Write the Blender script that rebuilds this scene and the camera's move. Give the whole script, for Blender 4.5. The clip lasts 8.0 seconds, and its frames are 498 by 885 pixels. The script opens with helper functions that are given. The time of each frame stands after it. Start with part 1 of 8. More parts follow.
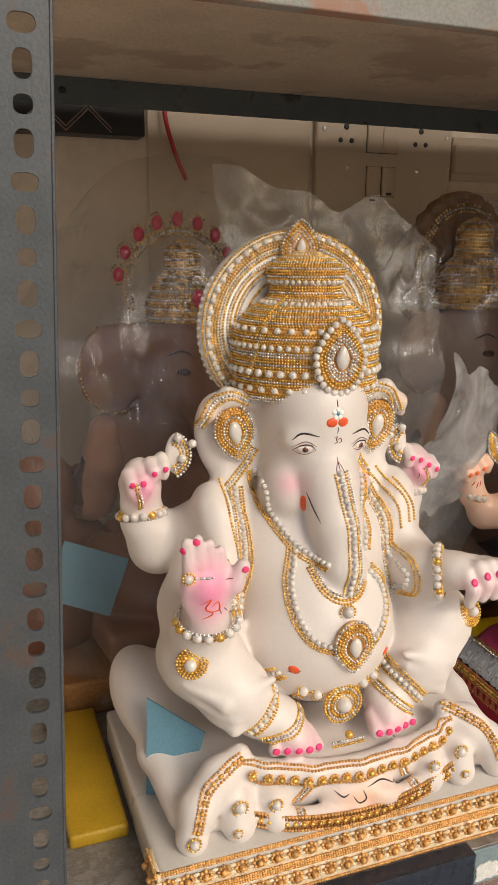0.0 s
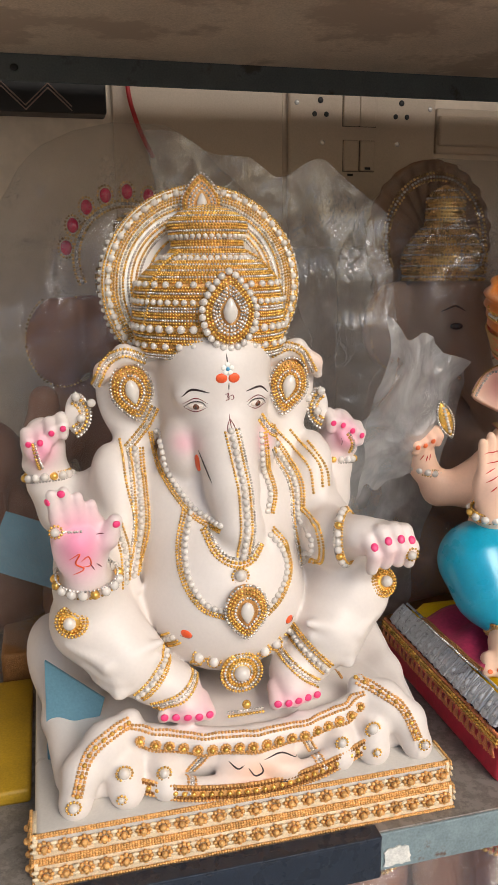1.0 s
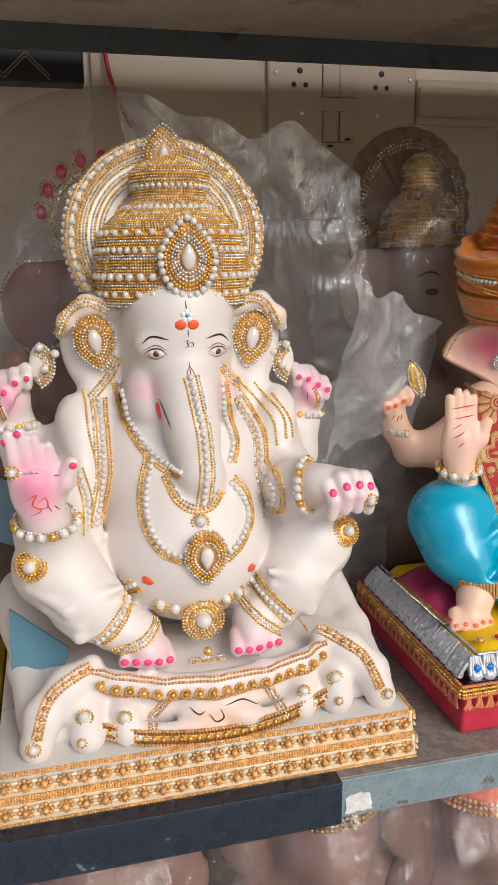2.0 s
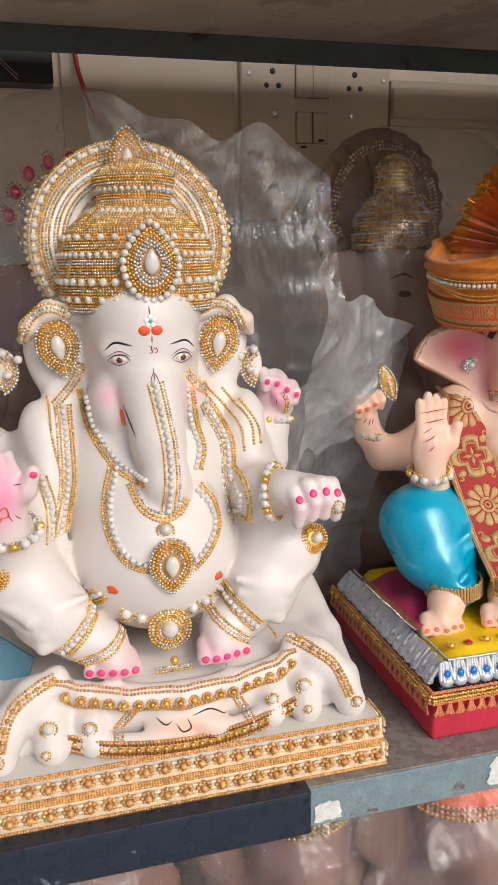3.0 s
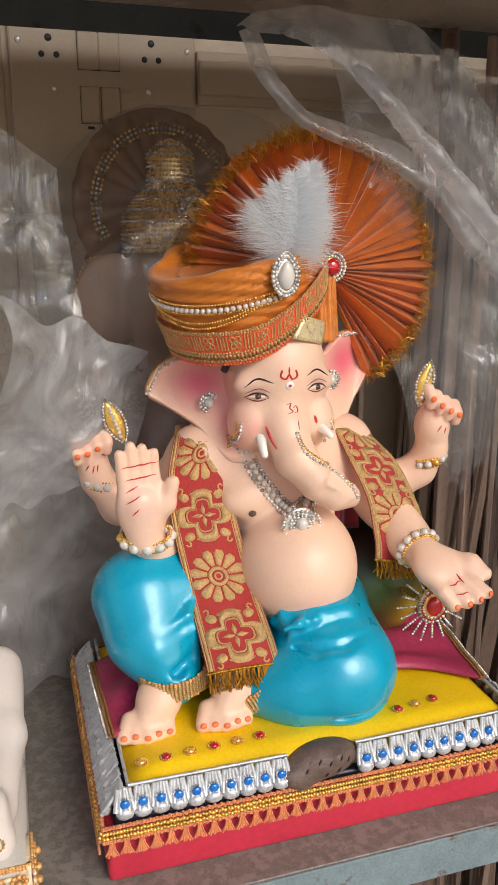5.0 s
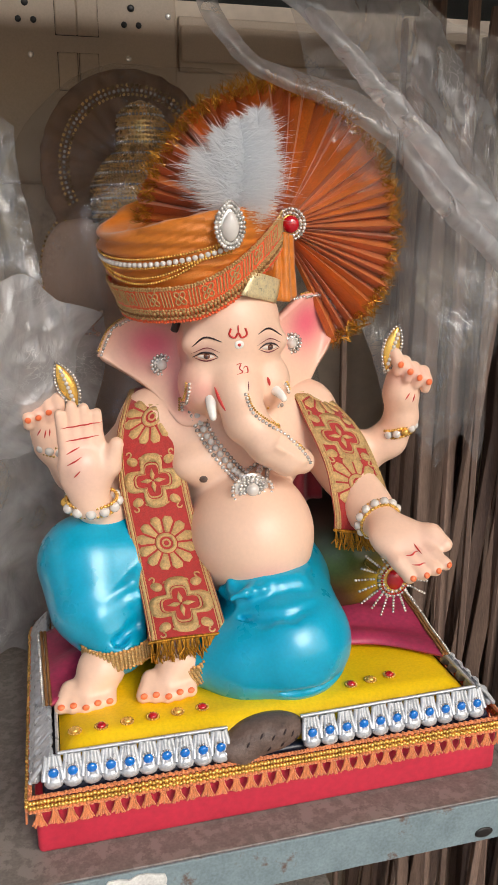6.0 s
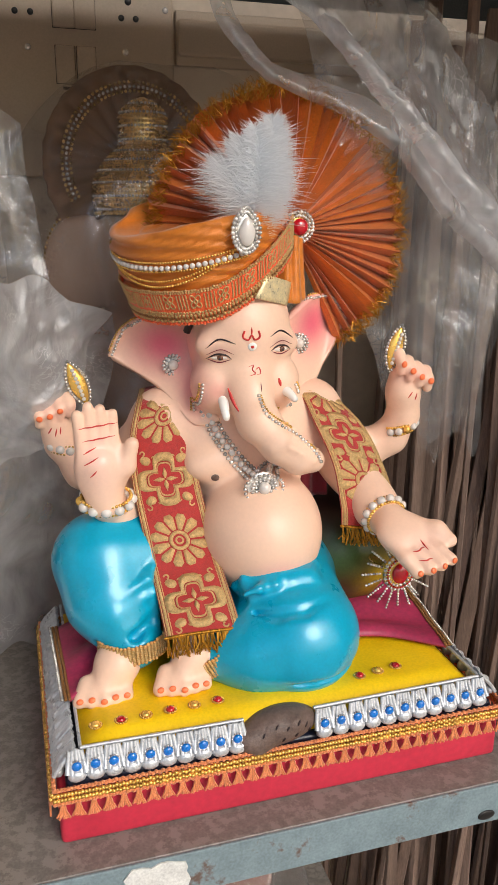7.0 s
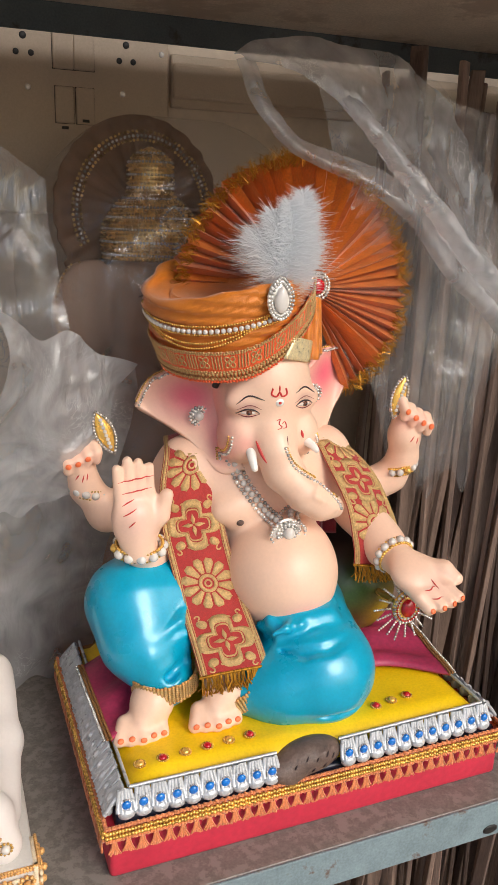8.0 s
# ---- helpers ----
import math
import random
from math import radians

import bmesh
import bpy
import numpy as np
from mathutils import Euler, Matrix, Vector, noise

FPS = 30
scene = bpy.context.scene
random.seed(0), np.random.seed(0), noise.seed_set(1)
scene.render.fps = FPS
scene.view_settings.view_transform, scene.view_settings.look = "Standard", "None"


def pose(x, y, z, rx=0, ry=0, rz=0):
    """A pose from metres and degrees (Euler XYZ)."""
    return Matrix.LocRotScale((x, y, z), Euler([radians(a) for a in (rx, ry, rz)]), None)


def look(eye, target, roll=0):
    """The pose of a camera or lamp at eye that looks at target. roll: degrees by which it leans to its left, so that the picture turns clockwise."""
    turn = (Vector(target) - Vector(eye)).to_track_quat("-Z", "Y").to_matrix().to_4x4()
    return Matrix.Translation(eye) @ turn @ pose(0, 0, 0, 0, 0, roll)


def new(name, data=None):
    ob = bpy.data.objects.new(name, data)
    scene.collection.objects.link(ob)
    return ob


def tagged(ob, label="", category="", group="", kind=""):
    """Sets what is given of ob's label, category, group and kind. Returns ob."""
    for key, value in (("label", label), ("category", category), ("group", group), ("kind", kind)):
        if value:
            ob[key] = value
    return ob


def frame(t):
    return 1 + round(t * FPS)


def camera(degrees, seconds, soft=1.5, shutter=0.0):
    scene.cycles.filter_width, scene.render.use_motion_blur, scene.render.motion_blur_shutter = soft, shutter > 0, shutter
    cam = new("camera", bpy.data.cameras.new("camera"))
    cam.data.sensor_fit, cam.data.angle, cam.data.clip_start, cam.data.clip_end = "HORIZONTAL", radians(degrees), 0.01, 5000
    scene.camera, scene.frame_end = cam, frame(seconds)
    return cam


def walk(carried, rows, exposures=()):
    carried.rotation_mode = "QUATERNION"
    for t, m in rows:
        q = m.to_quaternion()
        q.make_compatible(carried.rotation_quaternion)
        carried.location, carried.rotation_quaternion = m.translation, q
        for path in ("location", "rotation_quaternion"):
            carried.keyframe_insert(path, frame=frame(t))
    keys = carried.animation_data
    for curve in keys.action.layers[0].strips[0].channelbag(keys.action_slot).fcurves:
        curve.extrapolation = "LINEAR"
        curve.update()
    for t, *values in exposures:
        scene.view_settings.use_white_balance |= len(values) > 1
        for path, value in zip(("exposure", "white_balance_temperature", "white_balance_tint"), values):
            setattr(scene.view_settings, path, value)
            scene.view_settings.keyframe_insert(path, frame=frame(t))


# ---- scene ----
cam = camera(35.2, 8.0)
METRES, EYE, TILT, LEAN, TURN = 1.0, 1.6, -14.0, -0.6, -20.0
ROWS = [
    (0.0, 0.0, 0.0, 0.0, -0.0, 0.0, 0.0),
    (0.5, 0.1013, 0.0235, -0.0056, 4.69, 0.72, -0.21),
    (1.0, 0.1777, 0.0304, -0.0501, 5.57, 0.71, -0.24),
    (1.5, 0.215, 0.0283, -0.1013, 6.07, 0.68, -0.18),
    (3.0, 0.2413, 0.0415, -0.0926, 5.03, 0.58, 0.18),
    (3.5, 0.2925, 0.0905, -0.0577, 0.8, -0.36, 0.49),
    (4.0, 0.2937, 0.1696, -0.0171, -2.66, -0.95, 0.57),
    (4.5, 0.4234, 0.2154, -0.0044, 0.14, -0.93, 0.56),
    (5.0, 0.5161, 0.2393, -0.0135, 3.16, -1.03, -0.05),
    (6.5, 0.5997, 0.278, -0.0527, 5.62, -1.52, -0.55),
    (7.0, 0.554, 0.2545, -0.031, 3.35, -2.43, -0.55),
    (7.5, 0.5, 0.2291, 0.0014, -0.14, -2.76, -0.55),
    (8.0, 0.4609, 0.2067, 0.0242, -1.63, -2.71, -0.66),
]
walk(cam, [(t, pose(0, 0, EYE, TILT, LEAN, TURN) @ pose(METRES * x, METRES * y, METRES * z, 90 + pitch, roll, yaw)) for t, x, y, z, yaw, pitch, roll in ROWS],
     [(0.0, -0.05, 7050, 10), (0.5, -0.01, 6950, 10), (1.0, 0.02, 6550, 10), (1.5, 0.0, 6250, 10), (3.0, 0.03, 6250, 10), (4.5, 0.03, 6500, 10), (6.5, 0.03, 6450, 10), (8.0, 0.13, 6450, 10)])

from mathutils.bvhtree import BVHTree

# ---- light ----
world = bpy.data.worlds.new("sky")
scene.world = world
world.use_nodes = True
wn = world.node_tree
sky = wn.nodes.new("ShaderNodeTexSky")
sky.sky_type, sky.sun_disc = "NISHITA", False
sky.sun_elevation, sky.sun_rotation = radians(38), radians(150)
sky.air_density, sky.dust_density = 1.0, 3.0
wn.links.new(sky.outputs[0], wn.nodes["Background"].inputs[0])
wn.nodes["Background"].inputs[1].default_value = 0.15
sun_data = bpy.data.lights.new("sun", "SUN")
sun_data.energy, sun_data.angle, sun_data.color = 1.25, radians(25), (1.0, 0.95, 0.87)
sun = new("sun", sun_data)
sun.matrix_world = look((1.6, -3.0, 3.6), (0.55, 0.7, 1.2))
scene.view_settings.exposure = 0.0


# ---- materials ----
def rgb(r, g, b):
    """Linear colour from display values 0 to 255."""
    return tuple(((c / 255 + 0.055) / 1.055) ** 2.4 if c > 10 else c / 3295 for c in (r, g, b))


def surface(name, colour, rough=0.5, metal=0.0, vary=0.12, scale=40.0, bump=0.15, grain=400.0, coat=0.0, sheen=0.0, attr="", island=0.0, stretch=(1, 1, 1)):
    """A painted, woven or metal surface: tone and gloss vary at two scales, with a fine relief."""
    m = bpy.data.materials.new(name)
    m.use_nodes = True
    t, n, link = m.node_tree, m.node_tree.nodes, m.node_tree.links.new
    b = n["Principled BSDF"]
    co, mp = n.new("ShaderNodeTexCoord"), n.new("ShaderNodeMapping")
    mp.inputs["Scale"].default_value = stretch
    link(co.outputs["Object"], mp.inputs["Vector"])
    big, fine = n.new("ShaderNodeTexNoise"), n.new("ShaderNodeTexNoise")
    big.inputs["Scale"].default_value, big.inputs["Detail"].default_value = scale, 5
    fine.inputs["Scale"].default_value, fine.inputs["Detail"].default_value = grain, 3
    link(mp.outputs[0], big.inputs["Vector"]), link(mp.outputs[0], fine.inputs["Vector"])
    add = n.new("ShaderNodeMath")
    add.operation = "ADD"
    link(big.outputs["Fac"], add.inputs[0]), link(fine.outputs["Fac"], add.inputs[1])
    rng = n.new("ShaderNodeMapRange")
    rng.inputs["From Min"].default_value, rng.inputs["From Max"].default_value = 0.65, 1.35
    rng.inputs["To Min"].default_value, rng.inputs["To Max"].default_value = 1 - vary, 1 + vary
    link(add.outputs[0], rng.inputs["Value"])
    value = rng.outputs[0]
    if island:
        geo, isl, mul = n.new("ShaderNodeNewGeometry"), n.new("ShaderNodeMapRange"), n.new("ShaderNodeMath")
        isl.inputs["To Min"].default_value, isl.inputs["To Max"].default_value, mul.operation = 1 - island, 1 + island, "MULTIPLY"
        link(geo.outputs["Random Per Island"], isl.inputs["Value"])
        link(value, mul.inputs[0]), link(isl.outputs[0], mul.inputs[1])
        value = mul.outputs[0]
    mix = n.new("ShaderNodeMix")
    mix.data_type, mix.blend_type = "RGBA", "MULTIPLY"
    mix.inputs["Factor"].default_value = 1.0
    if attr:
        at = n.new("ShaderNodeAttribute")
        at.attribute_name = attr
        link(at.outputs["Color"], mix.inputs["A"])
    else:
        mix.inputs["A"].default_value = (*colour, 1)
    grey = n.new("ShaderNodeCombineColor")
    for i in range(3):
        link(value, grey.inputs[i])
    link(grey.outputs[0], mix.inputs["B"])
    link(mix.outputs["Result"], b.inputs["Base Color"])
    rr = n.new("ShaderNodeMapRange")
    rr.inputs["To Min"].default_value, rr.inputs["To Max"].default_value = max(rough - 0.1, 0.03), min(rough + 0.1, 1)
    link(big.outputs["Fac"], rr.inputs["Value"]), link(rr.outputs[0], b.inputs["Roughness"])
    b.inputs["Metallic"].default_value, b.inputs["Coat Weight"].default_value = metal, coat
    b.inputs["Coat Roughness"].default_value = 0.12
    b.inputs["Sheen Weight"].default_value = sheen
    if bump:
        bp = n.new("ShaderNodeBump")
        bp.inputs["Strength"].default_value, bp.inputs["Distance"].default_value = bump, 0.001
        link(add.outputs[0], bp.inputs["Height"]), link(bp.outputs[0], b.inputs["Normal"])
    return m


def worn_paint(name, paint, under, rough=0.45, amount=0.5, scale=14.0, metal=0.0):
    """Paint with chipped and smudged places where the layer beneath shows."""
    m = surface(name, paint, rough, metal, vary=0.25, scale=scale * 2, bump=0.25)
    n, link = m.node_tree.nodes, m.node_tree.links.new
    b = n["Principled BSDF"]
    old = b.inputs["Base Color"].links[0].from_socket
    co, no, ramp, mix = n.new("ShaderNodeTexCoord"), n.new("ShaderNodeTexNoise"), n.new("ShaderNodeMapRange"), n.new("ShaderNodeMix")
    no.inputs["Scale"].default_value, no.inputs["Detail"].default_value, no.inputs["Roughness"].default_value = scale, 9, 0.68
    ramp.inputs["From Min"].default_value, ramp.inputs["From Max"].default_value = 1.0 - amount, 1.06 - amount
    mix.data_type = "RGBA"
    link(co.outputs["Object"], no.inputs["Vector"]), link(no.outputs["Fac"], ramp.inputs["Value"])
    link(ramp.outputs[0], mix.inputs["Factor"]), link(old, mix.inputs["A"])
    mix.inputs["B"].default_value = (*under, 1)
    link(mix.outputs["Result"], b.inputs["Base Color"])
    return m


def film_plastic(name, clear=0.78, milk=0.10, rough=0.16):
    """Thin crumpled polythene: mostly clear, slightly milky, with sharp creases of gloss and glints painted as white
    lines.
    """
    m = bpy.data.materials.new(name)
    m.use_nodes = True
    n, link = m.node_tree.nodes, m.node_tree.links.new
    n.remove(n["Principled BSDF"])
    co = n.new("ShaderNodeTexCoord")
    a, v, w = n.new("ShaderNodeTexNoise"), n.new("ShaderNodeTexVoronoi"), n.new("ShaderNodeMath")
    a.inputs["Scale"].default_value, a.inputs["Detail"].default_value, a.inputs["Distortion"].default_value = 10, 9, 1.6
    v.inputs["Scale"].default_value, v.feature = 34, "DISTANCE_TO_EDGE"
    warp = n.new("ShaderNodeMix")
    warp.data_type = "VECTOR"
    warp.inputs["Factor"].default_value = 0.12
    link(co.outputs["Object"], a.inputs["Vector"])
    link(co.outputs["Object"], warp.inputs["A"]), link(a.outputs["Color"], warp.inputs["B"])
    link(warp.outputs["Result"], v.inputs["Vector"])
    w.operation = "MULTIPLY_ADD"
    w.inputs[1].default_value = 0.1
    # long sharp creases: the folds of a stretched noise
    lay, long, mid, fold = n.new("ShaderNodeMapping"), n.new("ShaderNodeTexNoise"), n.new("ShaderNodeMath"), n.new("ShaderNodeMath")
    lay.inputs["Rotation"].default_value, lay.inputs["Scale"].default_value = (0.0, 0.6, 0.3), (1.0, 1.0, 0.34)
    long.inputs["Scale"].default_value, long.inputs["Detail"].default_value, long.inputs["Distortion"].default_value = 34, 6, 1.2
    link(co.outputs["Object"], lay.inputs["Vector"]), link(lay.outputs[0], long.inputs["Vector"])
    mid.operation, mid.inputs[1].default_value, fold.operation = "SUBTRACT", 0.5, "ABSOLUTE"
    link(long.outputs["Fac"], mid.inputs[0]), link(mid.outputs[0], fold.inputs[0])
    link(v.outputs["Distance"], w.inputs[0]), link(fold.outputs[0], w.inputs[2])
    bp = n.new("ShaderNodeBump")
    bp.inputs["Strength"].default_value, bp.inputs["Distance"].default_value = 0.6, 0.012
    link(w.outputs[0], bp.inputs["Height"])
    tr, gl, df, tl = (n.new(k) for k in ("ShaderNodeBsdfTransparent", "ShaderNodeBsdfGlossy", "ShaderNodeBsdfDiffuse", "ShaderNodeBsdfTranslucent"))
    tr.inputs[0].default_value = (0.97, 0.97, 0.97, 1)
    gl.inputs["Roughness"].default_value = rough
    df.inputs[0].default_value = tl.inputs[0].default_value = (0.62, 0.63, 0.65, 1)
    for s in (gl, df):
        link(bp.outputs[0], s.inputs["Normal"])
    milky, m1, m2 = n.new("ShaderNodeMixShader"), n.new("ShaderNodeMixShader"), n.new("ShaderNodeMixShader")
    milky.inputs[0].default_value = 0.5
    link(df.outputs[0], milky.inputs[1]), link(tl.outputs[0], milky.inputs[2])
    haze = n.new("ShaderNodeMapRange")
    haze.inputs["From Min"].default_value, haze.inputs["From Max"].default_value = 0.35, 0.75
    haze.inputs["To Min"].default_value, haze.inputs["To Max"].default_value = milk * 0.6, milk * 1.7
    link(a.outputs["Fac"], haze.inputs["Value"])
    # crease glints painted in as fine white lines, in scattered patches
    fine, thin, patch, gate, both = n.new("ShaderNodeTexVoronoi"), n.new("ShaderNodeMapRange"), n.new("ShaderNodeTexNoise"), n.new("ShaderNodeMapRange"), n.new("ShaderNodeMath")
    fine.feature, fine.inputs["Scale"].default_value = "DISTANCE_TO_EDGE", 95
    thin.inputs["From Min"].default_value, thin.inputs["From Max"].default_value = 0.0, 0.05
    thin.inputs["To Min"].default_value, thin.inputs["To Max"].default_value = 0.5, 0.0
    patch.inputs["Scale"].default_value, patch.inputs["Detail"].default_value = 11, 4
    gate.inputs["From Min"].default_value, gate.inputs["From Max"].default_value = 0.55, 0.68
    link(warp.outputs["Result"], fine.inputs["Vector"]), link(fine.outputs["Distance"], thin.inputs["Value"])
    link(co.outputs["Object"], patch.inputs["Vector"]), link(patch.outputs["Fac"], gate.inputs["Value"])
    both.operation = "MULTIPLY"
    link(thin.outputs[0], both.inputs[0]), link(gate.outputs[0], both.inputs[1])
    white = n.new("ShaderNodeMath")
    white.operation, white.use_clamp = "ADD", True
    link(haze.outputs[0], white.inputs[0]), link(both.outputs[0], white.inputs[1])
    link(white.outputs[0], m1.inputs[0]), link(tr.outputs[0], m1.inputs[1]), link(milky.outputs[0], m1.inputs[2])
    m2.inputs[0].default_value = (1 - clear) * 0.4
    link(m1.outputs[0], m2.inputs[1]), link(gl.outputs[0], m2.inputs[2])
    link(m2.outputs[0], n["Material Output"].inputs["Surface"])
    return m


def soft_down(name):
    """Light passes half through the thin barbs."""
    m = bpy.data.materials.new(name)
    m.use_nodes = True
    n, link = m.node_tree.nodes, m.node_tree.links.new
    n.remove(n["Principled BSDF"])
    d, t, x = n.new("ShaderNodeBsdfDiffuse"), n.new("ShaderNodeBsdfTranslucent"), n.new("ShaderNodeMixShader")
    d.inputs[0].default_value = t.inputs[0].default_value = (0.92, 0.94, 0.96, 1)
    x.inputs[0].default_value = 0.55
    link(d.outputs[0], x.inputs[1]), link(t.outputs[0], x.inputs[2]), link(x.outputs[0], n["Material Output"].inputs["Surface"])
    return m


WHITE = surface("white_plaster_paint", rgb(240, 232, 222), 0.42, vary=0.03, scale=22, bump=0.06, grain=300, attr="paint")
SKIN = surface("skin_tone_paint", rgb(228, 180, 150), 0.36, vary=0.04, scale=25, bump=0.05, grain=300, attr="paint")
BLUE = surface("pearly_blue_paint", rgb(0, 166, 204), 0.3, metal=0.05, vary=0.1, scale=30, bump=0.06, coat=0.4)
GOLD = surface("gold_beads", rgb(238, 190, 98), 0.26, metal=0.6, vary=0.1, scale=60, bump=0, island=0.3)
SILVER = surface("cut_glass_beads", rgb(226, 222, 216), 0.12, metal=0.55, vary=0.15, scale=90, bump=0, island=0.45)
PEARL = surface("pearl_beads", rgb(218, 212, 206), 0.1, vary=0.03, scale=60, bump=0, coat=0.8, island=0.06)
BRAID = surface("gold_braid", rgb(226, 174, 108), 0.42, metal=0.3, vary=0.3, scale=120, bump=0.5, grain=900, island=0.2)
OLD_GOLD = surface("dull_gold_cloth", rgb(150, 105, 60), 0.5, metal=0.5, vary=0.3, scale=300, bump=0.8, grain=900)
PINK = surface("hot_pink_paint", rgb(245, 70, 130), 0.3, vary=0.05, bump=0)
ORANGE_NAIL = surface("orange_nail_paint", rgb(250, 125, 75), 0.3, vary=0.05, bump=0)
RED_PAINT = surface("red_line_paint", rgb(205, 50, 45), 0.4, vary=0.1, bump=0)
ORANGE_PAINT = surface("orange_paint", rgb(238, 95, 50), 0.4, vary=0.15, bump=0)
BROW = surface("dark_brow_paint", rgb(45, 28, 30), 0.4, vary=0.1, bump=0)
MAROON = surface("maroon_line_paint", rgb(120, 40, 50), 0.4, vary=0.1, bump=0)
EYE_WHITE = surface("eye_white_paint", rgb(238, 225, 215), 0.25, vary=0.02, bump=0, coat=0.5)
IRIS = surface("iris_paint", rgb(110, 65, 45), 0.15, vary=0.1, bump=0, coat=0.8)
TUSK = surface("tusk_paint", rgb(248, 246, 240), 0.25, vary=0.02, bump=0, coat=0.4)
SKY_PAINT = surface("pale_blue_paint", rgb(90, 165, 205), 0.4, vary=0.1, bump=0)
GREY_PAINT = surface("grey_fur_paint", rgb(104, 86, 78), 0.5, vary=0.3, scale=120, bump=0.6)
YELLOW = surface("yellow_paint", rgb(250, 208, 16), 0.42, vary=0.12, scale=16, bump=0.12)
MAGENTA = surface("magenta_paint", rgb(170, 52, 88), 0.4, vary=0.3, scale=14, bump=0.2, grain=200)
RED_BASE = surface("red_painted_base", rgb(206, 52, 74), 0.4, vary=0.14, scale=24, bump=0.25, grain=150)
NAVY = surface("navy_painted_edge", rgb(22, 28, 48), 0.35, vary=0.2, bump=0.1)
SILVER_PAINT = surface("silver_painted_frill", rgb(205, 208, 212), 0.3, metal=0.35, vary=0.2, scale=90, bump=0.3)
BLUE_GEM = surface("blue_glass_gem", rgb(0, 118, 215), 0.06, vary=0.1, bump=0, coat=1.0)
RED_GEM = surface("red_glass_gem", rgb(190, 10, 30), 0.06, vary=0.15, bump=0, coat=1.0)
RUBY = surface("pink_red_gem", rgb(200, 20, 75), 0.06, vary=0.15, bump=0, coat=1.0)
FRINGE = surface("peach_thread_fringe", rgb(226, 135, 82), 0.7, vary=0.15, scale=200, bump=0.8, grain=1200, sheen=0.3, island=0.12)
SILK = surface("orange_silk", rgb(216, 124, 28), 0.36, vary=0.18, scale=40, bump=0.35, grain=700, sheen=0.3, stretch=(1, 1, 4))
FAN_SILK = surface("deep_orange_silk", rgb(204, 108, 16), 0.42, vary=0.25, scale=60, bump=0.4, grain=500, sheen=0.3)
BAND = surface("red_orange_brocade", rgb(244, 100, 46), 0.5, vary=0.2, scale=300, bump=0.8, grain=900, sheen=0.2)
TINSEL = surface("gold_tinsel", rgb(176, 124, 40), 0.35, metal=0.8, vary=0.25, scale=150, bump=0, island=0.4)
SASH = surface("red_brocade", rgb(176, 40, 36), 0.62, vary=0.22, scale=260, bump=0.8, grain=1100, sheen=0.3)
LINING = surface("maroon_lining_cloth", rgb(132, 28, 48), 0.6, vary=0.2, scale=60, bump=0.4, grain=900, sheen=0.3)
ZARI = surface("gold_zari_thread", rgb(212, 178, 122), 0.4, metal=0.55, vary=0.3, scale=420, bump=0.9, grain=1300)
FEATHER = soft_down("white_down")
BOLSTER = surface("sprayed_bolster", rgb(40, 30, 26), 0.35, vary=0.2, bump=0.1, attr="paint")
BLUE_CARD = surface("pale_blue_card", rgb(105, 152, 172), 0.6, vary=0.12, scale=20, bump=0.15)
STEEL = worn_paint("blue_grey_painted_steel", rgb(126, 144, 150), rgb(104, 84, 74), 0.42, 0.40, 22)
STEEL_RUST = worn_paint("rusted_pale_steel", rgb(138, 138, 134), rgb(156, 116, 98), 0.5, 0.5, 12)
POST_STEEL = worn_paint("dark_blue_grey_post_paint", rgb(72, 77, 82), rgb(86, 74, 70), 0.42, 0.43, 16)
STEEL_TOP = worn_paint("scuffed_steel_sheet", rgb(124, 119, 114), rgb(142, 136, 130), 0.42, 0.5, 70)
STEEL_UNDER = worn_paint("old_steel_underside", rgb(206, 192, 176), rgb(176, 160, 146), 0.5, 0.5, 5)
STEEL_BACK = worn_paint("dark_teal_steel", rgb(78, 86, 88), rgb(58, 54, 50), 0.4, 0.45, 10)
TAPE = worn_paint("dark_blue_tape", rgb(34, 45, 60), rgb(132, 142, 150), 0.28, 0.385, 30)
WHITE_TAPE = worn_paint("white_paint_patch", rgb(222, 222, 218), rgb(110, 118, 120), 0.5, 0.36, 40)
WALL = surface("dusty_white_wall", rgb(214, 198, 178), 0.7, vary=0.1, scale=3, bump=0.3, grain=60)
PVC = surface("aged_pvc_board", rgb(192, 174, 152), 0.4, vary=0.08, scale=8, bump=0.05)
DARK_HOLE = surface("black_plastic", rgb(26, 24, 24), 0.4, vary=0.1, bump=0)
RED_WIRE = surface("red_wire", rgb(176, 30, 28), 0.4, vary=0.1, bump=0)
CORD = surface("pale_cord", rgb(140, 118, 108), 0.7, vary=0.2, bump=0.3)
WOOD = surface("grey_brown_sticks", rgb(122, 101, 89), 0.7, vary=0.3, scale=20, bump=0.5, grain=120, island=0.35, stretch=(6, 6, 0.6))
GROUND = surface("dusty_concrete", rgb(172, 162, 148), 0.85, vary=0.2, scale=2, bump=0.4, grain=50)
OUTER = surface("street_wall", rgb(168, 158, 146), 0.85, vary=0.15, scale=1.5, bump=0.3, grain=30)
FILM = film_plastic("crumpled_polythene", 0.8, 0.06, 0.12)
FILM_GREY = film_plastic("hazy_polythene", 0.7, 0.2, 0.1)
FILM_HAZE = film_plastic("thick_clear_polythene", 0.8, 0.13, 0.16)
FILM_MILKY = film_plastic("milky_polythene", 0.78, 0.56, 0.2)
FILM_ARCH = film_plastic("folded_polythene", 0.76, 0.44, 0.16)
FOIL = surface("pale_gold_foil", rgb(240, 222, 176), 0.3, metal=0.35, vary=0.25, scale=160, bump=0.6, grain=500)
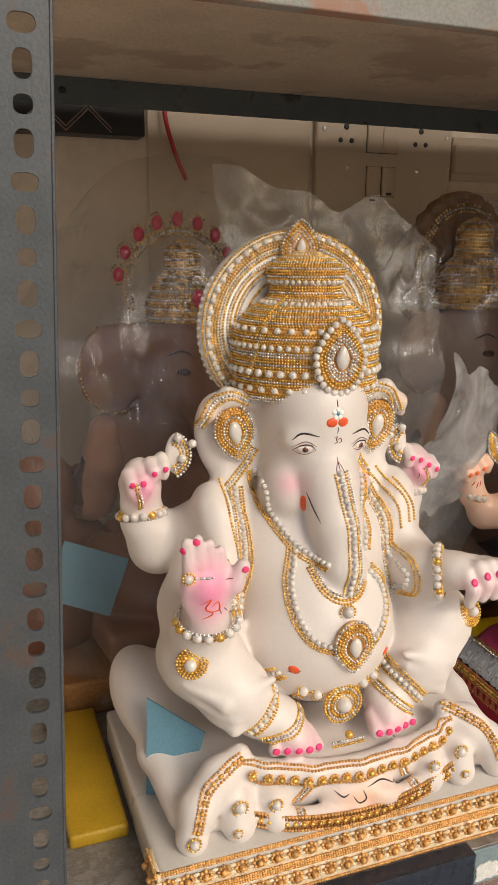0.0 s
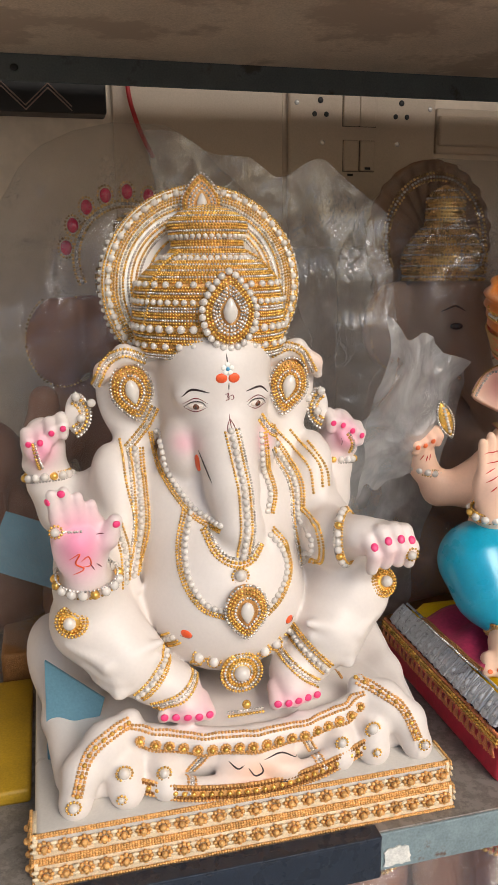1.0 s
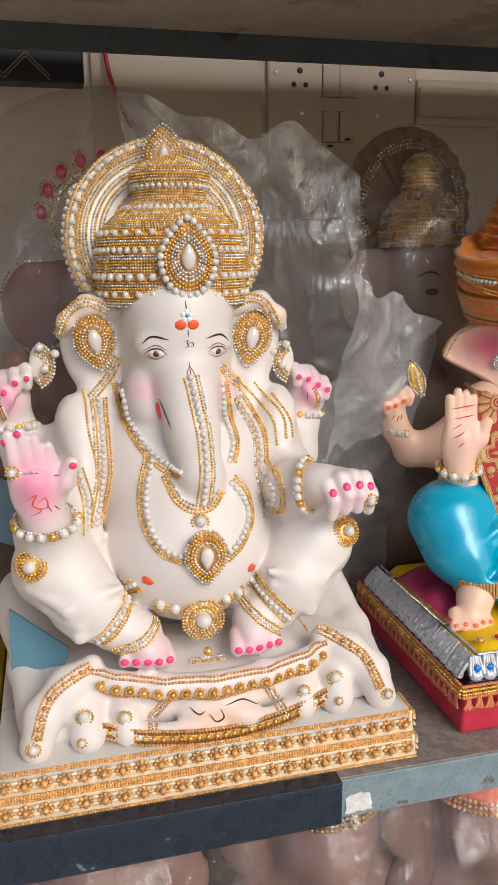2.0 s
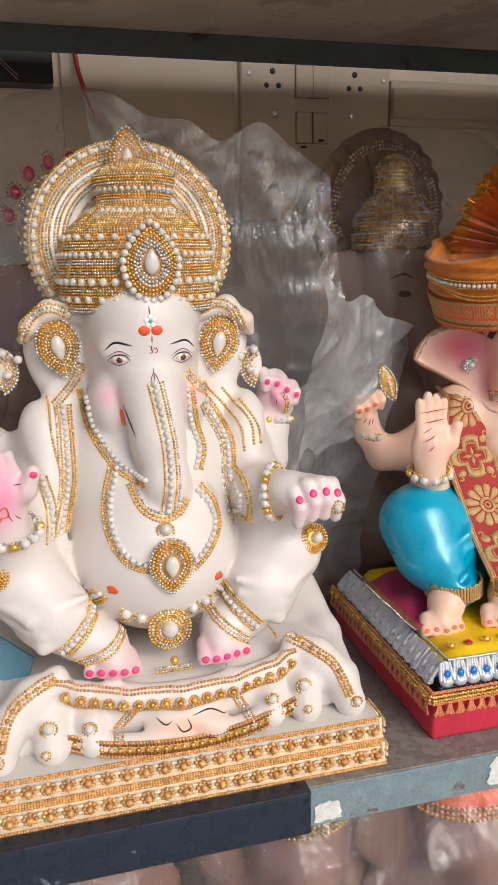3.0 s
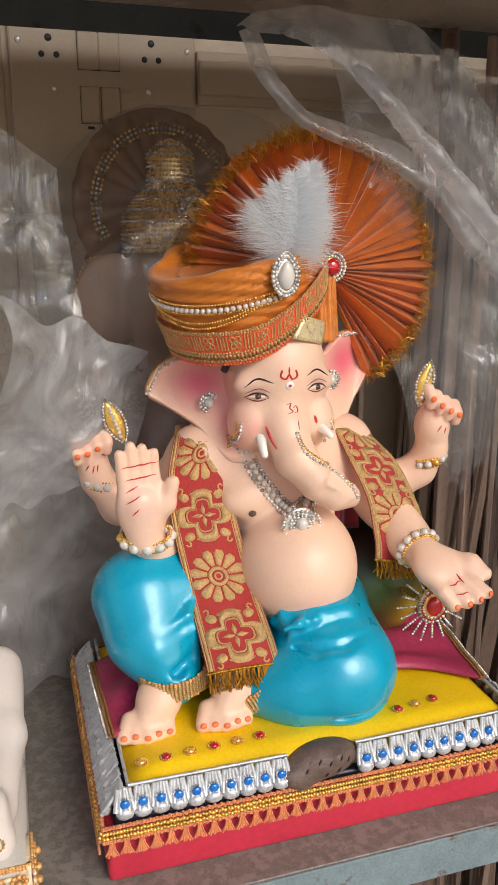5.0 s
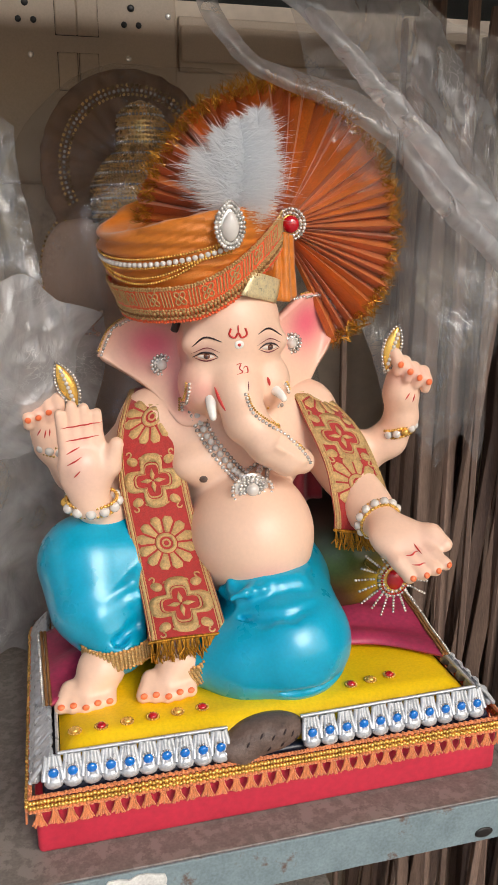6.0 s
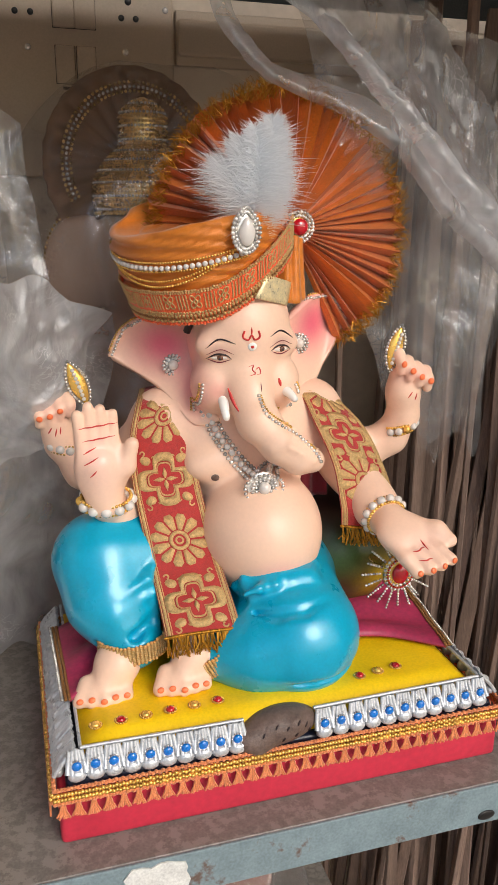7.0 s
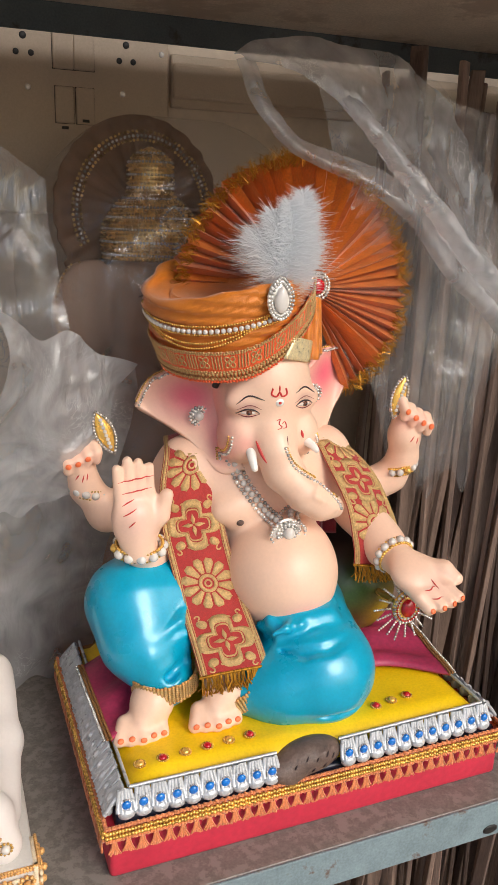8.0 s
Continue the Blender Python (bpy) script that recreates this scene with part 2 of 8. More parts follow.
DUSK = surface("brown_toned_skin_paint", rgb(190, 158, 138), 0.5, vary=0.1, scale=20, bump=0.1, attr="paint")
DULL_GOLD = surface("dulled_gold_beads", rgb(206, 168, 104), 0.28, metal=0.7, vary=0.2, scale=60, bump=0, island=0.35)


# ---- building kit ----
class Build:
    """Collects vertices, faces and material slots for one mesh."""

    def __init__(self):
        self.v, self.sizes, self.loops, self.slots, self.mats, self.count, self.col = [], [], [], [], [], 0, []

    def add(self, verts, faces, material, colours=None):
        verts, faces = np.asarray(verts, np.float32).reshape(-1, 3), np.asarray(faces, np.int32)
        if material not in self.mats:
            self.mats.append(material)
        self.v.append(verts)
        self.loops.append((faces + self.count).ravel())
        self.sizes.append(np.full(len(faces), faces.shape[1], np.int32))
        self.slots.append(np.full(len(faces), self.mats.index(material), np.int32))
        self.col.append(np.ones((len(verts), 4), np.float32) if colours is None else np.c_[colours, np.ones(len(verts))].astype(np.float32))
        self.count += len(verts)
        return self

    def mesh(self, name, smooth=True, paint=False):
        me = bpy.data.meshes.new(name)
        v, loops, sizes, slots = (np.concatenate(a) for a in (self.v, self.loops, self.sizes, self.slots))
        me.vertices.add(len(v)), me.loops.add(len(loops)), me.polygons.add(len(sizes))
        me.vertices.foreach_set("co", v.ravel())
        me.loops.foreach_set("vertex_index", loops)
        me.polygons.foreach_set("loop_start", np.concatenate([[0], np.cumsum(sizes)[:-1]]).astype(np.int32))
        me.polygons.foreach_set("material_index", slots)
        me.polygons.foreach_set("use_smooth", np.full(len(sizes), smooth))
        for m in self.mats:
            me.materials.append(m)
        if paint:
            me.attributes.new("paint", "FLOAT_COLOR", "POINT").data.foreach_set("color", np.concatenate(self.col).ravel())
        me.update(calc_edges=True)
        me.validate()
        return me

    def make(self, name, parent=None, label="", category="", group="", kind="", smooth=True, paint=False):
        ob = new(name, self.mesh(name, smooth, paint))
        if parent:
            ob.parent = parent
        return tagged(ob, label, category, group, kind)


def from_bm(bm):
    bm.verts.ensure_lookup_table()
    bmesh.ops.triangulate(bm, faces=bm.faces[:])
    v = np.array([p.co[:] for p in bm.verts])
    f = np.array([[p.index for p in q.verts] for q in bm.faces])
    bm.free()
    return v, f


def ball_shape(level):
    bm = bmesh.new()
    bmesh.ops.create_icosphere(bm, subdivisions=level, radius=1)
    return from_bm(bm)


BALL = {k: ball_shape(k) for k in (1, 2, 3)}


def balls(build, centres, radii, material, level=1, squash=None):
    """Many beads in one go. squash: radii factors for x, y, z."""
    centres = np.asarray(centres, float).reshape(-1, 3)
    if not len(centres):
        return
    v, f = BALL[level]
    s = np.ones(3) if squash is None else np.asarray(squash)
    r = np.broadcast_to(np.asarray(radii, float), (len(centres),))
    pts = centres[:, None] + v[None] * s * r[:, None, None]
    faces = f[None] + (np.arange(len(centres)) * len(v))[:, None, None]
    build.add(pts.reshape(-1, 3), faces.reshape(-1, 3), material)


def rounded_box(lo, hi, bevel=0.004, segments=2, turn=None):
    lo, hi = Vector(lo), Vector(hi)
    bm = bmesh.new()
    bmesh.ops.create_cube(bm, size=1)
    bmesh.ops.scale(bm, vec=hi - lo, verts=bm.verts)
    if bevel:
        bmesh.ops.bevel(bm, geom=bm.edges[:], offset=bevel, segments=segments, affect="EDGES", profile=0.5)
    if turn is not None:
        bmesh.ops.transform(bm, matrix=turn, verts=bm.verts)
    bmesh.ops.translate(bm, vec=(lo + hi) / 2, verts=bm.verts)
    return from_bm(bm)


def smooth_path(points, step):
    """A Catmull-Rom curve through the points, resampled at even steps."""
    p = np.asarray(points, float)
    if len(p) > 2:
        q = np.vstack([2 * p[0] - p[1], p, 2 * p[-1] - p[-2]])
        u = np.linspace(0, 1, 14, endpoint=False)[:, None]
        parts = []
        for i in range(len(p) - 1):
            a, b, c, d = q[i:i + 4]
            parts.append(0.5 * (2 * b + (c - a) * u + (2 * a - 5 * b + 4 * c - d) * u**2 + (3 * b - a - 3 * c + d) * u**3))
        p = np.vstack([*parts, p[-1:]])
    s = np.concatenate([[0], np.cumsum(np.linalg.norm(np.diff(p, axis=0), axis=1))])
    k = np.linspace(0, s[-1], max(2, round(s[-1] / step) + 1))
    return np.stack([np.interp(k, s, p[:, i]) for i in range(p.shape[1])], 1)


def tube(points, radius, sides=8, caps=True):
    """A tube along points; radius one number or one a point."""
    p = np.asarray(points, float)
    r = np.broadcast_to(np.asarray(radius, float), (len(p),))
    tan = np.gradient(p, axis=0)
    tan /= np.linalg.norm(tan, axis=1, keepdims=True) + 1e-9
    ref = np.array([0.13, 0.95, 0.28])
    a = np.cross(tan, ref)
    a /= np.linalg.norm(a, axis=1, keepdims=True) + 1e-9
    b = np.cross(tan, a)
    w = np.arange(sides) * 2 * math.pi / sides
    v = p[:, None] + r[:, None, None] * (np.cos(w)[None, :, None] * a[:, None] + np.sin(w)[None, :, None] * b[:, None])
    i, j = np.meshgrid(np.arange(len(p) - 1), np.arange(sides), indexing="ij")
    k = (j + 1) % sides
    f = np.stack([i * sides + j, i * sides + k, (i + 1) * sides + k, (i + 1) * sides + j], -1).reshape(-1, 4)
    v = v.reshape(-1, 3)
    return v, f


def sheet(grid):
    """Faces for a grid of points, shape (n, m, 3)."""
    g = np.asarray(grid, float)
    n, m = g.shape[:2]
    i, j = np.meshgrid(np.arange(n - 1), np.arange(m - 1), indexing="ij")
    f = np.stack([i * m + j, (i + 1) * m + j, (i + 1) * m + j + 1, i * m + j + 1], -1).reshape(-1, 4)
    return g.reshape(-1, 3), f


def slab_sheet(grid, thick):
    """A cloth with thickness from a grid of points: both sides and the rim."""
    g = np.asarray(grid, float)
    n, m = g.shape[:2]
    nor = np.cross(np.gradient(g, axis=0), np.gradient(g, axis=1))
    nor /= np.linalg.norm(nor, axis=2, keepdims=True) + 1e-9
    v1, f1 = sheet(g + nor * thick / 2)
    v2, f2 = sheet(g - nor * thick / 2)
    k = n * m
    idx = np.arange(k).reshape(n, m)
    rim = np.concatenate([idx[0], idx[1:, -1], idx[-1, -2::-1], idx[-2:0:-1, 0]])
    nxt = np.roll(rim, -1)
    f3 = np.stack([rim, nxt, nxt + k, rim + k], 1)
    return np.vstack([v1, v2]), np.vstack([f1, f2[:, ::-1] + k, f3])


class Clay:
    """A solid modelled from rounded masses that run into one another."""

    def __init__(self, lo, hi, step):
        self.lo, self.step = np.asarray(lo, float), step
        self.shape = tuple(int(c) for c in np.ceil((np.asarray(hi, float) - self.lo) / step) + 1)
        self.d = np.full(self.shape, 0.2, np.float32)

    def _part(self, lo, hi):
        a = np.clip(np.floor((np.asarray(lo) - self.lo) / self.step).astype(int), 0, self.shape)
        b = np.clip(np.ceil((np.asarray(hi) - self.lo) / self.step).astype(int) + 1, 0, self.shape)
        where = tuple(slice(i, j) for i, j in zip(a, b))
        axes = [self.lo[i] + self.step * np.arange(a[i], b[i]) for i in range(3)]
        return where, np.stack(np.meshgrid(*axes, indexing="ij"), -1)

    def _join(self, where, d, k, cut):
        old = self.d[where]
        if cut:
            d, old = -(-d), -old
            h = np.clip(0.5 + 0.5 * (d - old) / k, 0, 1)
            self.d[where] = -(d + (old - d) * h - k * h * (1 - h))
        else:
            h = np.clip(0.5 + 0.5 * (d - old) / k, 0, 1)
            self.d[where] = d + (old - d) * h - k * h * (1 - h)

    def egg(self, c, r, turn=(0, 0, 0), k=0.012, cut=False):
        c, r = np.asarray(c, float), np.asarray(r, float)
        big = r.max() + 0.035
        where, p = self._part(c - big, c + big)
        q = (p - c) @ np.array(Euler([radians(a) for a in turn]).to_matrix())
        k0, k1 = np.linalg.norm(q / r, axis=-1), np.linalg.norm(q / r**2, axis=-1) + 1e-6
        self._join(where, k0 * (k0 - 1) / k1, k, cut)
        return self

    def limb(self, points, k=0.012, cut=False):
        """Points of x, y, z, radius, joined by tapering rounded bars."""
        for a, b in zip(points[:-1], points[1:]):
            a, b = np.asarray(a, float), np.asarray(b, float)
            big = max(a[3], b[3]) + 0.035
            where, p = self._part(np.minimum(a[:3], b[:3]) - big, np.maximum(a[:3], b[:3]) + big)
            ab = b[:3] - a[:3]
            t = np.clip(((p - a[:3]) @ ab) / (ab @ ab + 1e-12), 0, 1)
            d = np.linalg.norm(p - a[:3] - t[..., None] * ab, axis=-1) - (a[3] + (b[3] - a[3]) * t)
            self._join(where, d, k, cut)
        return self

    def block(self, lo, hi, r=0.01, k=0.012, turn=0.0, cut=False):
        lo, hi = np.asarray(lo, float), np.asarray(hi, float)
        c, half = (lo + hi) / 2, (hi - lo) / 2 - r
        big = np.linalg.norm(half) + r + 0.03
        where, p = self._part(c - big, c + big)
        q = np.abs((p - c) @ np.array(Euler((0, 0, radians(turn))).to_matrix())) - half
        d = np.linalg.norm(np.maximum(q, 0), axis=-1) + np.minimum(q.max(-1), 0) - r
        self._join(where, d, k, cut)
        return self

    def mesh(self):
        """Surface nets: one vertex in every cell that the surface crosses."""
        d = self.d
        cell = np.array(d.shape) - 1
        total, count = np.zeros((*cell, 3), np.float32), np.zeros(cell, np.float32)
        corner = list(np.ndindex(2, 2, 2))

        def at(o):
            return d[o[0]:o[0] + cell[0], o[1]:o[1] + cell[1], o[2]:o[2] + cell[2]]

        for o in corner:
            for ax in range(3):
                if o[ax] == 0:
                    e = list(o)
                    e[ax] = 1
                    a, b = at(o), at(e)
                    hit = (a < 0) != (b < 0)
                    t = np.where(hit, a / np.where(hit, a - b, 1), 0)
                    for i in range(3):
                        total[..., i] += np.where(hit, o[i] + (t if i == ax else 0), 0)
                    count += hit
        live = count > 0
        index = np.full(cell, -1, np.int32)
        index[live] = np.arange(live.sum())
        where = np.argwhere(live)
        verts = self.lo + self.step * (where + total[live] / count[live][:, None])
        faces = []
        for ax in range(3):
            u, w = (ax + 1) % 3, (ax + 2) % 3
            n = np.array(d.shape)
            sl = [slice(1, -1)] * 3
            sl[ax] = slice(0, n[ax] - 1)
            up = list(sl)
            up[ax] = slice(1, n[ax])
            a, b = d[tuple(sl)], d[tuple(up)]
            pos = np.argwhere((a < 0) != (b < 0))
            flip = (b[tuple(pos.T)] < 0)
            off = np.ones(3, int)
            off[ax] = 0
            g = pos + off
            q = []
            for du, dw in ((-1, -1), (0, -1), (0, 0), (-1, 0)):
                c = g.copy()
                c[:, u] += du
                c[:, w] += dw
                q.append(index[tuple(c.T)])
            q = np.stack(q, 1)
            q[flip] = q[flip][:, ::-1]
            faces.append(q)
        return verts, np.concatenate(faces)


def tree_of(verts, faces):
    return BVHTree.FromPolygons([tuple(map(float, v)) for v in verts], [tuple(map(int, f)) for f in faces])


def drop(tree, points, way=(0, 1, 0), back=0.5, lift=0.0):
    """Moves points along a direction onto a surface. Returns places and normals of those that hit."""
    way = Vector(way).normalized()
    out, nor = [], []
    for p in points:
        hit, n, _, _ = tree.ray_cast(Vector(p) - way * back, way)
        if hit is not None:
            if n.dot(way) > 0:
                n = -n
            out.append(hit + n * lift), nor.append(n)
    return np.array(out).reshape(-1, 3), np.array(nor).reshape(-1, 3)


def xz(points, y=0.0):
    return [(p[0], y, p[1]) for p in points]


def beads_on(build, tree, path, radius, material, gap=1.0, way=(0, 1, 0), level=1, sink=0.45, offset=0.0, closed=False):
    """A string of beads laid on a surface along a path of (x, z), or (x, y, z) where way differs."""
    pts = np.array(xz(path) if len(path[0]) == 2 else path, float)
    if closed:
        pts = np.vstack([pts, pts[:1]])
    line = smooth_path(pts, radius * 2 * gap)
    if offset:
        tan = np.gradient(line, axis=0)
        side = np.cross(tan, np.asarray(way, float))
        side /= np.linalg.norm(side, axis=1, keepdims=True) + 1e-9
        line = smooth_path(line + side * offset, radius * 2 * gap)
    at, nor = drop(tree, line, way)
    if len(at) > 2:
        at = smooth_path(at, radius * 2 * gap)
        near = [tree.find_nearest(Vector(q)) for q in at]
        face = Vector(way).normalized()
        at = np.array([q[0] for q in near])
        nor = np.array([q[1] if q[1].dot(face) < 0 else -q[1] for q in near])
    if len(at):
        balls(build, at + nor * radius * sink, radius, material, level)


def paint_line(build, tree, path, width, material, way=(0, 1, 0), taper=True):
    """A brush stroke: a thin raised strip on the surface."""
    line = smooth_path(np.array(xz(path) if len(path[0]) == 2 else path, float), 0.0018)
    at, nor = drop(tree, line, way, lift=0.0002)
    if len(at) < 2:
        return
    if np.linalg.norm(np.diff(at, axis=0), axis=1).max() > 0.008:
        return
    s = np.linspace(0, 1, len(at))
    r = width / 2 * (np.sin(np.clip(s, 0.04, 0.96) * math.pi) ** 0.6 if taper else np.ones(len(at)))
    build.add(*tube(at, r, 6), material)


def dab(build, tree, centre, rx, rz, material, way=(0, 1, 0), thick=0.0012, tilt=0.0):
    """A small raised oval of paint on the surface."""
    at, nor = drop(tree, xz([centre]) if len(centre) == 2 else [centre], way)
    if not len(at):
        return
    v, f = BALL[2]
    n = Vector(nor[0])
    q = n.to_track_quat("-Y", "Z").to_matrix()
    m = np.array(q @ Euler((0, radians(tilt), 0)).to_matrix())
    build.add(at[0] + (v * (rx, thick, rz)) @ m.T, f, material)


def blush(verts, base, spots):
    """Airbrushed colour: each spot is (place, radius, colour, strength)."""
    col = np.tile(np.asarray(base, float), (len(verts), 1))
    for place, radius, colour, strength in spots:
        r = np.asarray(radius, float) * np.ones(3)
        w = np.exp(-(((verts - np.asarray(place)) / r) ** 2).sum(1) * 1.6)[:, None] * strength
        col = col * (1 - w) + np.asarray(colour) * w
    return col


def empty(name, at, label, category, group=""):
    ob = new(name)
    ob.empty_display_size = 0.05
    ob.location = at
    return tagged(ob, label, category, group)


def part(name, build, parent, label="", smooth=True, paint=False):
    """One mesh object under a thing or part that stands at a place."""
    ob = build.make(name, None, label, smooth=smooth, paint=paint)
    ob.parent = parent
    ob.matrix_parent_inverse = parent.matrix_basis.inverted() if parent.parent is None else Matrix()
    return ob


# ---- the shop: ground, walls, rack ----
SHELF, FRONT, BACK, TOP = 0.995, 0.562, 1.19, 1.80


def structure(name, lo, hi, material, label, category, bevel=0.003):
    return Build().add(*rounded_box(lo, hi, bevel), material).make(name, None, label, category, "", "structure", smooth=False)


structure("ground", (-40, -40, -0.1), (40, 40, 0), GROUND, "dusty grey concrete ground", "ground", 0)
structure("wall_north", (-2.2, 1.31, 0), (3.2, 1.45, 2.9), WALL, "dusty off-white plastered wall behind the rack", "wall", 0)
structure("wall_west", (-2.3, -0.6, 0), (-2.2, 1.45, 2.9), OUTER, "plain plastered side wall of the stall", "wall", 0)
structure("wall_east", (3.2, -0.6, 0), (3.3, 1.45, 2.9), OUTER, "plain plastered side wall of the stall", "wall", 0)
structure("ceiling", (-2.3, -0.6, 2.9), (3.3, 1.45, 3.0), OUTER, "plain concrete stall ceiling", "ceiling", 0)

# rack: slotted posts, sheet shelves with folded steel edges
rack = empty("steel_rack", (0.55, 0.88, 0), "blue-grey slotted steel angle rack with chipped paint and rust", "rack")


def slotted_post(x, y, lean=0.0, z0=0.0, z1=2.3, width=0.052):
    """An angle post whose front flange has alternating long, round and wide slots."""
    bm = bmesh.new()
    kinds = [(0.0058, 0.0085), (0.0082, 0.0057), (0.0058, 0.0084), (0.0058, 0.0057)]
    pitch = 0.0217
    z, i = z0 + 0.0536, 0
    holes = []
    while z < z1 - 0.03:
        holes.append((z, *kinds[i % 4]))
        z, i = z + pitch, i + 1
    n = 16
    cx = width * 0.68
    for z, rx, rz in holes:
        lo, hi = z - pitch / 2, z + pitch / 2
        w = [2 * math.pi * k / n for k in range(n)]
        inn, out = [], []
        for a in w:
            c, s = math.cos(a), math.sin(a)
            k = 2.6
            ex, ez = math.copysign(abs(c) ** (2 / k), c), math.copysign(abs(s) ** (2 / k), s)
            inn.append((cx + rx * ex, z + rz * ez))
            t = 1 / max(abs(c), abs(s))
            ox, oz = c * t, s * t
            out.append(((cx + ox * (width - cx)) if ox > 0 else (cx + ox * cx), z + oz * pitch / 2))
        for y0, sign in ((0.0, 1), (0.0028, -1)):
            vi = [bm.verts.new((p[0], y0, p[1])) for p in inn]
            vo = [bm.verts.new((p[0], y0, p[1])) for p in out]
            for k in range(n):
                q = (vi[k], vo[k], vo[(k + 1) % n], vi[(k + 1) % n])
                bm.faces.new(q if sign > 0 else q[::-1])
            if sign > 0:
                keep = vi
            else:
                for k in range(n):
                    bm.faces.new((keep[k], keep[(k + 1) % n], vi[(k + 1) % n], vi[k]))
    v, f = from_bm(bm)
    b = Build().add(v, f, POST_STEEL)
    for lo, hi in (((0, 0, z0), (0.0028, width, z1)), ((width - 0.0012, -0.0008, z0), (width + 0.0012, 0.0036, z1))):
        b.add(*rounded_box(lo, hi, 0.0006, 1), POST_STEEL)
    turn = np.array(Euler((0, radians(lean), 0)).to_matrix())
    b.v = [(p @ turn.T + (x, y, 0)).astype(np.float32) for p in b.v]
    return b


part("post", slotted_post(-0.0447, 0.505, 1.8), rack, "slotted steel post with chipped grey paint", smooth=False)
part("post", Build().add(*rounded_box((1.62, 0.51, 0), (1.623, 0.56, 2.3), 0.0005, 1), STEEL).add(*rounded_box((1.57, 0.507, 0), (1.62, 0.51, 2.3), 0.0005, 1), STEEL), rack, smooth=False)
for px in (0.0, 1.58):
    part("post", Build().add(*rounded_box((px, 1.24, 0), (px + 0.05, 1.243, 2.3), 0.0005, 1), STEEL).add(*rounded_box((px, 1.20, 0), (px + 0.003, 1.24, 2.3), 0.0005, 1), STEEL), rack, smooth=False)


def shelf(z, name_label, drop_front=0.042, top_material=STEEL_TOP):
    b = Build()
    if z < 1.5:
        b.add(*rounded_box((0.0, FRONT + 0.004, z - 0.004), (1.048, BACK, z), 0.001, 1), top_material)
        b.add(*rounded_box((1.048, FRONT + 0.004, z - 0.004), (1.62, FRONT + 0.075, z), 0.001, 1), top_material)
    else:
        b.add(*rounded_box((0.0, FRONT + 0.004, z - 0.004), (1.62, BACK, z), 0.001, 1), top_material)
    deck = part("shelf_deck", b, rack, name_label, smooth=False)
    steel = STEEL if z < 1.5 else STEEL_RUST
    f = Build().add(*rounded_box((0.0, FRONT, z - drop_front), (1.62, FRONT + 0.003, z + 0.0005), 0.0012, 2), steel)
    f.add(*rounded_box((0.0, FRONT + 0.002, z - drop_front), (1.62, FRONT + 0.014, z - drop_front + 0.002), 0.0006, 1), steel)
    part("shelf_edge", f, rack, "folded blue-grey steel shelf edge", smooth=False)
    g = Build().add(*rounded_box((0.0, BACK, z - 0.04), (1.048 if z < 1.5 else 1.62, BACK + 0.003, z), 0.001, 1), STEEL_BACK)
    part("shelf_edge", g, rack, "dark teal rear shelf edge", smooth=False)
    return deck


shelf(SHELF, "scuffed rusty steel shelf sheet")
shelf(0.42, "scuffed steel shelf sheet")
shelf(1.83, "old dark steel shelf sheet seen from below", drop_front=0.066, top_material=STEEL_UNDER)

# bolt holes in the rear edge of the top shelf
for hx in (0.128, 0.156):
    part("slot", Build().add(BALL[2][0] * (0.006, 0.0015, 0.005) + (hx, BACK - 0.0002, 1.808), BALL[2][1], DARK_HOLE), rack, "oval bolt slot in the shelf edge")

# a bolt hole in the shelf edge and two kinds of patch
hole = Build()
v, f = BALL[2]
hole.add(v * (0.0095, 0.0012, 0.0055) + (1.0, FRONT - 0.0004, 0.9625), f, DARK_HOLE)
part("slot", hole, rack, "oval bolt slot in the shelf edge")
b = Build().add(*rounded_box((0.02, FRONT - 0.006, 0.95), (0.458, FRONT - 0.001, 0.996), 0.002, 2), TAPE)
b.add(*rounded_box((0.02, FRONT - 0.006, 0.9935), (0.458, FRONT + 0.013, 0.9975), 0.001, 2), TAPE)
b.make("edge_tape", None, "dark blue glossy tape wrapped over the shelf edge", "tape", smooth=False)


def ragged_patch(name, x0, x1, z0, z1, material, label, seed):
    rng = random.Random(seed)
    n = 26
    pts = []
    for k in range(n):
        a = 2 * math.pi * k / n
        c, s = math.cos(a), math.sin(a)
        t = 1 / max(abs(c), abs(s)) * (1 - 0.22 * rng.random())
        pts.append(((x0 + x1) / 2 + c * t * (x1 - x0) / 2, (z0 + z1) / 2 + s * t * (z1 - z0) / 2))
    front = [(p[0], FRONT - 0.0016, p[1]) for p in pts]
    rear = [(p[0], FRONT - 0.0002, p[1]) for p in pts]
    v = front + rear + [((x0 + x1) / 2, FRONT - 0.0018, (z0 + z1) / 2)]
    f = [(k, (k + 1) % n, 2 * n) for k in range(n)] + [(k, n + k, n + (k + 1) % n) for k in range(n)] + [(k, n + (k + 1) % n, (k + 1) % n) for k in range(n)]
    Build().add(v, f, material).make(name, None, label, "paint patch", smooth=False)


ragged_patch("white_patch", 0.652, 0.712, 0.956, 0.993, WHITE_TAPE, "ragged white paint patch on the steel shelf edge", 3)
ragged_patch("white_patch", 0.462, 0.492, 0.957, 0.98, WHITE_TAPE, "small chipped white patch on the shelf edge", 5)

# switchboard on the wall
board = empty("switchboard", (0.72, 1.31, 1.7), "aged cream plastic electrical switchboard with sockets and switches", "switchboard")
part("back_plate", Build().add(*rounded_box((0.592, 1.296, 1.56), (0.862, 1.3105, 1.83), 0.004, 2), PVC), board, smooth=False)


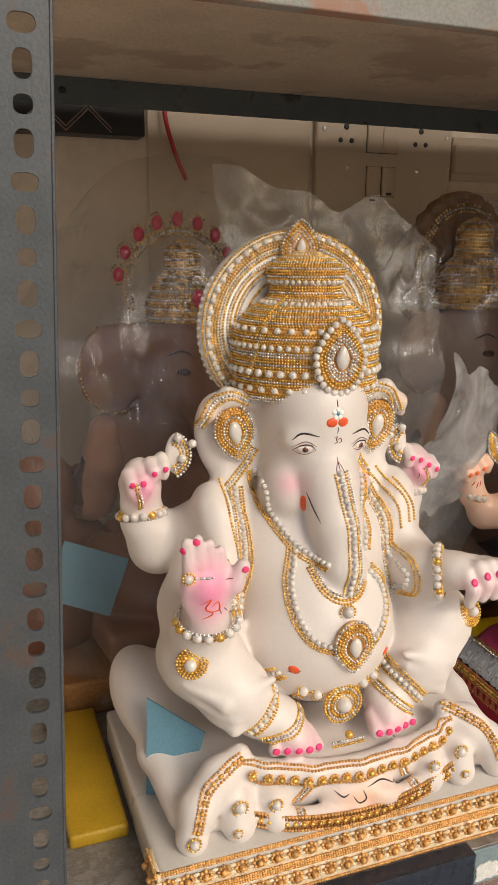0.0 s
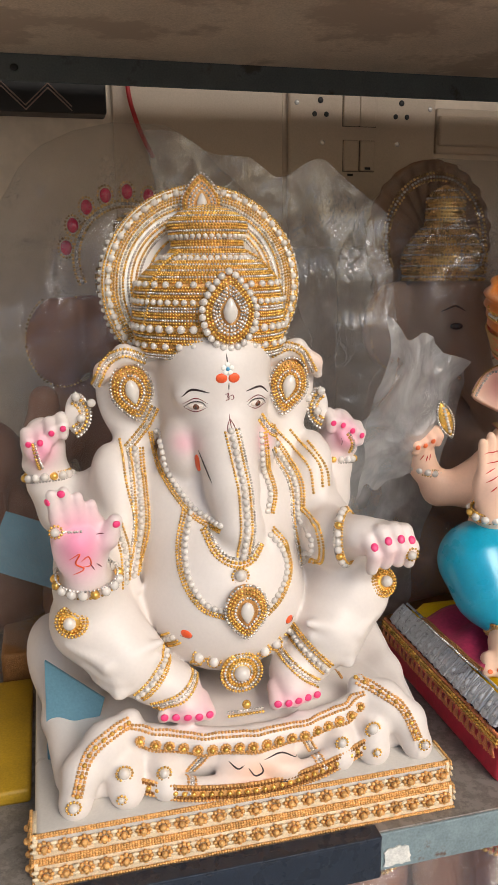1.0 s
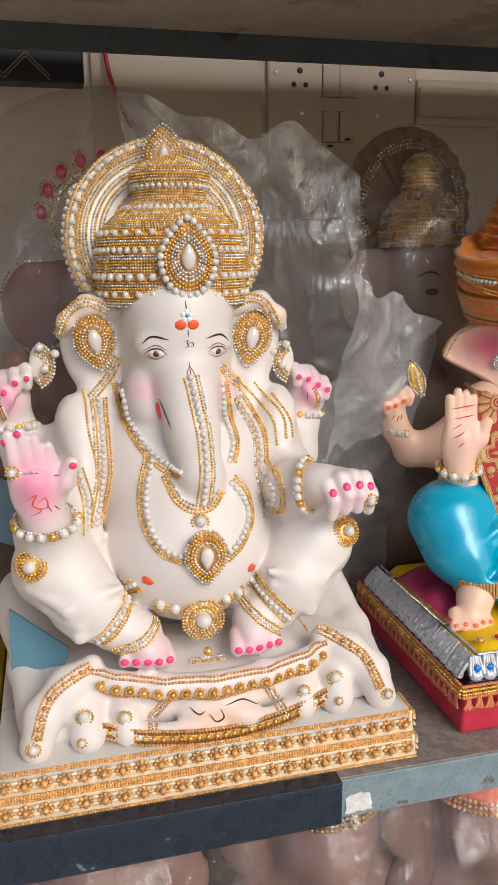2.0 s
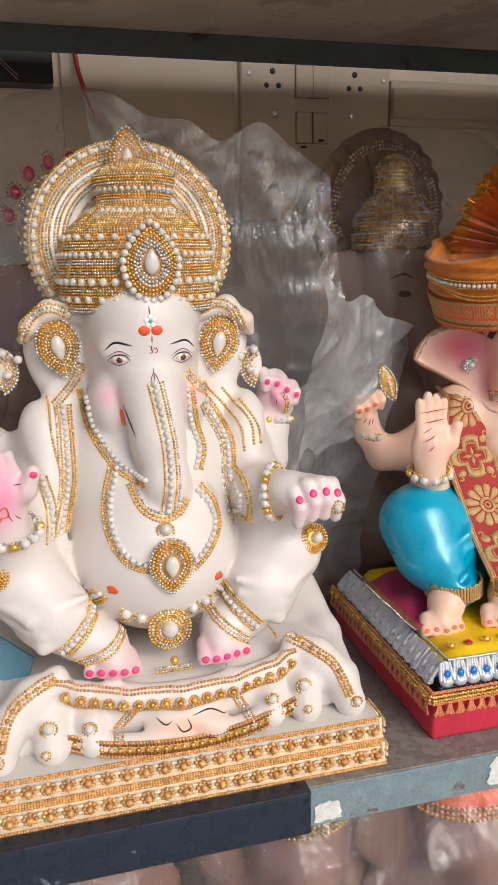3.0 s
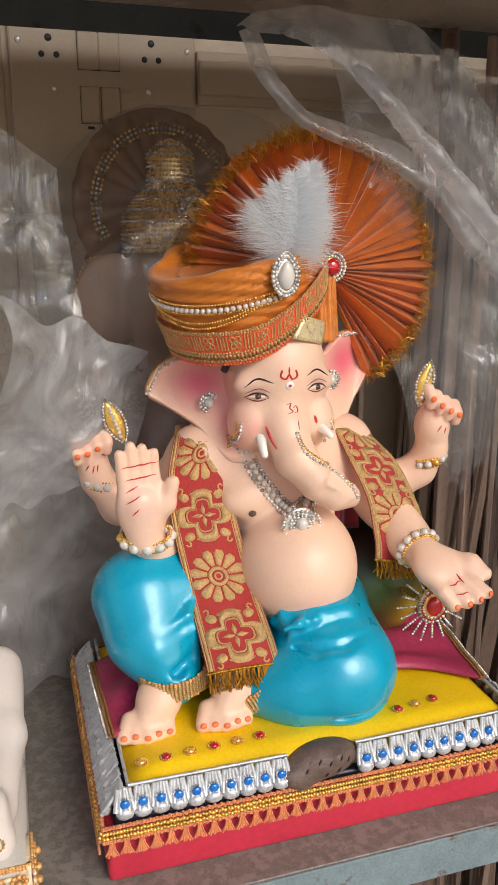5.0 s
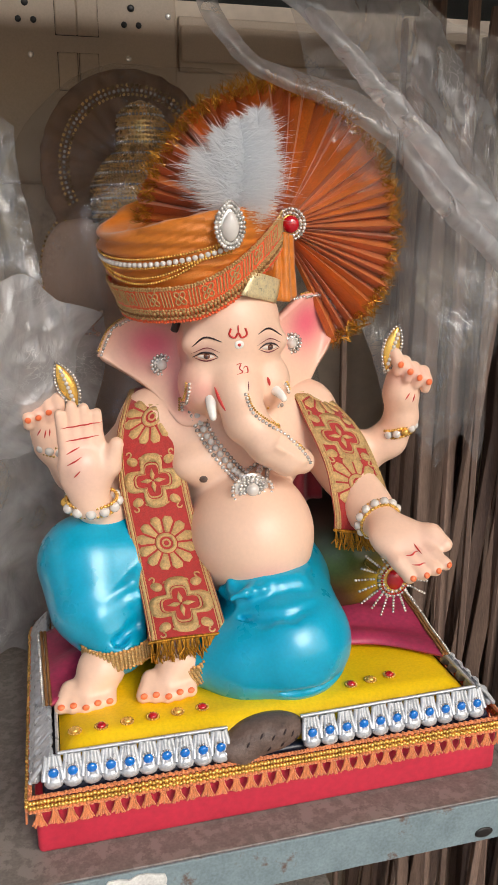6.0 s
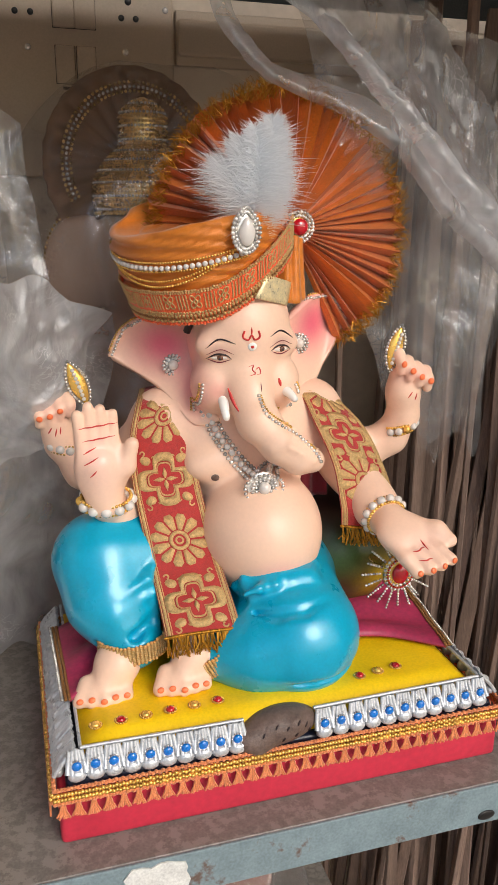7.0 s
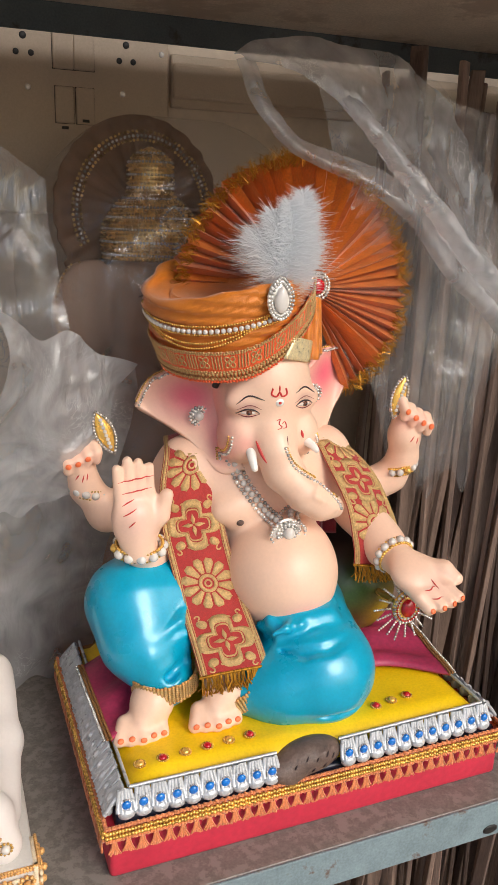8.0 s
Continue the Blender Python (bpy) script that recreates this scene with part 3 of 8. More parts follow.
def switch(x, z, w=0.03, h=0.05):
    b = Build().add(*rounded_box((x - w / 2, 1.291, z - h / 2), (x + w / 2, 1.2965, z + h / 2), 0.002, 2), PVC)
    b.add(*rounded_box((x - w / 2 - 0.0006, 1.2952, z - h / 2 - 0.0006), (x + w / 2 + 0.0006, 1.2962, z + h / 2 + 0.0006), 0, 1), DARK_HOLE)
    return b


def socket(x, z):
    b = Build()
    for dx, dz, r in ((-0.0105, 0, 0.0045), (0.0105, 0, 0.0045), (0, 0.022, 0.0052)):
        v, f = BALL[2]
        b.add(v * (r, 0.0015, r) + (x + dx, 1.2958, z + dz), f, DARK_HOLE)
    return b


for sx in (0.703, 0.733):
    part("switch", switch(sx, 1.787), board, smooth=False)
for sx in (0.703, 0.733):
    low = part("switch", switch(sx, 1.714, 0.027, 0.05), board, smooth=False)
part("switch_slot", Build().add(*rounded_box((0.698, 1.2945, 1.681), (0.708, 1.2975, 1.685), 0, 1), DARK_HOLE), board, smooth=False)
part("switch_slot", Build().add(*rounded_box((0.728, 1.2895, 1.6915), (0.738, 1.2925, 1.6955), 0, 1), DARK_HOLE), low, smooth=False)
for sx, sz in ((0.648, 1.78), (0.796, 1.78)):
    part("socket", socket(sx, sz), board, "three-pin socket holes")
for sx, sz in ((0.606, 1.797), (0.85, 1.794), (0.652, 1.735), (0.79, 1.735), (0.848, 1.60)):
    v, f = BALL[2]
    part("screw", Build().add(v * (0.0045, 0.002, 0.0045) + (sx, 1.2955, sz), f, SILVER), board)
cover = empty("conduit_cover", (1.1, 1.31, 1.74), "cream plastic wiring cover beside the switchboard", "conduit")
part("lid", Build().add(*rounded_box((0.868, 1.292, 1.735), (1.55, 1.3105, 1.785), 0.004, 2), PVC), cover, smooth=False)
part("casing", Build().add(*rounded_box((0.866, 1.30, 1.722), (1.555, 1.3106, 1.798), 0.003, 2), PVC), cover, smooth=False)
part("seam_board", Build().add(*rounded_box((0.30, 1.302, 1.45), (0.584, 1.3105, 1.86), 0.002, 1), PVC), cover, "flat cream backing sheet", smooth=False)

# black box with crossed cords, and the red wire
box = empty("black_box", (0.12, 1.26, 1.8), "black carton with pale crossed cords, resting high on the wall", "carton")
part("body", Build().add(*rounded_box((-0.25, 1.262, 1.762), (0.288, 1.31, 1.84), 0.003, 2), DARK_HOLE), box, smooth=False)
c = Build()
for k in range(7):
    x0 = -0.24 + k * 0.068
    for a, bb in ((0, 0.034), (0.034, 0.068)):
        pts = [(x0 + a, 1.2605, 1.768 if a == 0 else 1.80), (x0 + bb, 1.2605, 1.80 if a == 0 else 1.768)]
        for off in (-0.003, 0.003):
            c.add(*tube(smooth_path(np.array(pts) + (0, 0, off), 0.008), 0.0011, 5), CORD)
part("cord", c, box, "pale crossed cords")
w = Build().add(*tube(smooth_path([(0.322, 1.30, 1.87), (0.325, 1.285, 1.80), (0.333, 1.283, 1.765), (0.345, 1.287, 1.735), (0.362, 1.295, 1.705)], 0.006), 0.0036, 8), RED_WIRE)
w.make("red_wire", None, "red insulated electric wire hanging down the wall", "wire")

# bundle of thin sticks standing behind the end of the rack
sticks = Build()
rng = random.Random(11)
bundle = empty("stick_bundle", (1.4, 1.1, 0), "grey-brown wooden sticks leaning at the end of the rack", "sticks")
for k in range(125):
    x = 1.08 + 0.0053 * k + rng.uniform(-0.012, 0.012)
    y = rng.uniform(0.93, 1.02) if k % 5 == 0 else rng.uniform(1.05, 1.17)
    lx, ly = rng.uniform(-0.04, 0.2), rng.uniform(-0.02, 0.03)
    hgt = rng.uniform(1.55, 1.815)
    w2 = rng.uniform(0.008, 0.014)
    m = Matrix.Translation((x, y, 0)) @ Matrix(((1, 0, lx / hgt, 0), (0, 1, ly / hgt, 0), (0, 0, 1, 0), (0, 0, 0, 1))) @ Matrix.Rotation(rng.uniform(0, 3), 4, "Z")
    vv, ff = rounded_box((-w2, -0.004, 0), (w2, 0.004, hgt), 0.0012, 1)
    vv = np.c_[vv, np.ones(len(vv))] @ np.array(m).T
    part("stick", Build().add(vv[:, :3], ff, WOOD), bundle, smooth=False)


# ---- the white statue ----
BASE_WHITE = np.array(rgb(229, 221, 216))
ROSE = np.array(rgb(250, 168, 190))
DEEP_ROSE = np.array(rgb(246, 130, 178))
PEACH = np.array(rgb(248, 205, 180))


def hand_up(clay, wrist, palm, tips, width, thumb=None, r=0.0075, k=0.006, spread=1.0):
    """An open hand: a flat palm and four fingers from the wrist to the tips' middle."""
    w, p, t = (np.asarray(a, float) for a in (wrist, palm, tips))
    side = np.asarray(width, float)
    clay.limb([(*w, r * 2.0), (*p, r * 2.4)], k=0.012)
    for s in (-1.0, -0.33, 0.33, 1.0):
        a = p + side * s * 0.85
        b = t + side * s * spread - (t - p) * (0.16 * abs(s + 0.2))
        clay.limb([(*a, r * 0.85), (*((a + b) / 2), r * 0.78), (*b, r * 0.66)], k=0.0022)
    if thumb is not None:
        clay.limb([(*((w + p) / 2), r * 1.5), (*thumb[0], r * 1.15), (*thumb[1], r * 0.9)], k=k)


def white_statue():
    c = Clay((0.10, 0.56, 1.03), (0.58, 0.90, 1.50), 0.0025)
    # couch with curled arms
    c.block((0.175, 0.625, 1.035), (0.515, 0.85, 1.088), 0.014)
    c.egg((0.345, 0.695, 1.07), (0.165, 0.082, 0.04), k=0.01)
    for s, x in ((-1, 0.168), (1, 0.525)):
        c.limb([(x - s * 0.004, 0.615, 1.05, 0.016), (x - s * 0.012, 0.622, 1.075, 0.017), (x - s * 0.035, 0.632, 1.093, 0.017), (x - s * 0.06, 0.64, 1.088, 0.015)], k=0.008)
        c.limb([(x - s * 0.012, 0.626, 1.078, 0.014), (x - s * 0.035, 0.634, 1.1, 0.014), (x - s * 0.06, 0.64, 1.111, 0.012)], k=0.01)
        c.limb([(x - s * 0.052, 0.617, 1.052, 0.017), (x - s * 0.052, 0.622, 1.072, 0.016)], k=0.01)
        c.limb([(x - s * 0.09, 0.615, 1.052, 0.015), (x - s * 0.088, 0.62, 1.068, 0.014)], k=0.01)
        c.limb([(x, 0.64, 1.06, 0.014), (x + s * 0.005, 0.72, 1.075, 0.018), (x, 0.80, 1.10, 0.024)], k=0.012)
    c.egg((0.17, 0.80, 1.10), (0.038, 0.06, 0.055), (0, -20, 0), k=0.02)
    c.egg((0.51, 0.80, 1.075), (0.032, 0.06, 0.035), k=0.02)
    c.block((0.19, 0.78, 1.06), (0.50, 0.85, 1.15), 0.03, k=0.02)
    c.limb([(0.222, 0.636, 1.107, 0.009), (0.25, 0.626, 1.099, 0.011), (0.295, 0.615, 1.094, 0.012), (0.345, 0.611, 1.091, 0.012), (0.395, 0.614, 1.094, 0.012), (0.44, 0.624, 1.096, 0.011), (0.465, 0.636, 1.102, 0.009)], k=0.006)
    c.limb([(0.232, 0.622, 1.058, 0.008), (0.275, 0.61, 1.05, 0.009), (0.345, 0.604, 1.046, 0.009), (0.41, 0.609, 1.05, 0.009), (0.46, 0.62, 1.06, 0.008)], k=0.005)
    # carved mask on the couch front
    c.egg((0.348, 0.615, 1.062), (0.04, 0.016, 0.021), k=0.008)
    c.egg((0.372, 0.604, 1.058), (0.02, 0.012, 0.012), (0, 15, 0), k=0.006)
    # belly, chest, shoulders
    c.egg((0.336, 0.705, 1.212), (0.085, 0.08, 0.088), k=0.02)
    c.egg((0.337, 0.745, 1.285), (0.098, 0.072, 0.075), k=0.03)
    c.limb([(0.238, 0.765, 1.305, 0.034), (0.437, 0.765, 1.30, 0.034)], k=0.03)
    for s, x in ((-1, 0.238), (1, 0.437)):
        for j in range(4):
            c.limb([(x - s * 0.014 * (j - 1.2), 0.728 + 0.01 * j * (j > 1), 1.342 - 0.004 * j, 0.004), (x + s * (0.004 + 0.004 * j), 0.70 + 0.008 * j, 1.29, 0.006), (x + s * 0.004 * j - s * 0.006, 0.69 + 0.01 * j, 1.225, 0.006)], k=0.008)
    for s, x in ((-1, 0.24), (1, 0.434)):
        c.egg((x, 0.742, 1.298), (0.03, 0.042, 0.066), (0, s * 12, 0), k=0.012)
    # legs in draped cloth
    for s, kx, fx in ((-1, 0.201, 0.282), (1, 0.465, 0.388)):
        c.limb([(0.335 + s * 0.05, 0.75, 1.165, 0.042), (kx, 0.695, 1.199, 0.04), (kx, 0.673, 1.205, 0.0405)], k=0.007)
        c.limb([(kx, 0.676, 1.203, 0.0405), (kx - s * 0.028, 0.655, 1.172, 0.0345), (fx + s * 0.03, 0.652, 1.148, 0.026)], k=0.008)
        for za, zb, zc, xa, xb, xc in ((1.197, 1.179, 1.193, -0.026, 0.008, 0.058), (1.174, 1.163, 1.178, -0.012, 0.018, 0.055), (1.159, 1.15, 1.163, -0.003, 0.018, 0.048)):
            c.limb([(kx - s * xa, 0.645, za, 0.002), (kx - s * xb, 0.6285, zb, 0.0064), (kx - s * xc, 0.633, zc, 0.004)], k=0.0055)
        # feet
        c.limb([(fx + s * 0.03, 0.672, 1.142, 0.022), (fx + s * 0.006, 0.645, 1.134, 0.021), (fx, 0.626, 1.126, 0.015)], k=0.012)
        for j in range(5):
            q = (j - 2) * 0.0095
            c.limb([(fx + q * 0.8, 0.636, 1.128, 0.008), (fx + q * 1.12 + s * 0.002, 0.615 + abs(j - 2 + s) * 0.0026, 1.121, 0.0062 + 0.001 * (j == (4 if s < 0 else 0)))], k=0.0025)
    # head, cheeks, trunk, ears
    c.egg((0.337, 0.76, 1.415), (0.061, 0.088, 0.09), k=0.015)
    c.egg((0.337, 0.722, 1.445), (0.053, 0.052, 0.045), k=0.015)
    for s in (-1, 1):
        c.egg((0.337 + s * 0.034, 0.718, 1.36), (0.026, 0.034, 0.034), k=0.01)
        c.egg((0.337 + s * 0.029, 0.692, 1.416), (0.018, 0.012, 0.012), k=0.012)
        c.egg((0.337 + s * 0.084, 0.754, 1.405), (0.034, 0.014, 0.052), (0, s * 14, s * 20), k=0.008)
        c.limb([(0.337 + s * 0.064, 0.742, 1.448, 0.01), (0.337 + s * 0.09, 0.738, 1.453, 0.009), (0.337 + s * 0.11, 0.742, 1.437, 0.008), (0.337 + s * 0.117, 0.747, 1.424, 0.005)], k=0.008)
        c.limb([(0.337 + s * 0.088, 0.75, 1.365, 0.012), (0.337 + s * 0.072, 0.74, 1.345, 0.011)], k=0.012)
    c.limb([(0.338, 0.715, 1.40, 0.039), (0.338, 0.688, 1.37, 0.0305), (0.34, 0.67, 1.33, 0.0255), (0.345, 0.661, 1.29, 0.022), (0.35, 0.662, 1.262, 0.0185), (0.366, 0.668, 1.252, 0.015), (0.381, 0.667, 1.268, 0.013)], k=0.008)
    # raised left hand, blessing hand, held-out hand, raised right hand
    c.limb([(0.232, 0.775, 1.30, 0.034), (0.185, 0.79, 1.285, 0.03), (0.168, 0.785, 1.315, 0.021), (0.166, 0.782, 1.335, 0.018)], k=0.014)
    c.limb([(0.166, 0.782, 1.335, 0.019), (0.164, 0.776, 1.358, 0.02), (0.163, 0.772, 1.372, 0.016)], k=0.01)
    for j, up in enumerate((0.0, 0.001, 0.01, 0.014)):
        x = 0.148 + 0.0115 * j
        c.limb([(x, 0.774, 1.362 + up, 0.0072), (x + 0.001, 0.762, 1.374 + up, 0.0068), (x + 0.002, 0.753, 1.368 + up, 0.0062), (x + 0.002, 0.755, 1.358 + up, 0.0055)], k=0.0025)
    c.limb([(0.152, 0.77, 1.34, 0.011), (0.158, 0.756, 1.352, 0.008), (0.166, 0.75, 1.36, 0.006)], k=0.005)
    c.limb([(0.238, 0.76, 1.29, 0.036), (0.205, 0.71, 1.245, 0.036), (0.195, 0.66, 1.248, 0.027), (0.194, 0.64, 1.265, 0.02)], k=0.016)
    hand_up(c, (0.195, 0.635, 1.27), (0.19, 0.626, 1.305), (0.185, 0.617, 1.352), (0.0185, 0.004, -0.006), ((0.215, 0.622, 1.305), (0.222, 0.618, 1.322)), r=0.0076, spread=0.88)
    c.egg((0.192, 0.628, 1.30), (0.026, 0.011, 0.034), (0, 0, 8), k=0.008)
    c.limb([(0.44, 0.765, 1.29, 0.035), (0.452, 0.715, 1.255, 0.034), (0.445, 0.665, 1.268, 0.026), (0.45, 0.645, 1.275, 0.02)], k=0.016)
    c.egg((0.463, 0.63, 1.28), (0.026, 0.024, 0.019), (0, 10, 0), k=0.01)
    for j, (up, out) in enumerate(((-0.004, 0.0), (0.002, 0.003), (0.003, 0.004), (0.0, 0.001))):
        x = 0.458 + 0.0125 * j
        c.limb([(x - 0.004, 0.63, 1.284 + up, 0.0085), (x, 0.612 - out, 1.288 + up, 0.0078), (x + 0.004, 0.603 - out, 1.274 + up, 0.007), (x + 0.003, 0.607 - out, 1.258 + up, 0.006)], k=0.0025)
    c.limb([(0.442, 0.775, 1.295, 0.034), (0.478, 0.79, 1.275, 0.028), (0.486, 0.785, 1.31, 0.02), (0.487, 0.782, 1.328, 0.018)], k=0.014)
    c.limb([(0.487, 0.782, 1.33, 0.019), (0.488, 0.776, 1.352, 0.019), (0.488, 0.772, 1.364, 0.015)], k=0.01)
    for j, up in enumerate((0.012, 0.009, 0.002, -0.004)):
        x = 0.472 + 0.0112 * j
        c.limb([(x, 0.774, 1.352 + up, 0.0072), (x, 0.762, 1.364 + up, 0.0068), (x + 0.001, 0.753, 1.358 + up, 0.0062), (x + 0.001, 0.755, 1.348 + up, 0.0055)], k=0.0025)
    c.limb([(0.499, 0.77, 1.335, 0.011), (0.494, 0.756, 1.345, 0.008), (0.486, 0.75, 1.35, 0.006)], k=0.005)
    v, f = c.mesh()
    spots = [((0.19, 0.612, 1.305), (0.03, 0.03, 0.042), DEEP_ROSE, 0.85), ((0.163, 0.75, 1.36), (0.02, 0.03, 0.026), DEEP_ROSE, 0.7),
             ((0.488, 0.75, 1.352), (0.02, 0.03, 0.026), DEEP_ROSE, 0.7), ((0.28, 0.609, 1.122), (0.03, 0.022, 0.012), ROSE, 0.75),
             ((0.39, 0.609, 1.122), (0.03, 0.022, 0.012), ROSE, 0.75), ((0.296, 0.68, 1.372), (0.017, 0.03, 0.015), ROSE, 0.6),
             ((0.378, 0.68, 1.37), (0.017, 0.03, 0.015), ROSE, 0.6), ((0.35, 0.60, 1.062), (0.045, 0.02, 0.018), PEACH, 1.0),
             ((0.475, 0.605, 1.272), (0.03, 0.03, 0.02), ROSE, 0.4), ((0.22, 0.745, 1.44), (0.03, 0.03, 0.014), PEACH, 0.6),
             ((0.45, 0.745, 1.44), (0.03, 0.03, 0.014), PEACH, 0.6), ((0.30, 0.63, 1.13), (0.03, 0.03, 0.02), ROSE, 0.3), ((0.375, 0.63, 1.13), (0.03, 0.03, 0.02), ROSE, 0.3)]
    b = Build().add(v, f, WHITE, blush(v, BASE_WHITE, spots))
    t = tree_of(v, f)
    # painted face
    for s, ex in ((-1, 0.3075), (1, 0.368)):
        z = 1.408
        dab(b, t, (ex, z), 0.0076, 0.0034, EYE_WHITE)
        dab(b, t, (ex + 0.0005, z), 0.0036, 0.0033, IRIS, thick=0.0024)
        dab(b, t, (ex + 0.0005, z), 0.0017, 0.0019, BROW, thick=0.0034)
        paint_line(b, t, [(ex - 0.0105, z - 0.0005), (ex - 0.004, z + 0.0045), (ex + 0.005, z + 0.0045), (ex + 0.0105, z - 0.001)], 0.0013, BROW)
        paint_line(b, t, [(ex - 0.01, z - 0.0012), (ex, z - 0.0052), (ex + 0.01, z - 0.001)], 0.0009, MAROON)
        paint_line(b, t, [(ex - 0.012, z + 0.0025), (ex, z + 0.0085), (ex + 0.011, z + 0.003)], 0.0009, MAROON)
        paint_line(b, t, [(ex - 0.0125, z + 0.0135 - 0.004 * (s < 0)), (ex - 0.003 * s * -1, z + 0.0165), (ex + 0.0125, z + 0.0135 - 0.004 * (s > 0))], 0.0022, BROW)
    for dx in (-0.006, 0.006):
        dab(b, t, (0.337 + dx, 1.4355), 0.0058, 0.0048, ORANGE_PAINT)
    for k in range(5):
        a = 2 * math.pi * k / 5
        dab(b, t, (0.337 + 0.004 * math.sin(a), 1.444 + 0.004 * math.cos(a)), 0.0026, 0.0026, TUSK)
    dab(b, t, (0.337, 1.444), 0.002, 0.002, SKY_PAINT, thick=0.0022)
    paint_line(b, t, [(0.337, 1.449), (0.3365, 1.458)], 0.0012, BROW)
    paint_line(b, t, [(0.338, 1.431), (0.338, 1.424)], 0.0011, BROW)
    # small curled sign and strokes under it
    paint_line(b, t, [(0.3345, 1.4195), (0.338, 1.421), (0.337, 1.4175), (0.339, 1.4155), (0.335, 1.4135)], 0.0011, MAROON)
    paint_line(b, t, [(0.3385, 1.4175), (0.342, 1.419), (0.343, 1.415), (0.34, 1.4145)], 0.001, MAROON)
    for dx in (-0.003, 0, 0.003):
        paint_line(b, t, [(0.338 + dx * 1.4, 1.386), (0.338 + dx, 1.391), (0.338, 1.397 + 0.004 * (dx == 0))], 0.0009, MAROON)
    # mouth beside the trunk, body dabs, palm lines
    dab(b, t, (0.3085, 1.352), 0.0045, 0.0105, ORANGE_PAINT, tilt=15)
    paint_line(b, t, [(0.3085, 1.366), (0.313, 1.352), (0.317, 1.338)], 0.0016, BROW)
    for x, z in ((0.286, 1.193), (0.391, 1.193)):
        dab(b, t, (x, z), 0.0062, 0.0048, ORANGE_PAINT, tilt=20)
        paint_line(b, t, [(x - 0.005, z - 0.003), (x + 0.003, z - 0.004), (x + 0.006, z)], 0.001, BROW)
    for pts in ([(0.205, 1.312), (0.212, 1.313)], [(0.204, 1.285), (0.209, 1.279)], [(0.198, 1.287), (0.202, 1.279)]):
        paint_line(b, t, pts, 0.0011, MAROON)
    paint_line(b, t, [(0.181, 1.292), (0.19, 1.298), (0.186, 1.288), (0.193, 1.282), (0.183, 1.276)], 0.0016, ORANGE_PAINT)
    paint_line(b, t, [(0.191, 1.29), (0.197, 1.294), (0.199, 1.285), (0.192, 1.284)], 0.0014, ORANGE_PAINT)
    for x, z in ((0.156, 1.352), (0.172, 1.35), (0.482, 1.345), (0.497, 1.343)):
        paint_line(b, t, [(x, z + 0.006), (x + 0.003, z - 0.004)], 0.001, MAROON)
    # nails
    for fx, s in ((0.282, -1), (0.388, 1)):
        for j in range(5):
            q = (j - 2) * 0.0095
            dab(b, t, (fx + q * 1.12 + s * 0.002, 1.123), 0.004, 0.0036, PINK, thick=0.0016)
    for j in range(4):
        dab(b, t, (0.150 + 0.0115 * j, 1.366 + (0.0, 0.001, 0.01, 0.014)[j]), 0.0032, 0.0036, PINK, thick=0.0014)
        dab(b, t, (0.473 + 0.0112 * j, 1.356 + (0.012, 0.009, 0.002, -0.004)[j]), 0.0032, 0.0036, PINK, thick=0.0014)
        dab(b, t, (0.4605 + 0.0125 * j, 1.283 + (-0.004, 0.002, 0.003, 0.0)[j]), 0.0038, 0.0044, PINK, thick=0.0016)
    for x, z in ((0.1655, 1.345), (0.1775, 1.352), (0.19, 1.352), (0.203, 1.345), (0.2225, 1.321)):
        dab(b, t, (x, z), 0.0036, 0.0034, PINK, thick=0.0016)
    # lines of the carved mask
    for pts in ([(0.318, 1.072), (0.326, 1.066), (0.332, 1.069)], [(0.336, 1.066), (0.342, 1.058), (0.35, 1.061), (0.347, 1.07)], [(0.352, 1.072), (0.37, 1.074), (0.388, 1.064)], [(0.34, 1.05), (0.36, 1.05), (0.378, 1.047)]):
        paint_line(b, t, pts, 0.0017, BROW)
    b.make("elephant_god_statue", None, "white painted seated elephant-headed statue with pink palms and toes", "statue", paint=True)
    return t


S1 = white_statue()


SLAB = surface("glossy_grey_white_paint", rgb(206, 202, 196), 0.3, vary=0.06, scale=18, bump=0.05)


CREAM_BRAID = surface("cream_braid_ground", rgb(236, 218, 186), 0.5, vary=0.2, scale=200, bump=0.4, grain=900)


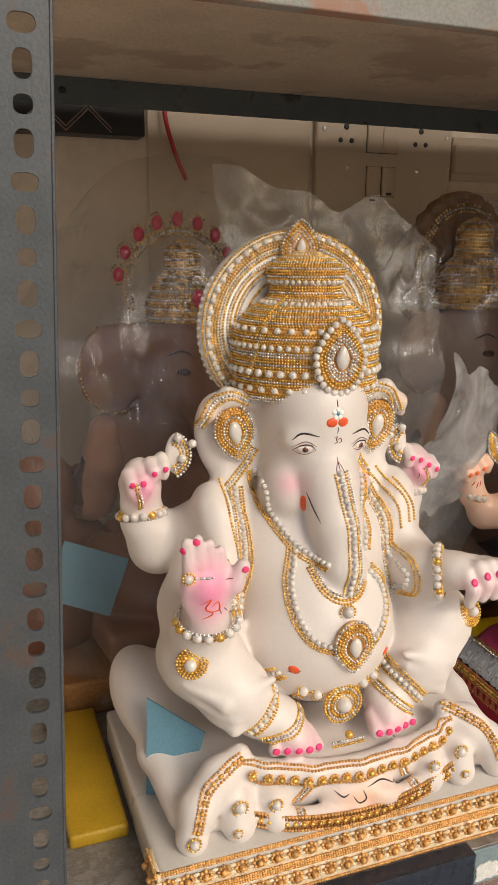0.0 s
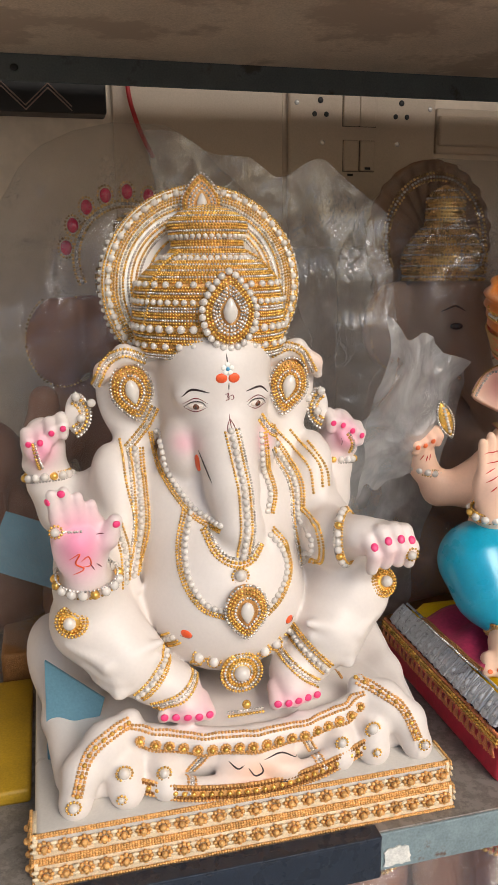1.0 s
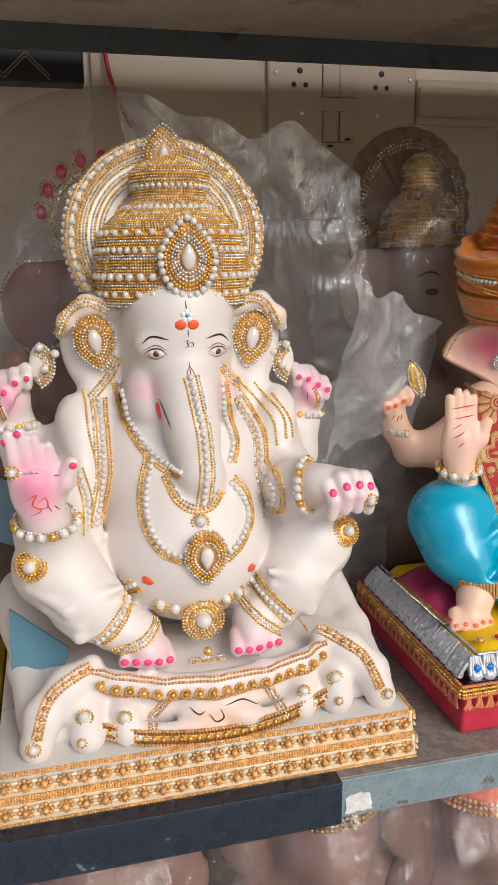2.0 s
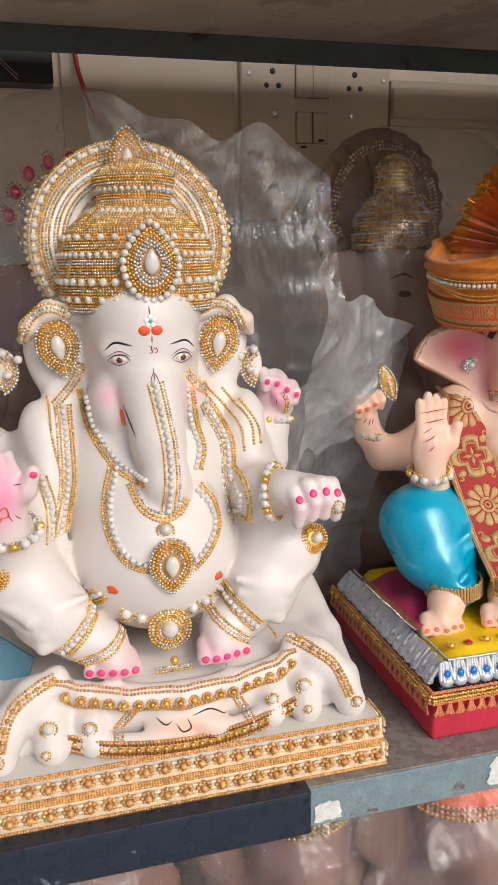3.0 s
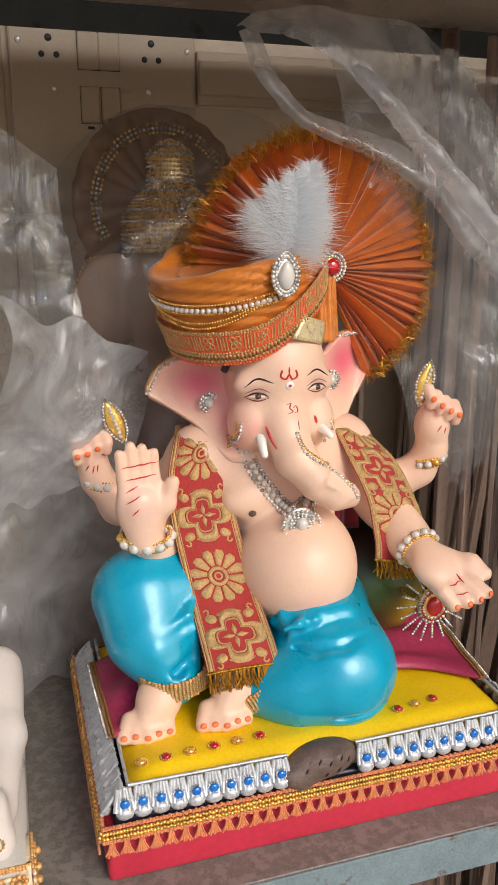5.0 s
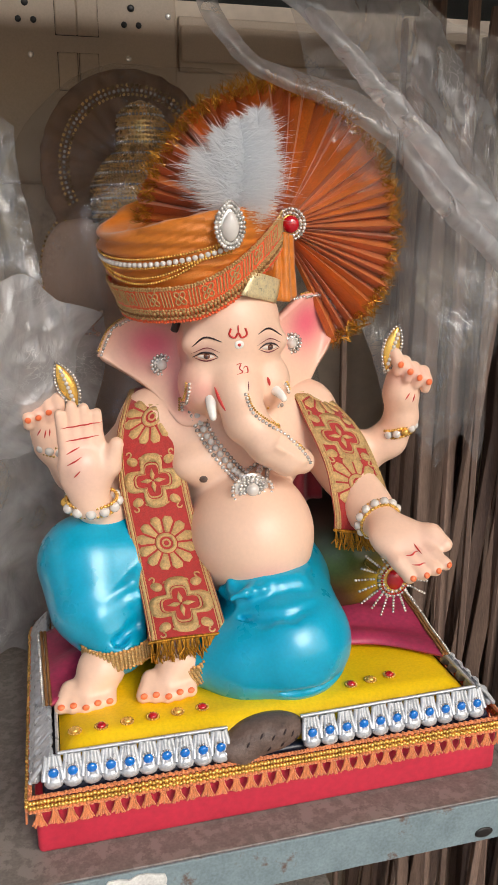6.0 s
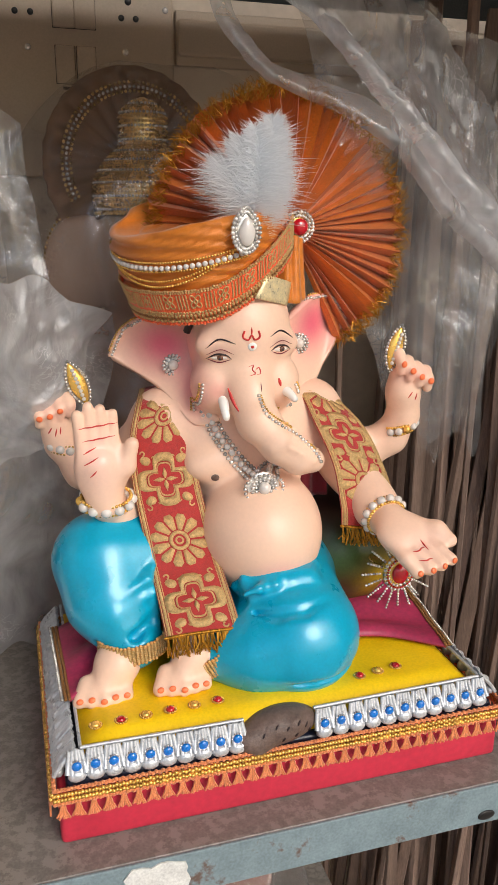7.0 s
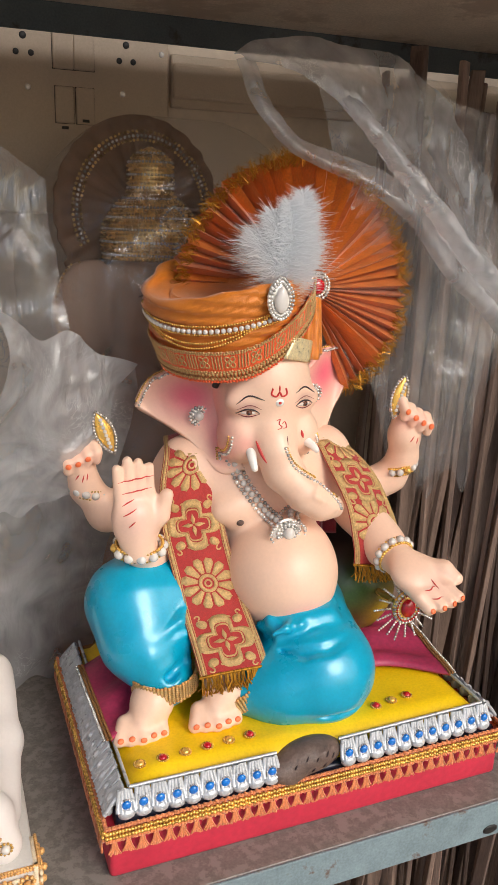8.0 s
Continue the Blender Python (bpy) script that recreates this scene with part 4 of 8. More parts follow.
def pedestal_one():
    p = empty("pedestal", (0.343, 0.73, SHELF), "white slab pedestal edged with two rows of gold braid", "pedestal")
    part("slab", Build().add(*rounded_box((0.134, 0.592, SHELF), (0.5455, 0.872, 1.0405), 0.006, 3), SLAB), p, "greyish white painted slab")
    # two rows of braid with raised flowers on the front, which leans out at its foot, and on both ends
    for z, out in ((1.0285, 0.0015), (1.0065, 0.0095)):
        y0f = 0.594 - out
        sides = [((0.133, y0f), (0.546, y0f), (0, -1)), ((0.546, y0f), (0.546, y0f + 0.036), (1, 0)), ((0.133, y0f + 0.036), (0.133, y0f), (-1, 0))]
        for (x0, y0), (x1, y1), (nx, ny) in sides:
            n = max(2, round(math.hypot(x1 - x0, y1 - y0) / 0.0182))
            b = Build()
            u = np.linspace(0, 1, n * 6 + 1)
            lean = 0.0035 if ny else 0.0
            for dz in (-0.0102, 0.0083, 0.0104):
                o = 0.0022 - dz / 0.0104 * lean
                line = np.stack([x0 + (x1 - x0) * u + nx * o, y0 + (y1 - y0) * u + ny * o, np.full_like(u, z + dz)], 1)
                balls(b, smooth_path(line, 0.0026), 0.0018, BRAID, 1)
            back = 0.004 + out if ny else 0.003
            lo = (min(x0, x1) - 0.001, min(y0, y1) - 0.001, max(z - 0.0108, SHELF))
            hi = (max(x0, x1) + 0.001, (y0 + back) if ny else max(y0, y1), z + 0.0106)
            if ny:
                v, f = rounded_box(lo, hi, 0.0006, 1)
                v = np.array(v)
                v[:, 1] += np.where(v[:, 1] < y0 + 0.001, (v[:, 2] - z) / 0.0104 * lean, 0)
                b.add(v, f, CREAM_BRAID)
            else:
                b.add(*rounded_box((lo[0] if nx < 0 else x0 - 0.003, lo[1], lo[2]), (x0 + 0.003 if nx < 0 else hi[0], hi[1], hi[2]), 0.0006, 1), CREAM_BRAID)
            for j in range(n):
                cx, cy = x0 + (x1 - x0) * (j + 0.5) / n, y0 + (y1 - y0) * (j + 0.5) / n
                balls(b, [(cx + nx * 0.0062, cy + ny * 0.0062, z)], 0.0034, BRAID, 2)
                ang = np.arange(8) * math.pi / 4
                tx, ty = -ny, nx
                ring = np.stack([cx + tx * np.cos(ang) * 0.0056 + nx * 0.0036, cy + ty * np.cos(ang) * 0.0056 + ny * 0.0036, z + np.sin(ang) * 0.0052], 1)
                balls(b, ring, 0.0023, BRAID, 1)
                mx, my = x0 + (x1 - x0) * j / n, y0 + (y1 - y0) * j / n
                v, f = BALL[1]
                for dz in (-0.0036, 0.0036):
                    b.add(v * (0.0018 + 0.0024 * abs(tx), 0.0018 + 0.0024 * abs(ty), 0.0022) + (mx + nx * 0.003, my + ny * 0.003, z + dz), f, CREAM_BRAID)
            part("braid", b, p, "gold flower braid")


pedestal_one()


# ---- the painted statue in blue ----
BASE_SKIN = np.array(rgb(245, 206, 180))
WARM_ROSE = np.array(rgb(240, 120, 130))
EAR_ROSE = np.array(rgb(238, 98, 128))
PALE_PALM = np.array(rgb(246, 205, 190))


def painted_statue():
    c = Clay((0.58, 0.58, 1.06), (1.08, 0.94, 1.48), 0.0025)
    # belly, chest, shoulders
    c.egg((0.828, 0.748, 1.202), (0.064, 0.072, 0.066), k=0.012)
    c.egg((0.822, 0.797, 1.275), (0.078, 0.05, 0.068), k=0.012)
    c.egg((0.788, 0.763, 1.272), (0.034, 0.02, 0.022), k=0.01)
    c.egg((0.86, 0.763, 1.272), (0.034, 0.02, 0.022), k=0.01)
    c.limb([(0.745, 0.81, 1.31, 0.032), (0.905, 0.81, 1.31, 0.032)], k=0.03)
    torso = tree_of(*c.mesh())
    # head and trunk
    c.egg((0.818, 0.805, 1.395), (0.051, 0.074, 0.078), k=0.015)
    c.egg((0.816, 0.772, 1.41), (0.044, 0.04, 0.04), k=0.015)
    for s in (-1, 1):
        c.egg((0.818 + s * 0.031, 0.765, 1.352), (0.024, 0.028, 0.028), k=0.012)
        c.egg((0.816 + s * 0.033, 0.752, 1.392), (0.018, 0.012, 0.012), k=0.012)
    c.limb([(0.814, 0.765, 1.375, 0.029), (0.8145, 0.743, 1.348, 0.0225), (0.819, 0.723, 1.322, 0.0195), (0.836, 0.709, 1.302, 0.0172), (0.854, 0.705, 1.289, 0.015), (0.869, 0.708, 1.284, 0.012)], k=0.008)
    for j in range(7):
        u = j / 6
        c.limb([(0.832 + 0.028 * u - 0.008, 0.696 + 0.004 * u, 1.312 - 0.022 * u - 0.01, 0.001), (0.838 + 0.028 * u, 0.688 + 0.004 * u, 1.306 - 0.018 * u, 0.0012), (0.846 + 0.026 * u, 0.696 + 0.004 * u, 1.316 - 0.018 * u, 0.001)], k=0.004)
    # rear left arm, blessing hand
    c.limb([(0.745, 0.82, 1.30, 0.03), (0.70, 0.845, 1.25, 0.026), (0.665, 0.86, 1.245, 0.02), (0.643, 0.862, 1.275, 0.016)], k=0.014)
    c.limb([(0.643, 0.862, 1.275, 0.017), (0.636, 0.86, 1.30, 0.018)], k=0.01)
    for j in range(4):
        x = 0.62 + 0.0105 * j
        up = (0.0, 0.002, 0.007, 0.01)[j]
        c.limb([(x, 0.862, 1.305 + up, 0.0068), (x, 0.85, 1.317 + up, 0.0066), (x + 0.001, 0.843, 1.311 + up, 0.006), (x + 0.001, 0.845, 1.302 + up, 0.0052)], k=0.0025)
    c.limb([(0.742, 0.81, 1.295, 0.032), (0.715, 0.80, 1.23, 0.028), (0.69, 0.775, 1.222, 0.022), (0.676, 0.752, 1.245, 0.017)], k=0.014)
    hand_up(c, (0.673, 0.748, 1.25), (0.670, 0.742, 1.287), (0.667, 0.738, 1.345), (0.0162, 0.002, 0.001), ((0.694, 0.738, 1.285), (0.7, 0.735, 1.306)), r=0.0075, spread=1.0)
    c.egg((0.672, 0.744, 1.28), (0.025, 0.012, 0.03), k=0.01)
    # held-out right hand, rear right hand
    c.limb([(0.905, 0.805, 1.295, 0.032), (0.94, 0.775, 1.25, 0.027), (0.948, 0.73, 1.222, 0.022), (0.95, 0.70, 1.215, 0.018)], k=0.014)
    c.egg((0.955, 0.675, 1.21), (0.029, 0.027, 0.015), (28, 8, 0), k=0.012)
    for j in range(4):
        x = 0.938 + 0.0118 * j
        c.limb([(x, 0.668, 1.208, 0.008), (x + 0.006, 0.648, 1.198 + 0.001 * j, 0.0072), (x + 0.012, 0.632 + 0.003 * abs(j - 1.5), 1.188 + 0.003 * j, 0.0062)], k=0.0025)
    c.limb([(0.968, 0.685, 1.212, 0.012), (0.986, 0.668, 1.214, 0.009), (0.994, 0.655, 1.208, 0.0072)], k=0.008)
    c.limb([(0.905, 0.815, 1.30, 0.03), (0.975, 0.835, 1.245, 0.024), (1.01, 0.825, 1.265, 0.018), (1.02, 0.815, 1.292, 0.016)], k=0.014)
    c.limb([(1.02, 0.815, 1.295, 0.018), (1.016, 0.81, 1.322, 0.018), (1.012, 0.808, 1.338, 0.014)], k=0.01)
    for j in range(4):
        x = 1.0 + 0.0112 * j
        up = (0.012, 0.004, -0.003, -0.008)[j]
        c.limb([(x, 0.81, 1.342 + up, 0.007), (x + 0.001, 0.797, 1.354 + up, 0.0066), (x + 0.002, 0.79, 1.346 + up, 0.006), (x + 0.002, 0.792, 1.336 + up, 0.0052)], k=0.0025)
    # feet
    for fx, fy, fz in ((0.664, 0.681, 1.092), (0.736, 0.67, 1.098)):
        c.limb([(fx + 0.024, fy + 0.03, fz + 0.026, 0.019), (fx + 0.008, fy + 0.012, fz + 0.012, 0.019), (fx - 0.004, fy, fz, 0.013)], k=0.012)
        for j in range(5):
            q = (j - 2) * 0.0092
            c.limb([(fx + q * 0.9 - 0.004, fy + 0.005, fz, 0.0085), (fx + q * 1.15 - 0.008, fy - 0.016 + abs(j - 2.2) * 0.0028, fz - 0.007, 0.0068)], k=0.004)
    v, f = c.mesh()
    # wide leaf-shaped ears, cupped forward at the rim
    for upper, lower in (([(0.694, 0.838, 1.373), (0.705, 0.832, 1.396), (0.727, 0.822, 1.4115), (0.752, 0.81, 1.413), (0.776, 0.795, 1.400)], [(0.694, 0.838, 1.371), (0.713, 0.83, 1.359), (0.742, 0.80, 1.340), (0.765, 0.768, 1.312), (0.79, 0.757, 1.316)]),
                         ([(0.957, 0.84, 1.406), (0.947, 0.836, 1.42), (0.929, 0.829, 1.4295), (0.905, 0.817, 1.429), (0.872, 0.80, 1.408)], [(0.957, 0.84, 1.404), (0.942, 0.834, 1.377), (0.92, 0.823, 1.348), (0.893, 0.796, 1.329), (0.862, 0.775, 1.342)])):
        edge = [np.stack([np.interp(np.linspace(0, 1, 30), np.linspace(0, 1, len(q)), q[:, i]) for i in range(3)], 1) for q in (smooth_path(upper, 0.003), smooth_path(lower, 0.003))]
        w = np.linspace(0, 1, 22)
        g = edge[0][:, None] * (1 - w)[None, :, None] + edge[1][:, None] * w[None, :, None]
        g[..., 1] += 0.011 * (np.sin(w * math.pi) ** 0.8)[None] * np.clip(np.linspace(0, 3, 30), 0, 1)[:, None]
        ve, fe = slab_sheet(g, 0.007)
        f = np.vstack([f, fe + len(v)])
        v = np.vstack([v, ve])
    lid = np.array(rgb(150, 88, 96))
    spots = [((0.748, 0.815, 1.386), (0.038, 0.06, 0.032), EAR_ROSE, 0.95), ((0.768, 0.79, 1.34), (0.014, 0.06, 0.03), EAR_ROSE, 0.5), ((0.912, 0.815, 1.40), (0.04, 0.06, 0.036), EAR_ROSE, 0.95),
             ((0.785, 0.75, 1.3885), (0.013, 0.03, 0.007), lid, 0.55), ((0.8455, 0.75, 1.395), (0.013, 0.03, 0.007), lid, 0.55), ((0.765, 0.77, 1.36), (0.02, 0.03, 0.02), WARM_ROSE, 0.25),
             ((0.668, 0.73, 1.29), (0.025, 0.03, 0.04), PALE_PALM, 0.7), ((0.965, 0.66, 1.205), (0.03, 0.03, 0.02), PALE_PALM, 0.6),
             ((0.828, 0.68, 1.185), (0.03, 0.03, 0.014), WARM_ROSE, 0.3), ((0.783, 0.74, 1.35), (0.014, 0.03, 0.014), WARM_ROSE, 0.35),
             ((0.70, 0.63, 1.085), (0.045, 0.03, 0.014), WARM_ROSE, 0.3), ((0.64, 0.85, 1.315), (0.03, 0.02, 0.012), WARM_ROSE, 0.25),
             ((1.015, 0.79, 1.345), (0.03, 0.02, 0.014), WARM_ROSE, 0.25)]
    b = Build().add(v, f, SKIN, blush(v, BASE_SKIN, spots))
    t = tree_of(v, f)
    # blue trousers
    d = Clay((0.58, 0.58, 1.06), (1.0, 0.92, 1.26), 0.0025)
    d.egg((0.835, 0.80, 1.135), (0.09, 0.075, 0.055), k=0.02)
    d.limb([(0.78, 0.80, 1.14, 0.055), (0.70, 0.775, 1.172, 0.053), (0.668, 0.76, 1.182, 0.043)], k=0.02)
    d.limb([(0.668, 0.762, 1.182, 0.043), (0.672, 0.735, 1.15, 0.038), (0.69, 0.705, 1.118, 0.026)], k=0.018)
    d.limb([(0.87, 0.79, 1.14, 0.055), (0.852, 0.73, 1.135, 0.055)], k=0.02)
    d.egg((0.846, 0.682, 1.117), (0.063, 0.064, 0.058), k=0.02)
    d.limb([(0.825, 0.69, 1.115, 0.045), (0.80, 0.675, 1.108, 0.035), (0.77, 0.685, 1.105, 0.026)], k=0.02)
    for j in range(6):
        d.limb([(0.795 + 0.012 * j, 0.69, 1.178 - 0.002 * j, 0.0028), (0.802 + 0.012 * j, 0.672 + 0.004 * abs(j - 2), 1.165, 0.004), (0.80 + 0.016 * j, 0.66 + 0.006 * abs(j - 2), 1.145 - 0.004 * j, 0.0025)], k=0.005)
    for j in range(5):
        d.limb([(0.70 - 0.005 * j, 0.722 - 0.004 * j, 1.185 - 0.013 * j, 0.0025), (0.712, 0.71 - 0.002 * j, 1.165 - 0.01 * j, 0.004), (0.716, 0.72, 1.14 - 0.006 * j, 0.0025)], k=0.005)
    for j in range(4):
        d.limb([(0.79 + 0.012 * j, 0.70 - 0.006 * j, 1.165 + 0.004 * j, 0.005), (0.815 + 0.014 * j, 0.682, 1.168 + 0.002 * j, 0.006), (0.86 + 0.006 * j, 0.70 + 0.012 * j, 1.168 + 0.004 * j, 0.005)], k=0.014)
        d.limb([(0.642 + 0.006 * j, 0.73 - 0.002 * j, 1.155 - 0.01 * j, 0.004), (0.672 + 0.004 * j, 0.702 - 0.002 * j, 1.15 - 0.012 * j, 0.006), (0.704, 0.715, 1.158 - 0.011 * j, 0.004)], k=0.012)
    for j in range(4):
        d.limb([(0.79 + 0.017 * j, 0.668 + 0.003 * j, 1.172, 0.0025), (0.804 + 0.017 * j, 0.668 + 0.003 * j, 1.176, 0.0038), (0.822 + 0.017 * j, 0.684 + 0.004 * j, 1.18, 0.003)], k=0.004)
    d.limb([(0.806, 0.642, 1.098, 0.002), (0.844, 0.623, 1.094, 0.0028), (0.88, 0.634, 1.096, 0.0028), (0.903, 0.66, 1.105, 0.0028), (0.909, 0.69, 1.13, 0.002)], k=0.005, cut=True)
    d.limb([(0.80, 0.668, 1.15, 0.002), (0.815, 0.648, 1.158, 0.0036), (0.84, 0.64, 1.163, 0.003), (0.868, 0.65, 1.168, 0.002)], k=0.008, cut=True)
    d.limb([(0.645, 0.735, 1.128, 0.002), (0.662, 0.706, 1.126, 0.0032), (0.69, 0.69, 1.132, 0.0032), (0.712, 0.70, 1.146, 0.002)], k=0.008, cut=True)
    for j in range(5):
        d.limb([(0.722, 0.735, 1.196 - 0.016 * j, 0.002), (0.706 - 0.003 * j, 0.712 - 0.003 * j, 1.178 - 0.015 * j, 0.0052), (0.678, 0.702 - 0.003 * j, 1.166 - 0.012 * j, 0.003)], k=0.005)
    vd, fd = d.mesh()
    b.add(vd, fd, BLUE, np.ones((len(vd), 3)))
    # face
    for s, ex, z in ((-1, 0.786, 1.3815), (1, 0.8455, 1.388)):
        dab(b, t, (ex, z), 0.0085, 0.0021, EYE_WHITE)
        dab(b, t, (ex + 0.0005, z + 0.0003), 0.0034, 0.0029, IRIS, thick=0.0024)
        dab(b, t, (ex + 0.0005, z + 0.0003), 0.0018, 0.002, BROW, thick=0.0034)
        paint_line(b, t, [(ex - 0.0115, z - 0.0008), (ex - 0.004, z + 0.0038), (ex + 0.005, z + 0.0032), (ex + 0.0105, z - 0.0005)], 0.002, BROW)
        paint_line(b, t, [(ex - 0.0105, z - 0.0012), (ex, z - 0.0044), (ex + 0.0105, z - 0.001)], 0.0013, MAROON)
        paint_line(b, t, [(ex - 0.013, z + 0.003), (ex, z + 0.0085), (ex + 0.012, z + 0.004)], 0.0009, MAROON)
        paint_line(b, t, [(ex - 0.013, z + 0.0135 - 0.004 * (s < 0)), (ex - 0.001, z + 0.018), (ex + 0.0135, z + 0.014 - 0.004 * (s > 0))], 0.0019, BROW)
    cx = 0.8135
    paint_line(b, t, [(cx - 0.0065, 1.408), (cx - 0.008, 1.402), (cx - 0.003, 1.3995), (cx, 1.404), (cx + 0.003, 1.3995), (cx + 0.008, 1.402), (cx + 0.0065, 1.408)], 0.002, RED_PAINT, taper=False)
    paint_line(b, t, [(cx, 1.404), (cx, 1.411)], 0.0018, RED_PAINT)
    dab(b, t, (cx + 0.001, 1.393), 0.0045, 0.0042, TUSK)
    dab(b, t, (cx + 0.001, 1.393), 0.0019, 0.0018, RED_PAINT, thick=0.0024)
    paint_line(b, t, [(cx - 0.002, 1.374), (cx + 0.003, 1.3755), (cx + 0.001, 1.371), (cx + 0.004, 1.368), (cx - 0.002, 1.366)], 0.0014, RED_PAINT)
    paint_line(b, t, [(cx + 0.004, 1.3705), (cx + 0.008, 1.373), (cx + 0.009, 1.3675), (cx + 0.005, 1.367)], 0.0013, RED_PAINT)
    paint_line(b, t, [(cx + 0.007, 1.352), (cx + 0.0075, 1.36)], 0.001, MAROON)
    # tusks and mouth corners
    for pts, s in (([(0.791, 0.746, 1.347), (0.7885, 0.734, 1.337), (0.7885, 0.726, 1.3275)], -1), ([(0.85, 0.75, 1.349), (0.854, 0.734, 1.345), (0.857, 0.728, 1.341)], 1)):
        b.add(*tube(smooth_path(pts, 0.003), np.linspace(0.0068, 0.0034, len(smooth_path(pts, 0.003))), 12), TUSK)
        balls(b, [pts[-1]], 0.0034, TUSK, 2)
    paint_line(b, t, [(0.792, 1.354), (0.795, 1.344), (0.799, 1.334)], 0.0035, RED_PAINT)
    paint_line(b, t, [(0.844, 1.36), (0.846, 1.352)], 0.003, RED_PAINT)
    # body marks
    dab(b, t, (0.782, 1.262), 0.0042, 0.0042, GREY_PAINT)
    dab(b, t, (0.866, 1.262), 0.0042, 0.0042, GREY_PAINT)
    dab(b, t, (0.806, 1.172), 0.004, 0.0035, WARM_DAB)
    paint_line(b, t, [(0.832, 1.1745), (0.829, 1.178), (0.825, 1.175), (0.828, 1.1705), (0.835, 1.172)], 0.0012, RED_PAINT)
    # palm lines
    for pts in ([(0.655, 1.30), (0.667, 1.306)], [(0.655, 1.29), (0.668, 1.298)], [(0.66, 1.279), (0.666, 1.286)], [(0.655, 1.312), (0.685, 1.315)], [(0.651, 1.324), (0.688, 1.327)], [(0.629, 1.291), (0.633, 1.298)], [(0.636, 1.288), (0.638, 1.297)], [(0.641, 1.29), (0.642, 1.298)],
                [(0.95, 1.205), (0.963, 1.207)], [(0.953, 1.199), (0.966, 1.2)], [(0.962, 1.212), (0.965, 1.206)], [(1.012, 1.318), (1.017, 1.325)], [(1.021, 1.315), (1.023, 1.323)]):
        paint_line(b, t, pts, 0.0015, RED_PAINT)
    # nails
    for fx, fz in ((0.664, 1.092), (0.736, 1.098)):
        for j in range(5):
            dab(b, t, (fx + (j - 2) * 0.0106 - 0.008, fz - 0.004 + 0.0012 * (j % 2)), 0.0034, 0.0028, ORANGE_NAIL, thick=0.0014)
    for j in range(4):
        if j < 3:
            dab(b, t, (0.621 + 0.0105 * j, 1.309 + (0.0, 0.002, 0.007, 0.01)[j]), 0.0034, 0.0034, ORANGE_NAIL, thick=0.0016)
        dab(b, t, (1.002 + 0.0112 * j, 1.345 + (0.012, 0.004, -0.003, -0.008)[j]), 0.0036, 0.0038, ORANGE_NAIL, thick=0.0016)
        dab(b, t, (0.951 + 0.0118 * j, 1.189 + 0.003 * j), 0.0032, 0.003, ORANGE_NAIL, thick=0.0016)
    # hair edge below the turban
    for s, x in ((-1, 0.765),):
        b.add(*tube(smooth_path([(x, 0.775, 1.43), (x - s * 0.001, 0.772, 1.415), (x + s * 0.002, 0.778, 1.402)], 0.004), 0.0038, 8), BROW)
    b.make("elephant_god_statue", None, "skin-toned seated elephant-headed statue wearing glossy blue trousers", "statue", paint=True)
    return t, tree_of(vd, fd), torso


WARM_DAB = surface("dark_pink_paint", rgb(226, 150, 140), 0.4, vary=0.1, bump=0)
S2, S2_BLUE, S2_TORSO = painted_statue()


